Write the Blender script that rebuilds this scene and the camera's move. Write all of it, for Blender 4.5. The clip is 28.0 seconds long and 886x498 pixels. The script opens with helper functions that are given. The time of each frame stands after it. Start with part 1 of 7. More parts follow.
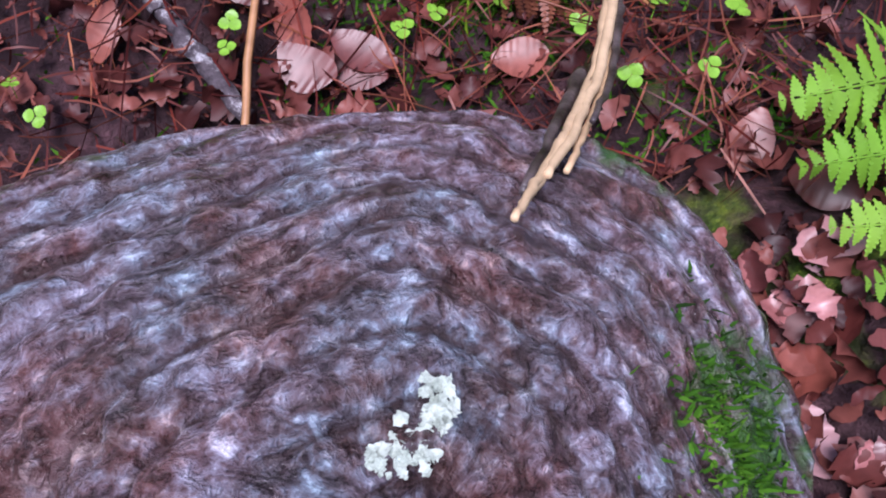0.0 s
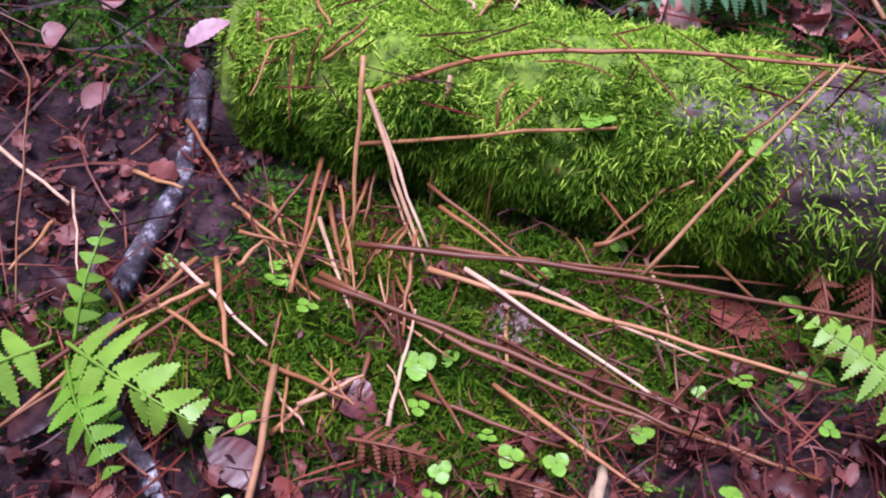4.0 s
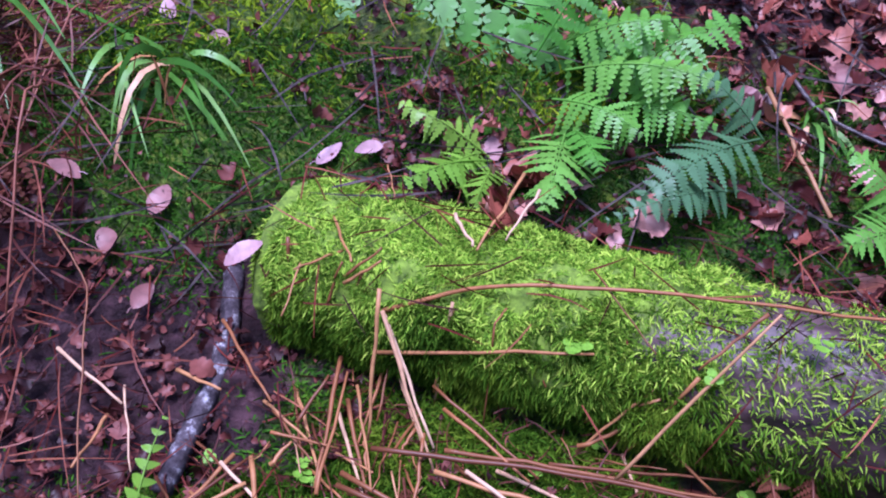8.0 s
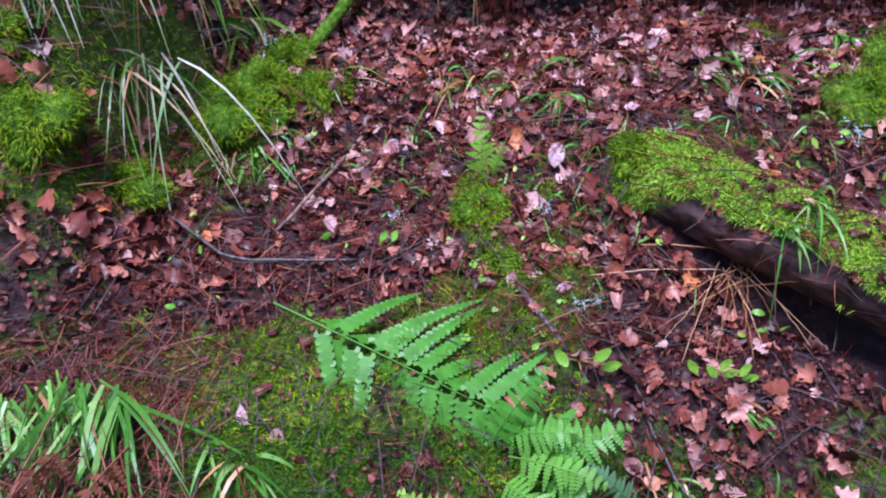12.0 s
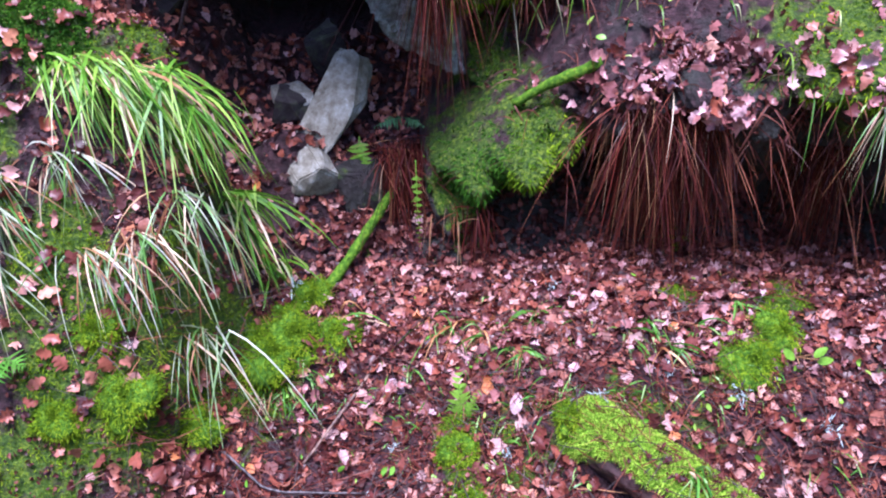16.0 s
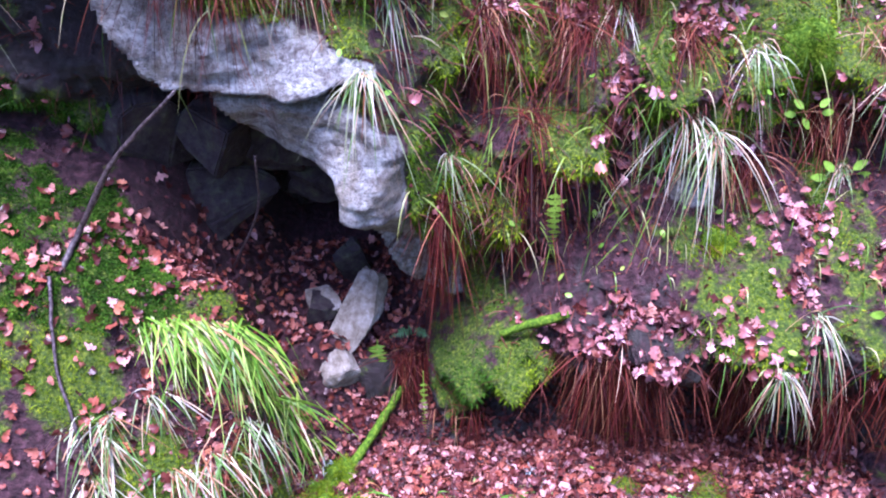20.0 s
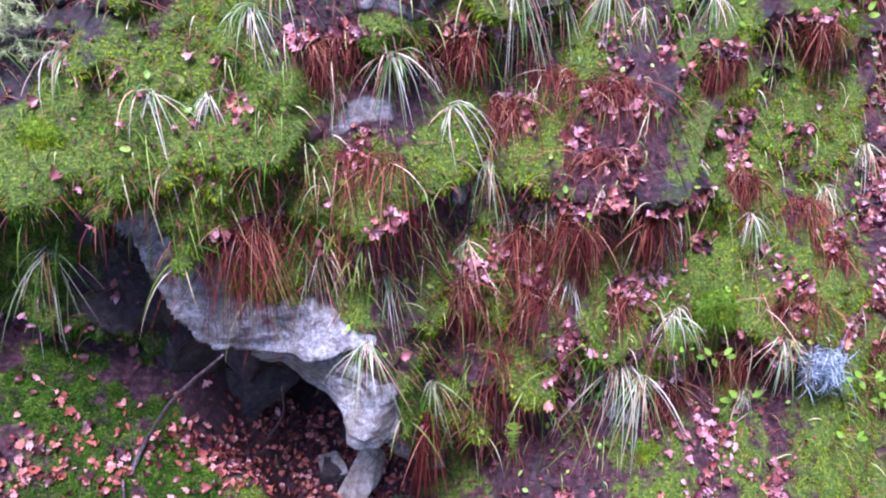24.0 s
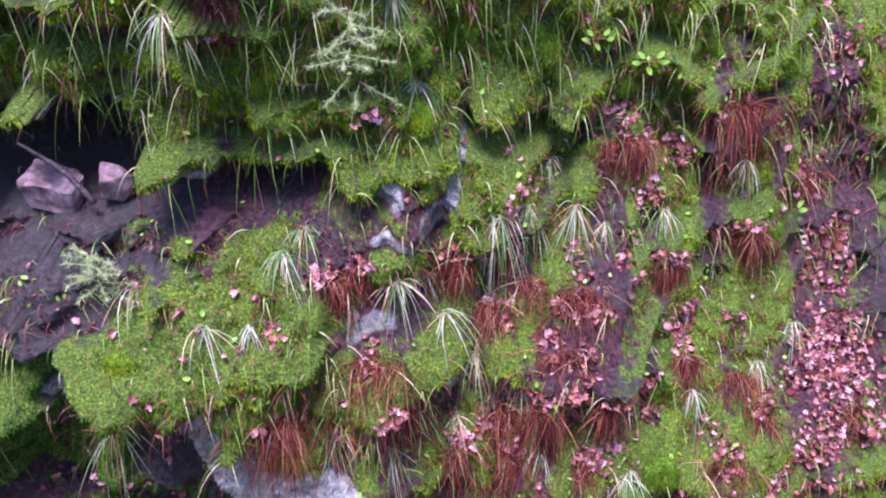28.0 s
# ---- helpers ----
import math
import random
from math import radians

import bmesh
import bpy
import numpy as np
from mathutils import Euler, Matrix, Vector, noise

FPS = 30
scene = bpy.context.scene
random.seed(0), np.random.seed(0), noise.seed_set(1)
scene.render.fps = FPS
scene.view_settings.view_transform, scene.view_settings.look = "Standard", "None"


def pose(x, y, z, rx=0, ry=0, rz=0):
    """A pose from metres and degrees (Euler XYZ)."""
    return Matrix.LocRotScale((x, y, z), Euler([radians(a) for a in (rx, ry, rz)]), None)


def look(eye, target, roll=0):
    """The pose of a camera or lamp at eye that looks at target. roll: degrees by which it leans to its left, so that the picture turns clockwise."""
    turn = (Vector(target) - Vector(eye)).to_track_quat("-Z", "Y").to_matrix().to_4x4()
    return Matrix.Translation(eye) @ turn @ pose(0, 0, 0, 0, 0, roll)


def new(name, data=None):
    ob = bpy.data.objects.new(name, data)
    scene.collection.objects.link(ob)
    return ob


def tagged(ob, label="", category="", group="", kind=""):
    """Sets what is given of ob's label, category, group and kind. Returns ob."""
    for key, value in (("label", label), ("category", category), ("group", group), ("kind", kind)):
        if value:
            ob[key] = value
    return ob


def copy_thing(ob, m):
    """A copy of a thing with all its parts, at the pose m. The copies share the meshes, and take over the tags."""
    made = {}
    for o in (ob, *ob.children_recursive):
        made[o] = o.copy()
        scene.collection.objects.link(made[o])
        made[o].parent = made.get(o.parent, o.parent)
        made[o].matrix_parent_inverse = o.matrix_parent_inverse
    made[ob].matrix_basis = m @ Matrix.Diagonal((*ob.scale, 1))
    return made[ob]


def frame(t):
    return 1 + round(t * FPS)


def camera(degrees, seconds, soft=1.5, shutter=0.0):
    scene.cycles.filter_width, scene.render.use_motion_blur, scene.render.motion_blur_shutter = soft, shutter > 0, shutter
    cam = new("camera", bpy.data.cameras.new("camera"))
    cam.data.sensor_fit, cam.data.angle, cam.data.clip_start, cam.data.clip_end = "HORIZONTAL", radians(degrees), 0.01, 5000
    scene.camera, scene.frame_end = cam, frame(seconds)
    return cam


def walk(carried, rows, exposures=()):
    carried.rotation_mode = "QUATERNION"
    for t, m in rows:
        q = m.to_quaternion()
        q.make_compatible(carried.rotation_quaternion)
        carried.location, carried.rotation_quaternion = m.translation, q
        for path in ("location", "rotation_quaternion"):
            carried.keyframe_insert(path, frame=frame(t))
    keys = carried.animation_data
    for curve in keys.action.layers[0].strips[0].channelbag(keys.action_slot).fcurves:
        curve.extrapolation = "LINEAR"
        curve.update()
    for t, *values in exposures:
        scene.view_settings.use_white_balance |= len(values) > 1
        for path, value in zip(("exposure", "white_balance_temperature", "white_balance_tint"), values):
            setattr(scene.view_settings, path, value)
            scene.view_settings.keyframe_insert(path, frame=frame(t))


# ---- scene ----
cam = camera(55.0, 28.0, soft=2.0)
rows = (
    (0.0, 0.035, -0.000, 0.566, 14.58, -0.53, -1.30),
    (0.5, 0.037, 0.001, 0.567, 18.05, -0.78, -1.33),
    (1.0, 0.037, 0.000, 0.567, 22.24, -0.79, -1.35),
    (1.5, 0.038, 0.001, 0.569, 26.31, -0.38, -1.02),
    (2.0, 0.040, 0.002, 0.570, 30.51, -0.05, -0.95),
    (2.5, 0.041, 0.003, 0.569, 34.34, 0.17, -0.66),
    (3.0, 0.042, 0.005, 0.568, 38.22, 0.26, -0.61),
    (3.5, 0.044, 0.004, 0.571, 41.99, 0.14, -0.57),
    (4.0, 0.052, 0.012, 0.575, 45.04, 0.38, -0.45),
    (4.5, 0.069, 0.022, 0.578, 47.61, 0.63, -0.17),
    (6.5, 0.078, 0.025, 0.567, 49.08, 0.53, -0.23),
    (7.0, 0.069, 0.018, 0.581, 49.29, 0.35, -0.37),
    (7.5, 0.060, 0.018, 0.663, 49.09, 0.37, -0.50),
    (8.0, 0.047, 0.022, 0.763, 48.86, 0.33, -0.68),
    (8.5, 0.036, 0.019, 0.861, 48.85, 0.19, -0.85),
    (9.0, 0.035, 0.015, 0.959, 48.89, 0.19, -0.80),
    (9.5, 0.039, 0.016, 1.070, 48.79, 0.30, -0.82),
    (10.0, 0.038, 0.013, 1.181, 48.75, 0.33, -0.83),
    (10.5, 0.048, 0.015, 1.290, 48.77, 0.38, -0.74),
    (11.0, 0.062, 0.024, 1.402, 48.77, 0.41, -0.70),
    (11.5, 0.074, 0.034, 1.516, 48.64, 0.38, -0.74),
    (12.0, 0.083, 0.036, 1.630, 48.64, 0.33, -0.81),
    (12.5, 0.098, 0.036, 1.752, 48.68, 0.54, -0.69),
    (13.0, 0.116, 0.036, 1.868, 48.78, 0.71, -0.48),
    (13.5, 0.124, 0.035, 1.989, 48.90, 0.65, -0.39),
    (15.5, 0.173, 0.022, 2.511, 49.09, 0.88, -0.11),
    (16.0, 0.175, 0.013, 2.660, 49.02, 0.81, -0.15),
    (16.5, 0.177, 0.002, 2.799, 49.08, 0.77, -0.21),
    (17.0, 0.150, -0.002, 2.946, 48.96, 0.47, -0.54),
    (17.5, 0.127, -0.014, 3.087, 49.04, 0.13, -0.75),
    (18.0, 0.130, -0.015, 3.249, 48.86, 0.09, -0.66),
    (18.5, 0.145, -0.010, 3.431, 48.62, 0.12, -0.28),
    (19.0, 0.127, -0.015, 3.607, 48.64, -0.09, -0.34),
    (19.5, 0.110, -0.008, 3.796, 48.40, -0.28, -0.39),
    (20.0, 0.117, 0.001, 3.987, 48.24, -0.31, -0.27),
    (20.5, 0.157, 0.011, 4.187, 48.06, -0.18, 0.11),
    (21.0, 0.160, 0.016, 4.382, 47.96, -0.41, 0.13),
    (21.5, 0.158, 0.018, 4.579, 47.90, -0.63, 0.10),
    (23.5, 0.209, 0.047, 5.394, 47.56, -0.80, 0.77),
    (24.0, 0.234, 0.057, 5.605, 47.39, -0.72, 1.05),
    (24.5, 0.250, 0.066, 5.801, 47.36, -0.62, 1.18),
    (25.0, 0.269, 0.080, 6.002, 47.22, -0.59, 1.36),
    (25.5, 0.264, 0.104, 6.208, 47.00, -0.73, 1.30),
    (26.0, 0.265, 0.109, 6.395, 47.08, -0.71, 1.28),
    (26.5, 0.268, 0.115, 6.590, 47.05, -0.72, 1.35),
    (27.0, 0.280, 0.119, 6.784, 47.03, -0.63, 1.44),
    (27.5, 0.283, 0.127, 6.977, 46.97, -0.65, 1.49),
    (28.0, 0.280, 0.149, 7.195, 46.65, -0.69, 1.54),
)
walk(cam, [(t, pose(*p)) for t, *p in rows], ((0.0, 1.14, 5650, 26), (3.0, 1.17, 5550, 33), (6.5, 1.17, 4850, 41), (10.0, 1.17, 5050, 31), (13.5, 1.36, 5200, 22), (17.0, 1.95, 5200, 31), (21.0, 2.13, 5250, 48), (24.0, 1.93, 5350, 50), (28.0, 1.9, 5450, 48)))

# ---- light: a soft overcast woodland sky ----
world = bpy.data.worlds.new("world")
scene.world = world
world.use_nodes = True
wn = world.node_tree.nodes
wl = world.node_tree.links
sky = wn.new("ShaderNodeTexSky")
sky.sky_type = "NISHITA"
sky.sun_disc = False
sky.sun_elevation, sky.sun_rotation = radians(78), radians(200)
wl.new(sky.outputs[0], wn["Background"].inputs[0])
wn["Background"].inputs[1].default_value = 0.1
sun = new("sun", bpy.data.lights.new("sun", "SUN"))
sun.data.energy, sun.data.angle, sun.data.color = 2.75, radians(26), (1.0, 0.95, 0.9)
sun.matrix_world = look((-1.0, 2.2, 10.0), (0, 2.5, 1.5))

# ---- the lie of the land ----
def sstep(a, b, v):
    t = np.clip((np.asarray(v, float) - a) / (b - a), 0, 1)
    return t * t * (3 - 2 * t)


def bump(x, y, cx, cy, sx, sy, h):
    return h * np.exp(-((x - cx) / sx) ** 2 - ((y - cy) / sy) ** 2)


def fbm(x, y, z=0.0, seed=0.0, octaves=4, size=1.0):
    """Smooth value noise, vectorised; about -1 to 1."""
    x, y, z = np.broadcast_arrays(np.asarray(x, float) / size, np.asarray(y, float) / size, np.asarray(z, float) / size)
    out, amp, tot = np.zeros(x.shape), 1.0, 0.0
    for o in range(octaves):
        k = 2.0 ** o
        px, py, pz = x * k + 17.3 * o + seed, y * k - 9.1 * o + seed * 1.7, z * k + 4.7 * o
        ix, iy, iz = np.floor(px), np.floor(py), np.floor(pz)
        fx, fy, fz = px - ix, py - iy, pz - iz
        fx, fy, fz = fx * fx * (3 - 2 * fx), fy * fy * (3 - 2 * fy), fz * fz * (3 - 2 * fz)
        acc = 0
        for dx in (0, 1):
            for dy in (0, 1):
                for dz in (0, 1):
                    h = np.sin((ix + dx) * 127.1 + (iy + dy) * 311.7 + (iz + dz) * 74.7) * 43758.5453
                    acc = acc + (h - np.floor(h)) * np.abs(1 - dx - fx) * np.abs(1 - dy - fy) * np.abs(1 - dz - fz)
        out += amp * (acc * 2 - 1)
        tot += amp
        amp *= 0.5
    return out / tot * 1.6


def ground_z(x, y, rough=1.0):
    """Height of the woodland floor and the steep bank beside the cave."""
    x, y = np.asarray(x, float), np.asarray(y, float)
    z = np.interp(y, (-3, -0.6, 0.3, 0.5, 0.75, 1.0, 1.3, 1.8, 2.2, 2.6, 3.1, 3.6), (-0.5, -0.05, 0.0, 0.03, 0.06, 0.12, 0.19, 0.2, 0.29, 0.33, 0.66, 0.85))
    z = z + 0.22 * sstep(0.0, 0.9, x) * sstep(1.3, 1.8, y) * (1 - 0.75 * sstep(2.0, 2.7, y))
    z = z + bump(x, y, -0.3, 1.1, 0.2, 0.16, 0.08) + bump(x, y, -0.62, 0.86, 0.22, 0.2, 0.15) + bump(x, y, 0.0, 1.2, 0.16, 0.12, 0.05)
    z = z + bump(x, y, 0.31, -0.02, 0.13, 0.22, 0.16)
    z = z + bump(x, y, -0.46, 2.92, 0.2, 0.12, 0.2)
    z = z + bump(x, y, -0.42, 2.14, 0.14, 0.1, 0.09) + bump(x, y, -0.22, 2.2, 0.08, 0.07, 0.07) + bump(x, y, 0.2, 1.74, 0.08, 0.12, 0.05)
    z = z + bump(x, y, 1.0, 1.36, 0.4, 0.09, -0.035) + bump(x, y, 0.72, 1.54, 0.14, 0.08, -0.035)
    top = 0.33 + 0.9 * (np.minimum(y, 2.62) - 1.5) + 0.35 * np.maximum(y - 2.62, 0) + 0.3 * np.minimum(-0.9 - x, 2.0) * sstep(-14.0, -5.0, x)
    top = top - 0.55 * sstep(2.65, 3.15, y) * sstep(-1.3, -0.9, x)
    edge = -0.6 - 0.1 * sstep(2.3, 1.6, y) - 0.14 * sstep(2.6, 2.9, y) + 0.04 * fbm(x * 0, y, 0, 3.0, 2, 0.25)
    z = z + np.maximum(top - z, 0) * sstep(edge + 0.03, edge - 0.17, x)
    far = sstep(3.0, 12.0, np.hypot(x, y - 1))
    z = z - far * 0.15 * np.maximum(-y, 0) * 0.1
    return z + rough * (0.022 * fbm(x, y, 0, 1.0, 4, 0.22) + 0.012 * fbm(x, y, 0, 5.0, 2, 0.05))


CLIFF_X = (-2.4, -1.6, -0.8, -0.2, 0.4, 1.2, 2.1, 3.2)
CLIFF_Z = (0.3, 0.9, 1.3, 1.7, 2.1, 2.5, 2.9, 3.3, 3.7, 4.1, 4.5, 5.2)
CLIFF_Y = (
    (2.65, 2.79, 2.83, 2.90, 2.94, 2.95, 2.75, 3.14, 3.78, 4.18, 4.34, 4.56),
    (2.89, 2.95, 2.99, 2.99, 2.90, 3.04, 3.10, 3.19, 3.79, 4.23, 4.30, 4.42),
    (3.05, 3.06, 3.12, 3.17, 2.94, 3.12, 3.24, 3.34, 3.86, 4.48, 4.43, 4.39),
    (3.15, 3.13, 3.15, 2.70, 2.84, 3.19, 3.23, 3.83, 3.90, 4.31, 4.53, 4.57),
    (3.11, 3.11, 3.12, 3.20, 3.39, 3.64, 3.64, 4.37, 4.16, 4.52, 4.69, 4.86),
    (2.91, 2.81, 2.56, 3.17, 3.02, 3.52, 3.41, 4.31, 4.75, 5.08, 5.17, 5.41),
    (2.66, 2.53, 2.36, 3.22, 3.30, 3.96, 4.41, 4.83, 5.05, 5.33, 5.59, 5.96),
    (2.61, 2.63, 2.79, 3.50, 3.97, 4.51, 5.13, 5.42, 5.71, 5.95, 6.20, 6.65),
)


def hollow_edge(x):
    """Height of the lip of the overhang; the rock below it is hollowed out."""
    return np.interp(x, (-2.0, -1.55, -1.4, -1.29, -1.26, -1.18, -1.05, -0.98, -0.85, -0.8, -0.69, -0.31, -0.27, -0.21, -0.07, 0.05, 0.17, 0.28, 0.42), (3.4, 3.12, 3.02, 2.9, 2.74, 2.48, 2.26, 2.2, 2.18, 2.1, 1.9, 1.84, 1.6, 1.36, 1.12, 1.02, 0.95, 0.91, 0.92))


LIP_UPPER = ((-1.55, 3.12), (-1.4, 3.02), (-1.28, 2.91), (-1.27, 2.75), (-1.18, 2.48), (-1.05, 2.26), (-0.98, 2.2), (-0.7, 2.17), (-0.45, 2.17), (-0.2, 2.25))
LIP_LOWER = ((-0.83, 2.14), (-0.69, 1.9), (-0.3, 1.84), (-0.27, 1.6), (-0.21, 1.36), (-0.07, 1.12), (0.05, 1.02), (0.17, 0.95), (0.3, 0.91))


def off_line(x, z, pts):
    """Distance from a broken line on the face."""
    d = np.full(np.shape(x), 9.0)
    for (x0, z0), (x1, z1) in zip(pts[:-1], pts[1:]):
        n2 = (x1 - x0) ** 2 + (z1 - z0) ** 2
        u = np.clip(((x - x0) * (x1 - x0) + (z - z0) * (z1 - z0)) / n2, 0, 1)
        d = np.minimum(d, np.hypot(x - x0 - u * (x1 - x0), z - z0 - u * (z1 - z0)))
    return d


def upper_lip(x):
    return np.interp(x, [p[0] for p in LIP_UPPER], [p[1] for p in LIP_UPPER])


def bare_band(x, z):
    """Where the clean pale stone of the two overhanging slabs shows."""
    wide = np.interp(x, (-1.5, -1.28, -1.1, -0.9, -0.7, -0.5, -0.25), (0.04, 0.07, 0.18, 0.3, 0.32, 0.22, 0.08)) + 0.04 * fbm(x, z, 0, 51.0, 3, 0.2)
    a = sstep(wide + 0.03, wide, off_line(x, z, LIP_UPPER)) * sstep(-0.03, 0.0, z - upper_lip(x)) * sstep(-1.62, -1.5, x)
    low = np.interp(x, (-0.8, -0.3, 0.0, 0.2), (0.3, 0.3, 0.26, 0.2)) + 0.04 * fbm(x, z, 0, 53.0, 3, 0.2)
    b = sstep(low + 0.03, low, off_line(x, z, LIP_LOWER)) * sstep(-0.03, 0.0, z - hollow_edge(x)) * sstep(-0.9, -0.8, x) * sstep(0.27, 0.2, x) * sstep(0.88, 0.91, z) * np.where(x < -0.2, sstep(0.0, -0.03, z - upper_lip(x)), 1.0)
    return np.maximum(a, b)


SLOT_X = (-2.6, -2.4, -2.0, -1.74, -1.55, -1.5, -1.37, -1.05, -0.8, -0.6, -0.42)
SLOT_ROOF = (4.3, 4.34, 4.42, 4.42, 4.32, 4.16, 4.06, 4.08, 4.06, 4.06, 4.05)
SLOT_FLOOR = (3.75, 3.8, 3.82, 3.86, 3.88, 3.88, 3.86, 3.84, 3.84, 3.9, 4.02)


def ledge_top(x):
    return 0.62 + 0.16 * sstep(-0.1, 0.2, x) + 0.46 * sstep(0.1, 0.75, x) + 0.06 * sstep(1.2, 1.6, x)


def ledge_front(x):
    """How far the mossy front of the ledge reaches down before it is undercut."""
    return 0.24 * sstep(0.05, 0.2, x) * sstep(0.85, 0.65, x)


def cliff_y(x, z, rough=1.0):
    """How far back the rock face stands at each height."""
    x, z = np.broadcast_arrays(np.asarray(x, float), np.asarray(z, float))
    cols = np.stack([np.interp(z, CLIFF_Z, row) for row in CLIFF_Y])
    s = np.interp(x, CLIFF_X, np.arange(float(len(CLIFF_X))))
    i = np.clip(np.floor(s), 0, len(CLIFF_X) - 2).astype(int)
    f = s - i
    f = f * f * (3 - 2 * f)
    y = np.take_along_axis(cols, i[None], 0)[0] * (1 - f) + np.take_along_axis(cols, i[None] + 1, 0)[0] * f
    y = y + 0.35 * np.maximum(np.abs(x - 0.4) - 3.2, 0)
    below = hollow_edge(x) - z
    inside = sstep(0.0, 0.035, below) * sstep(0.44, 0.36, x) * sstep(-2.9, -2.4, x)
    inside = inside * (1 - sstep(-0.02, 0.1, x) * sstep(ledge_top(x) + 0.03, ledge_top(x) - 0.01, z))
    y = y + inside * (0.48 + 0.55 * sstep(0.05, 0.5, below) * sstep(-1.2, -0.75, x))
    # the ledge of rock under the cliff foot
    up = ledge_top(x)
    tall = ledge_front(x)
    y = y - 0.32 * (1 - sstep(0.6, 1.3, x)) * sstep(up + 0.05, up - 0.06, z) * sstep(-0.06, 0.05, x) * (1 - 1.7 * sstep(up - 0.13 - tall, up - 0.2 - tall, z))
    # two long slots under the upper brow
    fl, rf = np.interp(x, SLOT_X, SLOT_FLOOR), np.interp(x, SLOT_X, SLOT_ROOF)
    y = y + (0.45 + 0.4 * sstep(-1.3, -1.7, x)) * sstep(fl - 0.03, fl + 0.02, z) * sstep(rf + 0.012, rf - 0.012, z) * sstep(-0.42, -0.5, x)
    y = y - 0.1 * sstep(rf - 0.005, rf + 0.015, z) * sstep(rf + 0.4, rf + 0.12, z) * sstep(-0.42, -0.6, x)
    rf2 = np.interp(x, (0.3, 0.6, 1.0, 1.15), (4.27, 4.12, 4.01, 4.03))
    y = y + 0.4 * sstep(rf2 - 0.22, rf2 - 0.16, z) * sstep(rf2 + 0.012, rf2 - 0.012, z) * sstep(0.3, 0.36, x) * sstep(1.15, 1.05, x)
    y = y - 0.1 * sstep(rf2 - 0.005, rf2 + 0.015, z) * sstep(rf2 + 0.35, rf2 + 0.1, z) * sstep(0.3, 0.4, x) * sstep(1.2, 1.05, x)
    # the lower slab sits back under the upper one, with a dark crevice between
    gap = upper_lip(x) - z
    y = y + (0.1 * sstep(0.0, 0.02, gap) * sstep(0.5, 0.3, gap) + 0.3 * sstep(0.0, 0.012, gap) * sstep(0.055, 0.035, gap)) * sstep(-1.0, -0.9, x) * sstep(-0.12, -0.25, x)
    # stepped beds of bare stone below the left slot
    y = y + 0.07 * (np.floor(z / 0.11 + 0.8 * fbm(x, z, 0, 37.0, 2, 0.5)) * 0.11 - z) * sstep(-1.7, -1.85, x) * 6 * sstep(3.25, 3.35, z) * sstep(3.85, 3.75, z)
    bare = bare_band(x, z)
    y = y - 0.05 * bare
    y = y + bare * (0.02 * fbm(x, z * 3.0, 0, 57.0, 4, 0.2) + 0.012 * np.abs(fbm(x, z, 0, 59.0, 3, 0.07)))
    rough = rough * (1 - 0.7 * bare)
    block = np.floor(x * 1.6 + 0.6 * np.sin(z * 2.1)) * 7.3 + np.floor(z * 2.6 + 0.4 * np.sin(x * 3.0)) * 3.1
    y = y + rough * (0.14 * fbm(x, z, 0, 2.0, 3, 0.6) + 0.13 * fbm(x, z, 0, 7.0, 4, 0.2) + 0.03 * np.sin(block * 12.9) + 0.06 * fbm(x, z * 0.3, 0, 23.0, 3, 0.16))
    calm = 1 - np.minimum(bump(x, z, -0.7, 3.1, 0.9, 0.8, 1.3), 0.95)
    # broken ledges: each juts out at its top and is cut back beneath
    h = (z + 0.25 * fbm(x, z, 0, 15.0, 2, 0.7)) / 0.42
    y = y + rough * calm * 0.32 * (0.5 - (h - np.floor(h))) * sstep(0.7, 1.3, z) * sstep(-0.5, 0.3, fbm(x, z, 0, 19.0, 2, 0.8)) * sstep(0.02, -0.1, below)
    return y


def stump_z(x, y):
    """The worn, domed top of the old stump and its steep sides."""
    dx, dy = (x - 0.03) / np.where(x < 0.03, 1.55, 0.88), y + 0.02
    r = (np.abs(dx) ** 2.3 + np.abs(dy) ** 2.3) ** (1 / 2.3)
    return np.where(r < 0.15, 0.345 - 3.5 * r * r, 0.345 - 3.5 * 0.0225 - 5.0 * (r - 0.15))


NEAR_LOG = (-0.12, 0.765, 0.68, 0.445, 0.105, 0.088)
FAR_LOG = (0.59, 1.78, 1.42, 1.0, 0.36, 0.1)


def log_z(x, y, log):
    """Height of the upper surface of a fallen log: ends, axis height and radius."""
    x0, y0, x1, y1, za, r = log
    n = np.hypot(x1 - x0, y1 - y0)
    ux, uy = (x1 - x0) / n, (y1 - y0) / n
    a = (x - x0) * ux + (y - y0) * uy
    c = -(x - x0) * uy + (y - y0) * ux
    c = np.hypot(c, np.maximum(-a - 0.0, 0) * 1.2)
    return np.where((c < r) & (a > -r) & (a < n), za + np.sqrt(np.maximum(r * r - c * c, 0)), -9)


def floor_z(x, y):
    """The woodland floor with the stump and the two logs on it."""
    z = np.maximum(ground_z(x, y), log_z(x, y, NEAR_LOG))
    return np.maximum(np.maximum(z, log_z(x, y, FAR_LOG)), stump_z(x, y))

# ---- materials ----
def shader(name, rough=0.8, spec=0.4):
    m = bpy.data.materials.new(name)
    m.use_nodes = True
    n = m.node_tree.nodes
    b = n["Principled BSDF"]
    b.inputs["Roughness"].default_value = rough
    b.inputs["Specular IOR Level"].default_value = spec
    return m, n, m.node_tree.links, b


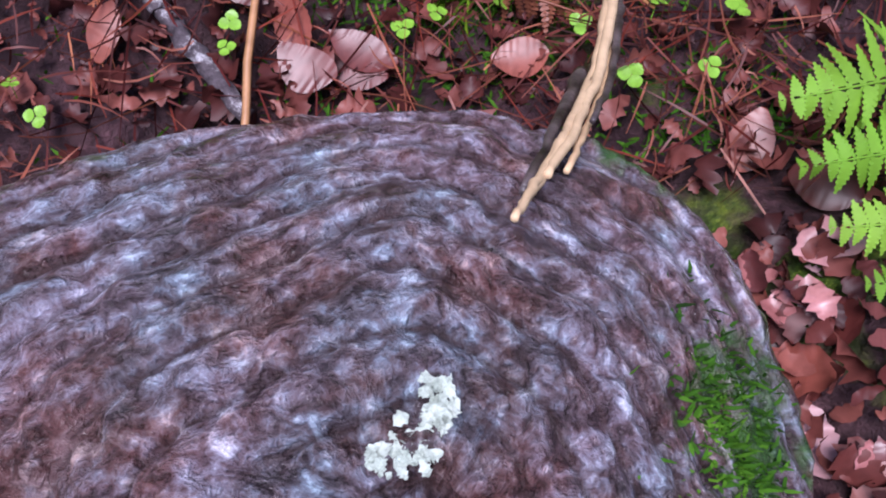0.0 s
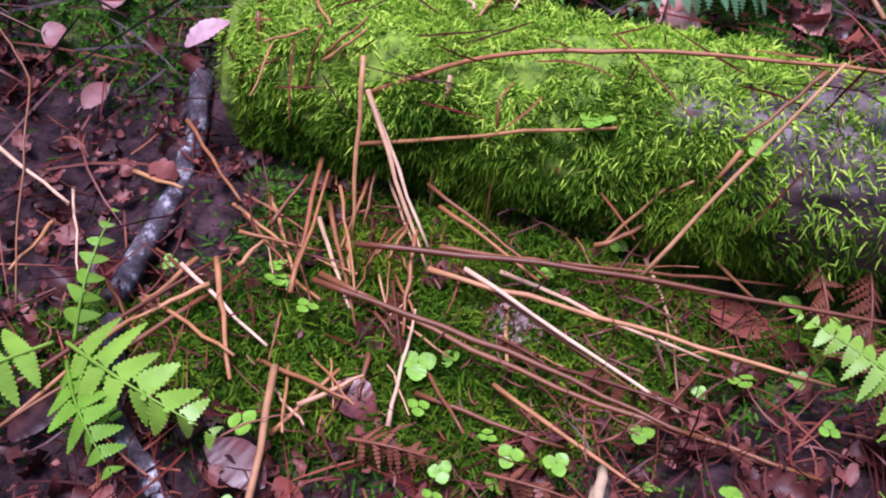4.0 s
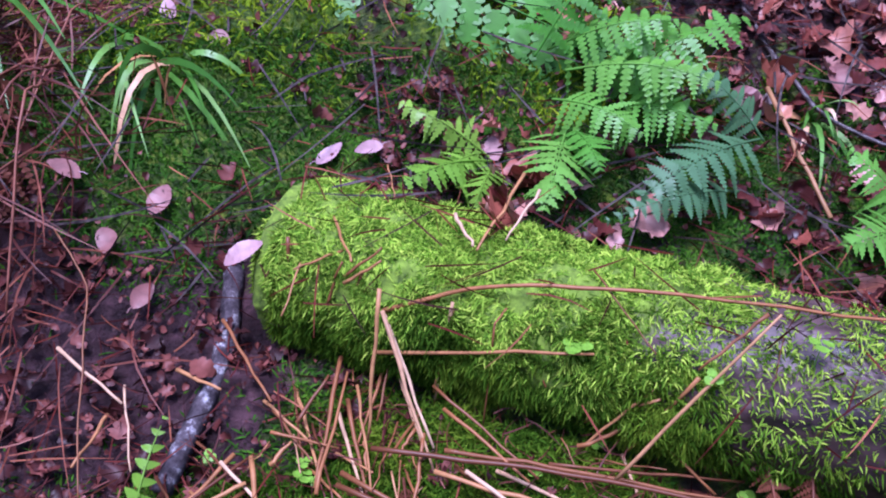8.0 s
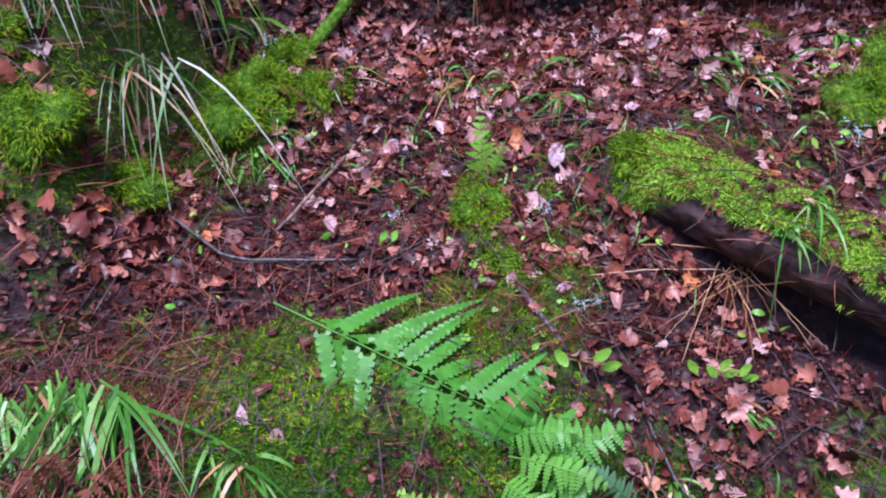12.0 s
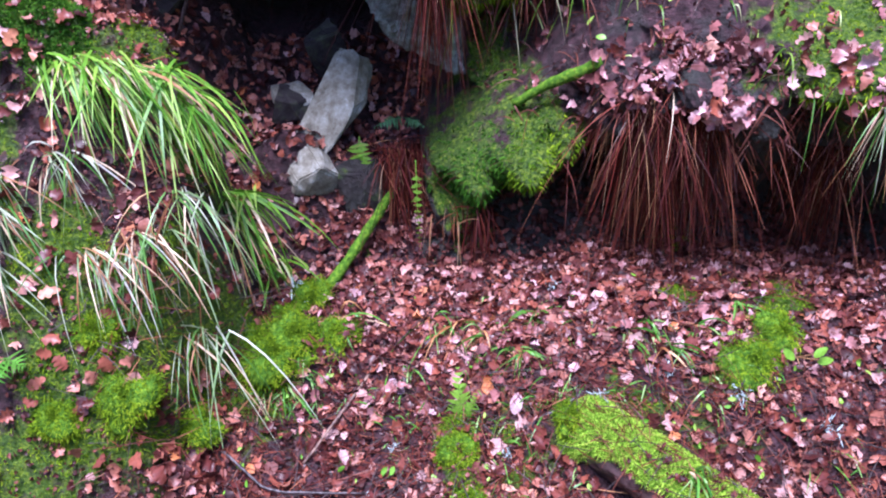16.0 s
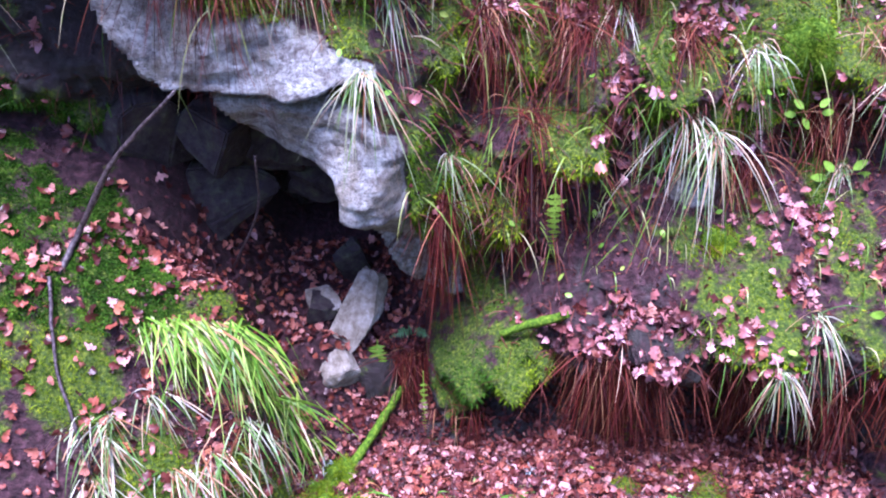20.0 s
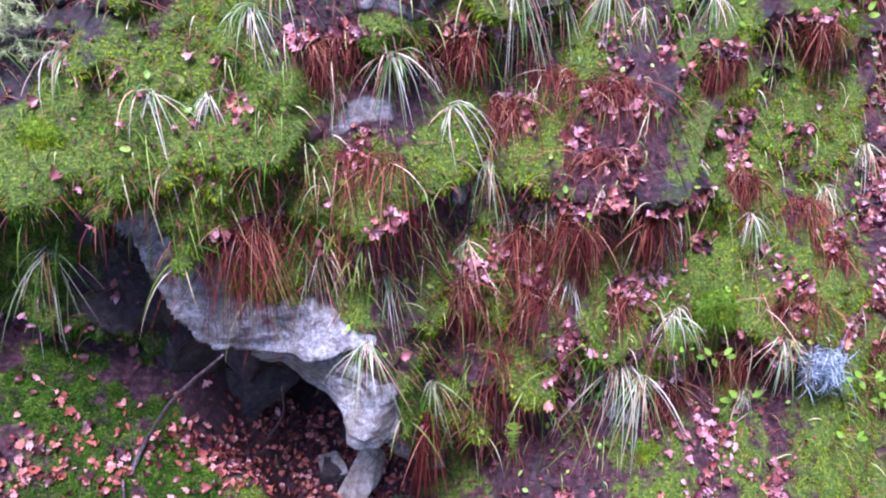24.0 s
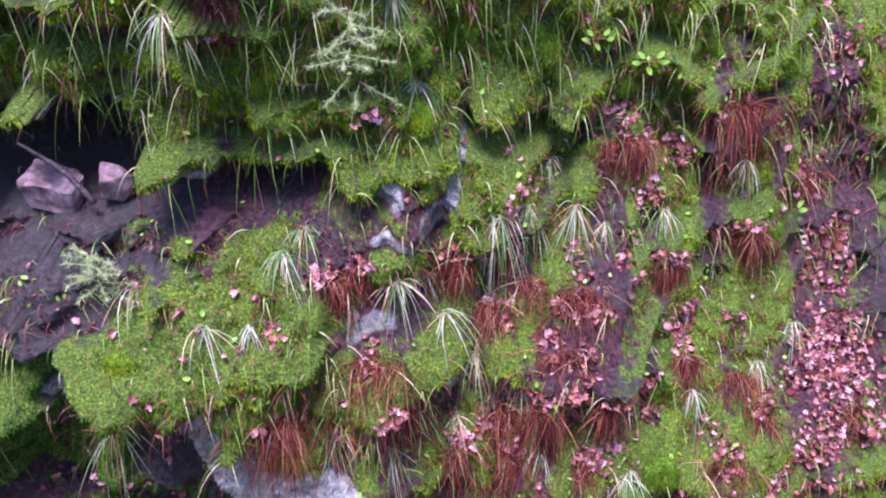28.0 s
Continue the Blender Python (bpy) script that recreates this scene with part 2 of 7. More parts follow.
def noise_node(n, l, scale, detail=4.0, rough=0.6, coords="Object", distort=0.0):
    tc = n.new("ShaderNodeTexCoord")
    t = n.new("ShaderNodeTexNoise")
    t.inputs["Scale"].default_value, t.inputs["Detail"].default_value = scale, detail
    t.inputs["Roughness"].default_value, t.inputs["Distortion"].default_value = rough, distort
    l.new(tc.outputs[coords], t.inputs["Vector"])
    return t.outputs["Fac"]


def ramp(n, l, src, stops):
    r = n.new("ShaderNodeValToRGB")
    e = r.color_ramp.elements
    while len(e) < len(stops):
        e.new(0.5)
    for el, (p, c) in zip(e, stops):
        el.position, el.color = p, (*c, 1)
    l.new(src, r.inputs["Fac"])
    return r.outputs["Color"]


def mixed(n, l, fac, a, b, mode="MIX"):
    m = n.new("ShaderNodeMix")
    m.data_type, m.blend_type = "RGBA", mode
    for s, v in ((m.inputs["Factor"], fac), (m.inputs["A"], a), (m.inputs["B"], b)):
        if isinstance(v, bpy.types.NodeSocket):
            l.new(v, s)
        else:
            s.default_value = v if isinstance(v, float) else (*v, 1)
    return m.outputs["Result"]


def math_node(n, l, op, a, b=0.0, clamp=False):
    m = n.new("ShaderNodeMath")
    m.operation, m.use_clamp = op, clamp
    for s, v in zip(m.inputs, (a, b)):
        if isinstance(v, bpy.types.NodeSocket):
            l.new(v, s)
        else:
            s.default_value = v
    return m.outputs[0]


def attr(n, name):
    a = n.new("ShaderNodeAttribute")
    a.attribute_name = name
    return a.outputs["Fac"]


def relief(n, l, b, height, strength=0.5, dist=0.01):
    k = n.new("ShaderNodeBump")
    k.inputs["Strength"].default_value, k.inputs["Distance"].default_value = strength, dist
    l.new(height, k.inputs["Height"])
    l.new(k.outputs["Normal"], b.inputs["Normal"])


def mask(n, l, name, scale, soft=0.1, amount=0.6):
    """A cover that follows a mesh attribute, broken up by noise at its border."""
    v = math_node(n, l, "ADD", attr(n, name), math_node(n, l, "MULTIPLY", math_node(n, l, "SUBTRACT", noise_node(n, l, scale, 5.0), 0.5), amount * 2))
    r = n.new("ShaderNodeMapRange")
    l.new(v, r.inputs["Value"])
    r.inputs["From Min"].default_value, r.inputs["From Max"].default_value = 0.5 - soft, 0.5 + soft
    return r.outputs["Result"]


def earth_material(name):
    """Damp soil and grey rock under moss and lichen: covers by the mesh's own masks."""
    m, n, l, b = shader(name, 0.75, 0.5)
    fine, mid, big = noise_node(n, l, 130, 6.0, 0.7), noise_node(n, l, 28, 6.0), noise_node(n, l, 5, 5.0)
    soil = ramp(n, l, mid, ((0.3, (0.02, 0.008, 0.01)), (0.5, (0.07, 0.03, 0.036)), (0.72, (0.2, 0.09, 0.105))))
    soil = mixed(n, l, 0.6, soil, ramp(n, l, fine, ((0.35, (0.25, 0.2, 0.2)), (0.65, (1.0, 0.95, 0.95)))), "MULTIPLY")
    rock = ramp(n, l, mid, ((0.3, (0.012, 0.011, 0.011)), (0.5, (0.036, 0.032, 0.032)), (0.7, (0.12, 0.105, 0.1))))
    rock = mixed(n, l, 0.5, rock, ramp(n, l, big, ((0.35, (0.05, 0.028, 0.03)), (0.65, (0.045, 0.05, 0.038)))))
    pale = ramp(n, l, noise_node(n, l, 16, 10.0, 0.74, "Object", 0.4), ((0.34, (0.11, 0.09, 0.075)), (0.45, (0.3, 0.3, 0.28)), (0.6, (0.6, 0.65, 0.63))))
    pale = mixed(n, l, ramp(n, l, noise_node(n, l, 5, 6.0, 0.65), ((0.45, (0, 0, 0)), (0.62, (0.75, 0.75, 0.75)))), pale, ramp(n, l, fine, ((0.35, (0.1, 0.11, 0.05)), (0.65, (0.42, 0.36, 0.28)))))
    pale = mixed(n, l, 0.55, pale, ramp(n, l, noise_node(n, l, 48, 9.0, 0.8), ((0.42, (0.16, 0.15, 0.13)), (0.51, (1.0, 1.0, 1.0)))), "MULTIPLY")
    moss = ramp(n, l, noise_node(n, l, 60, 6.0, 0.7), ((0.3, (0.01, 0.032, 0.003)), (0.5, (0.07, 0.14, 0.007)), (0.68, (0.27, 0.35, 0.02))))
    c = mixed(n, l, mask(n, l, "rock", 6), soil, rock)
    c = mixed(n, l, mask(n, l, "pale", 9, 0.12, 0.5), c, pale)
    mm = mask(n, l, "moss", 11, 0.1, 0.7)
    c = mixed(n, l, mm, c, moss)
    l.new(c, b.inputs["Base Color"])
    h = math_node(n, l, "ADD", math_node(n, l, "MULTIPLY", fine, 0.5), mid)
    relief(n, l, b, h, 1.0, 0.035)
    r = n.new("ShaderNodeMapRange")
    l.new(mid, r.inputs["Value"])
    r.inputs["To Min"].default_value, r.inputs["To Max"].default_value = 0.25, 0.9
    l.new(r.outputs["Result"], b.inputs["Roughness"])
    return m


def bark_material(name, dark, light, scale=30, mossy=True, wet=0.45, grain=0.25):
    m, n, l, b = shader(name, wet, 0.5)
    tc = n.new("ShaderNodeTexCoord")
    mp = n.new("ShaderNodeMapping")
    mp.inputs["Scale"].default_value = (grain, 1, 1)
    l.new(tc.outputs["Object"], mp.inputs["Vector"])
    t = n.new("ShaderNodeTexNoise")
    t.inputs["Scale"].default_value, t.inputs["Detail"].default_value = scale, 6
    l.new(mp.outputs["Vector"], t.inputs["Vector"])
    c = ramp(n, l, t.outputs["Fac"], ((0.35, dark), (0.65, light)))
    c = mixed(n, l, 0.4, c, ramp(n, l, noise_node(n, l, 9), ((0.35, (0.5, 0.5, 0.5)), (0.65, (1.0, 1.0, 1.0)))), "MULTIPLY")
    if mossy:
        moss = ramp(n, l, noise_node(n, l, 90, 6.0, 0.7), ((0.3, (0.03, 0.06, 0.006)), (0.7, (0.26, 0.4, 0.03))))
        mm = mask(n, l, "moss", 16)
        c = mixed(n, l, mm, c, moss)
        rg = n.new("ShaderNodeMapRange")
        l.new(mm, rg.inputs["Value"])
        rg.inputs["To Min"].default_value, rg.inputs["To Max"].default_value = wet, 0.95
        l.new(rg.outputs["Result"], b.inputs["Roughness"])
    l.new(c, b.inputs["Base Color"])
    relief(n, l, b, t.outputs["Fac"], 0.8, 0.006)
    return m


def leafy_material(name, stops, rough=0.5, trans=0.25, island=True, spec=0.4, scale=90, clump=0.0):
    """Thin plant matter: colour varies from piece to piece, with some light through it."""
    m, n, l, b = shader(name, rough, spec)
    if island:
        src = n.new("ShaderNodeNewGeometry").outputs["Random Per Island"]
    else:
        src = n.new("ShaderNodeObjectInfo").outputs["Random"]
    if clump:
        wide = math_node(n, l, "MULTIPLY", math_node(n, l, "SUBTRACT", noise_node(n, l, clump, 4.0), 0.36), 2.9, True)
        src = math_node(n, l, "ADD", math_node(n, l, "MULTIPLY", src, 0.45), math_node(n, l, "MULTIPLY", wide, 0.6))
    c = ramp(n, l, src, stops)
    c = mixed(n, l, 0.55, c, ramp(n, l, noise_node(n, l, scale, 4.0), ((0.3, (0.45, 0.42, 0.4)), (0.6, (1.0, 1.0, 1.0)))), "MULTIPLY")
    l.new(c, b.inputs["Base Color"])
    if trans:
        tr = n.new("ShaderNodeBsdfTranslucent")
        mx = n.new("ShaderNodeMixShader")
        mx.inputs[0].default_value = trans
        l.new(c, tr.inputs["Color"])
        l.new(b.outputs[0], mx.inputs[1])
        l.new(tr.outputs[0], mx.inputs[2])
        l.new(mx.outputs[0], n["Material Output"].inputs["Surface"])
    return m


def crust_material(name, stops, scale, depth):
    m, n, l, b = shader(name, 0.8, 0.2)
    t = noise_node(n, l, scale, 8.0, 0.75)
    l.new(ramp(n, l, t, stops), b.inputs["Base Color"])
    relief(n, l, b, t, 1.0, depth)
    return m


EARTH = earth_material("mossy_earth")
LOG_BARK = bark_material("rotten_log_bark", (0.018, 0.01, 0.012), (0.15, 0.085, 0.085), 30, wet=0.5)
MOSS = leafy_material("moss_shoots", ((0.0, (0.035, 0.085, 0.006)), (0.3, (0.11, 0.2, 0.008)), (0.6, (0.24, 0.37, 0.008)), (1.0, (0.47, 0.58, 0.022))), 0.9, 0.3, spec=0.05, clump=7.0)
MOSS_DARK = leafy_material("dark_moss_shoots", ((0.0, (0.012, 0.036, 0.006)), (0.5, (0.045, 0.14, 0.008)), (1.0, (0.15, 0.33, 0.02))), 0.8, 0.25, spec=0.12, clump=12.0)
LITTER = leafy_material("fallen_leaf", ((0.0, (0.035, 0.01, 0.01)), (0.35, (0.15, 0.035, 0.03)), (0.6, (0.36, 0.1, 0.06)), (0.82, (0.5, 0.2, 0.14)), (0.95, (0.62, 0.38, 0.36)), (1.0, (0.6, 0.2, 0.06))), 0.4, 0.12, True, 0.4)
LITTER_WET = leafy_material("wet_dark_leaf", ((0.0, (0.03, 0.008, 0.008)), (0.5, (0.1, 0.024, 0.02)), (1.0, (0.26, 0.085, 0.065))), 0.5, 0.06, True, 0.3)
LITTER_PINK = leafy_material("pale_fallen_leaf", ((0.0, (0.09, 0.025, 0.025)), (0.35, (0.26, 0.085, 0.08)), (0.7, (0.44, 0.19, 0.18)), (1.0, (0.64, 0.39, 0.41))), 0.35, 0.1, True, 0.5)
GRASS = leafy_material("rush_blade", ((0.0, (0.05, 0.15, 0.01)), (0.45, (0.2, 0.38, 0.03)), (0.75, (0.45, 0.55, 0.14)), (1.0, (0.7, 0.62, 0.38))), 0.4, 0.3, True, 0.5, 40)
GRASS_FRESH = leafy_material("fresh_grass_blade", ((0.0, (0.06, 0.2, 0.02)), (0.6, (0.17, 0.42, 0.05)), (1.0, (0.42, 0.6, 0.2))), 0.35, 0.3, True, 0.5, 40)
STRAW = leafy_material("dead_straw", ((0.0, (0.09, 0.03, 0.018)), (0.35, (0.3, 0.12, 0.05)), (0.7, (0.52, 0.28, 0.13)), (1.0, (0.78, 0.6, 0.4))), 0.45, 0.1, True, 0.4, 60)
ROOTS = leafy_material("dead_red_brown_blade", ((0.0, (0.02, 0.004, 0.004)), (0.45, (0.09, 0.014, 0.012)), (0.8, (0.19, 0.036, 0.022)), (1.0, (0.38, 0.14, 0.07))), 0.6, 0.1, True, 0.15, 60)
GRASS_PALE = leafy_material("pale_rush_blade", ((0.0, (0.05, 0.17, 0.02)), (0.35, (0.16, 0.34, 0.06)), (0.65, (0.44, 0.52, 0.3)), (1.0, (0.72, 0.66, 0.58))), 0.35, 0.25, True, 0.5, 40)
FERN = leafy_material("fern_green", ((0.0, (0.1, 0.34, 0.03)), (1.0, (0.24, 0.52, 0.07))), 0.4, 0.35, False, 0.4, 30)
FERN_LIME = leafy_material("young_fern_green", ((0.0, (0.2, 0.42, 0.03)), (1.0, (0.32, 0.55, 0.06))), 0.4, 0.35, False, 0.4, 30)
FERN_BLUE = leafy_material("grey_green_fern", ((0.0, (0.07, 0.19, 0.07)), (1.0, (0.13, 0.27, 0.11))), 0.45, 0.3, False, 0.4, 30)
HERB = leafy_material("clover_leaf", ((0.0, (0.16, 0.42, 0.03)), (0.7, (0.32, 0.62, 0.06)), (1.0, (0.55, 0.72, 0.14))), 0.35, 0.35, True)
TWIG = bark_material("dark_twig", (0.02, 0.014, 0.014), (0.13, 0.1, 0.1), 60, False, 0.4, 1.0)
TWIG_DRY = bark_material("dull_twig", (0.015, 0.01, 0.01), (0.1, 0.07, 0.065), 60, False, 0.85, 1.0)
TWIG_PIED = crust_material("pied_bark", ((0.4, (0.03, 0.022, 0.026)), (0.54, (0.1, 0.08, 0.09)), (0.63, (0.5, 0.48, 0.5))), 38, 0.004)
TWIG_BROWN = bark_material("brown_twig", (0.1, 0.05, 0.04), (0.3, 0.18, 0.13), 60, False, 0.5, 1.0)
RUSH = leafy_material("green_rush_blade", ((0.0, (0.06, 0.2, 0.012)), (0.5, (0.22, 0.46, 0.03)), (0.85, (0.45, 0.66, 0.1)), (1.0, (0.75, 0.72, 0.45))), 0.4, 0.3, True, 0.5, 40)
MOSS_LIME = leafy_material("lime_moss_shoots", ((0.0, (0.12, 0.26, 0.015)), (0.4, (0.34, 0.58, 0.04)), (1.0, (0.66, 0.85, 0.1))), 0.8, 0.35, spec=0.12)
DEAD_FERN = leafy_material("dead_bracken", ((0.0, (0.1, 0.028, 0.016)), (1.0, (0.28, 0.095, 0.05))), 0.5, 0.1, False, 0.4, 60)
LICHEN_BLUE = leafy_material("blue_lichen", ((0.0, (0.16, 0.26, 0.3)), (1.0, (0.42, 0.54, 0.58))), 0.8, 0.0, True)
LICHEN = leafy_material("blue_grey_lichen", ((0.0, (0.28, 0.36, 0.36)), (1.0, (0.62, 0.7, 0.68))), 0.8, 0.0, True)
BLADE_ONE = leafy_material("single_grass_blade", ((0.0, (0.06, 0.2, 0.02)), (0.6, (0.17, 0.42, 0.05)), (1.0, (0.42, 0.6, 0.2))), 0.35, 0.3, False, 0.5, 40)
STRAW_ONE = leafy_material("dry_stalk", ((0.0, (0.14, 0.045, 0.02)), (0.4, (0.36, 0.14, 0.05)), (0.8, (0.52, 0.25, 0.1)), (1.0, (0.75, 0.5, 0.32))), 0.45, 0.05, False, 0.4, 70)
LEAF_WET = leafy_material("wet_beech_leaf", ((0.0, (0.05, 0.012, 0.012)), (0.5, (0.15, 0.035, 0.028)), (1.0, (0.26, 0.075, 0.05))), 0.36, 0.06, False, 0.4)
LEAF_PINK = leafy_material("pinkish_leaf", ((0.0, (0.24, 0.09, 0.075)), (0.5, (0.4, 0.2, 0.19)), (1.0, (0.55, 0.36, 0.4))), 0.5, 0.08, False, 0.5)


STUB_WOOD = leafy_material("splintered_wood", ((0.0, (0.62, 0.42, 0.24)), (1.0, (0.7, 0.5, 0.3))), 0.6, 0.0, False, 0.3, 45)
PINK_STONE = crust_material("pinkish_sandstone", ((0.3, (0.06, 0.035, 0.035)), (0.5, (0.24, 0.16, 0.16)), (0.68, (0.46, 0.36, 0.36))), 9, 0.02)
SLAB_STONE = crust_material("grey_green_sandstone", ((0.3, (0.1, 0.085, 0.065)), (0.45, (0.24, 0.22, 0.17)), (0.58, (0.36, 0.35, 0.3)), (0.72, (0.62, 0.64, 0.6))), 16, 0.012)
MOSS_CRUST = crust_material("moss_crust", ((0.3, (0.02, 0.045, 0.006)), (0.5, (0.08, 0.19, 0.008)), (0.68, (0.28, 0.42, 0.025))), 55, 0.012)
# wet rock, its colour darkened so the cave stones look shaded
CAVE_ROCK = crust_material("shade_darkened_wet_rock", ((0.3, (0.02, 0.016, 0.018)), (0.5, (0.06, 0.05, 0.052)), (0.62, (0.085, 0.095, 0.06)), (0.75, (0.24, 0.24, 0.22))), 14, 0.02)
MOSS_MID = leafy_material("mid_green_moss", ((0.0, (0.016, 0.045, 0.003)), (0.4, (0.075, 0.17, 0.008)), (1.0, (0.25, 0.36, 0.02))), 0.9, 0.3, spec=0.05, clump=9.0)

# ---- the setting ----
def sheet(name, P, faces, mat, masks=None, smooth=True):
    me = bpy.data.meshes.new(name)
    me.vertices.add(len(P))
    me.vertices.foreach_set("co", np.asarray(P, np.float32).ravel())
    faces = np.asarray(faces, np.int32)
    k = faces.shape[1]
    me.loops.add(faces.size)
    me.loops.foreach_set("vertex_index", faces.ravel())
    me.polygons.add(len(faces))
    me.polygons.foreach_set("loop_start", np.arange(0, faces.size, k, dtype=np.int32))
    me.polygons.foreach_set("loop_total", np.full(len(faces), k, np.int32))
    me.polygons.foreach_set("use_smooth", np.full(len(faces), smooth))
    me.update(calc_edges=True)
    for key, v in (masks or {}).items():
        a = me.attributes.new(key, "FLOAT", "POINT")
        a.data.foreach_set("value", np.asarray(v, np.float32).ravel())
    me.materials.append(mat)
    return me


def grid_faces(nu, nv):
    i = np.arange(nu * nv).reshape(nu, nv)
    return np.stack([i[:-1, :-1], i[1:, :-1], i[1:, 1:], i[:-1, 1:]], -1).reshape(-1, 4)


def spread(fine0, fine1, step, far):
    """Even steps over the near stretch, growing beyond it."""
    mid = np.arange(fine0, fine1 + step / 2, step)
    out = [fine1]
    while out[-1] < far:
        out.append(out[-1] + max(step, 0.25 * (out[-1] - fine1 + 4 * step)))
    lo = [fine0]
    while lo[-1] > -far:
        lo.append(lo[-1] - max(step, 0.25 * (fine0 - lo[-1] + 4 * step)))
    return np.concatenate([lo[:0:-1], mid, out[1:]])


def ground_masks(x, y):
    """Moss, rock and lichen over the woodland floor; rock tone only darkens below the ledge."""
    moss = 0.4 + 0.42 * fbm(x, y, 0, 11.0, 4, 0.28) + 0.2 * fbm(x, y, 0, 17.0, 3, 0.09) * sstep(1.2, 1.5, y)
    moss += bump(x, y, -0.1, 1.1, 0.4, 0.25, 0.35) + bump(x, y, -0.45, 2.1, 0.25, 0.25, 0.5) + bump(x, y, 0.22, 1.45, 0.22, 0.3, 0.4) + bump(x, y, 0.5, 1.45, 0.2, 0.12, 0.2) + bump(x, y, 1.15, 1.9, 0.2, 0.15, 0.4)
    moss += bump(x, y, -0.85, 1.75, 0.3, 0.3, 0.3) - bump(x, y, 0.5, 2.3, 0.9, 0.3, 0.5) + bump(x, y, 0.28, 2.12, 0.12, 0.07, 0.6) + bump(x, y, 0.62, 2.2, 0.1, 0.06, 0.6) + bump(x, y, 1.0, 2.25, 0.12, 0.07, 0.6) + bump(x, y, 1.35, 2.2, 0.14, 0.1, 0.7) - bump(x, y, -0.15, 1.65, 0.3, 0.2, 0.35)
    moss -= 0.5 * sstep(2.6, 2.9, y) - bump(x, y, -1.25, 2.75, 0.22, 0.22, 0.55) - bump(x, y, -1.5, 2.3, 0.3, 0.2, 0.4)
    moss -= bump(x, y, 0.75, 1.2, 0.3, 0.2, 0.3) + bump(x, y, 1.0, 1.36, 0.4, 0.13, 0.8) + bump(x, y, 0.72, 1.54, 0.14, 0.1, 0.6) + bump(x, y, -0.6, 0.85, 0.3, 0.3, 0.35) - bump(x, y, -2.1, 3.2, 0.6, 0.3, 0.4) - bump(x, y, 0.12, 0.46, 0.3, 0.14, 0.22) - 0.12 * sstep(0.8, 1.0, y) * sstep(1.6, 1.3, y) + 0.05 * sstep(1.5, 1.7, y) * sstep(-0.7, -0.5, x) - bump(x, y, -1.9, 2.9, 0.4, 0.4, 0.45) - bump(x, y, -1.35, 2.95, 0.15, 0.25, 0.4)
    # the dark rock tone at the back paints the ledge's shade on the soil
    return {"moss": moss - 0.22 * sstep(0.45, 0.3, y), "rock": 1.2 * sstep(2.5, 2.62, y) * sstep(0.0, 0.15, x), "pale": np.zeros_like(moss)}


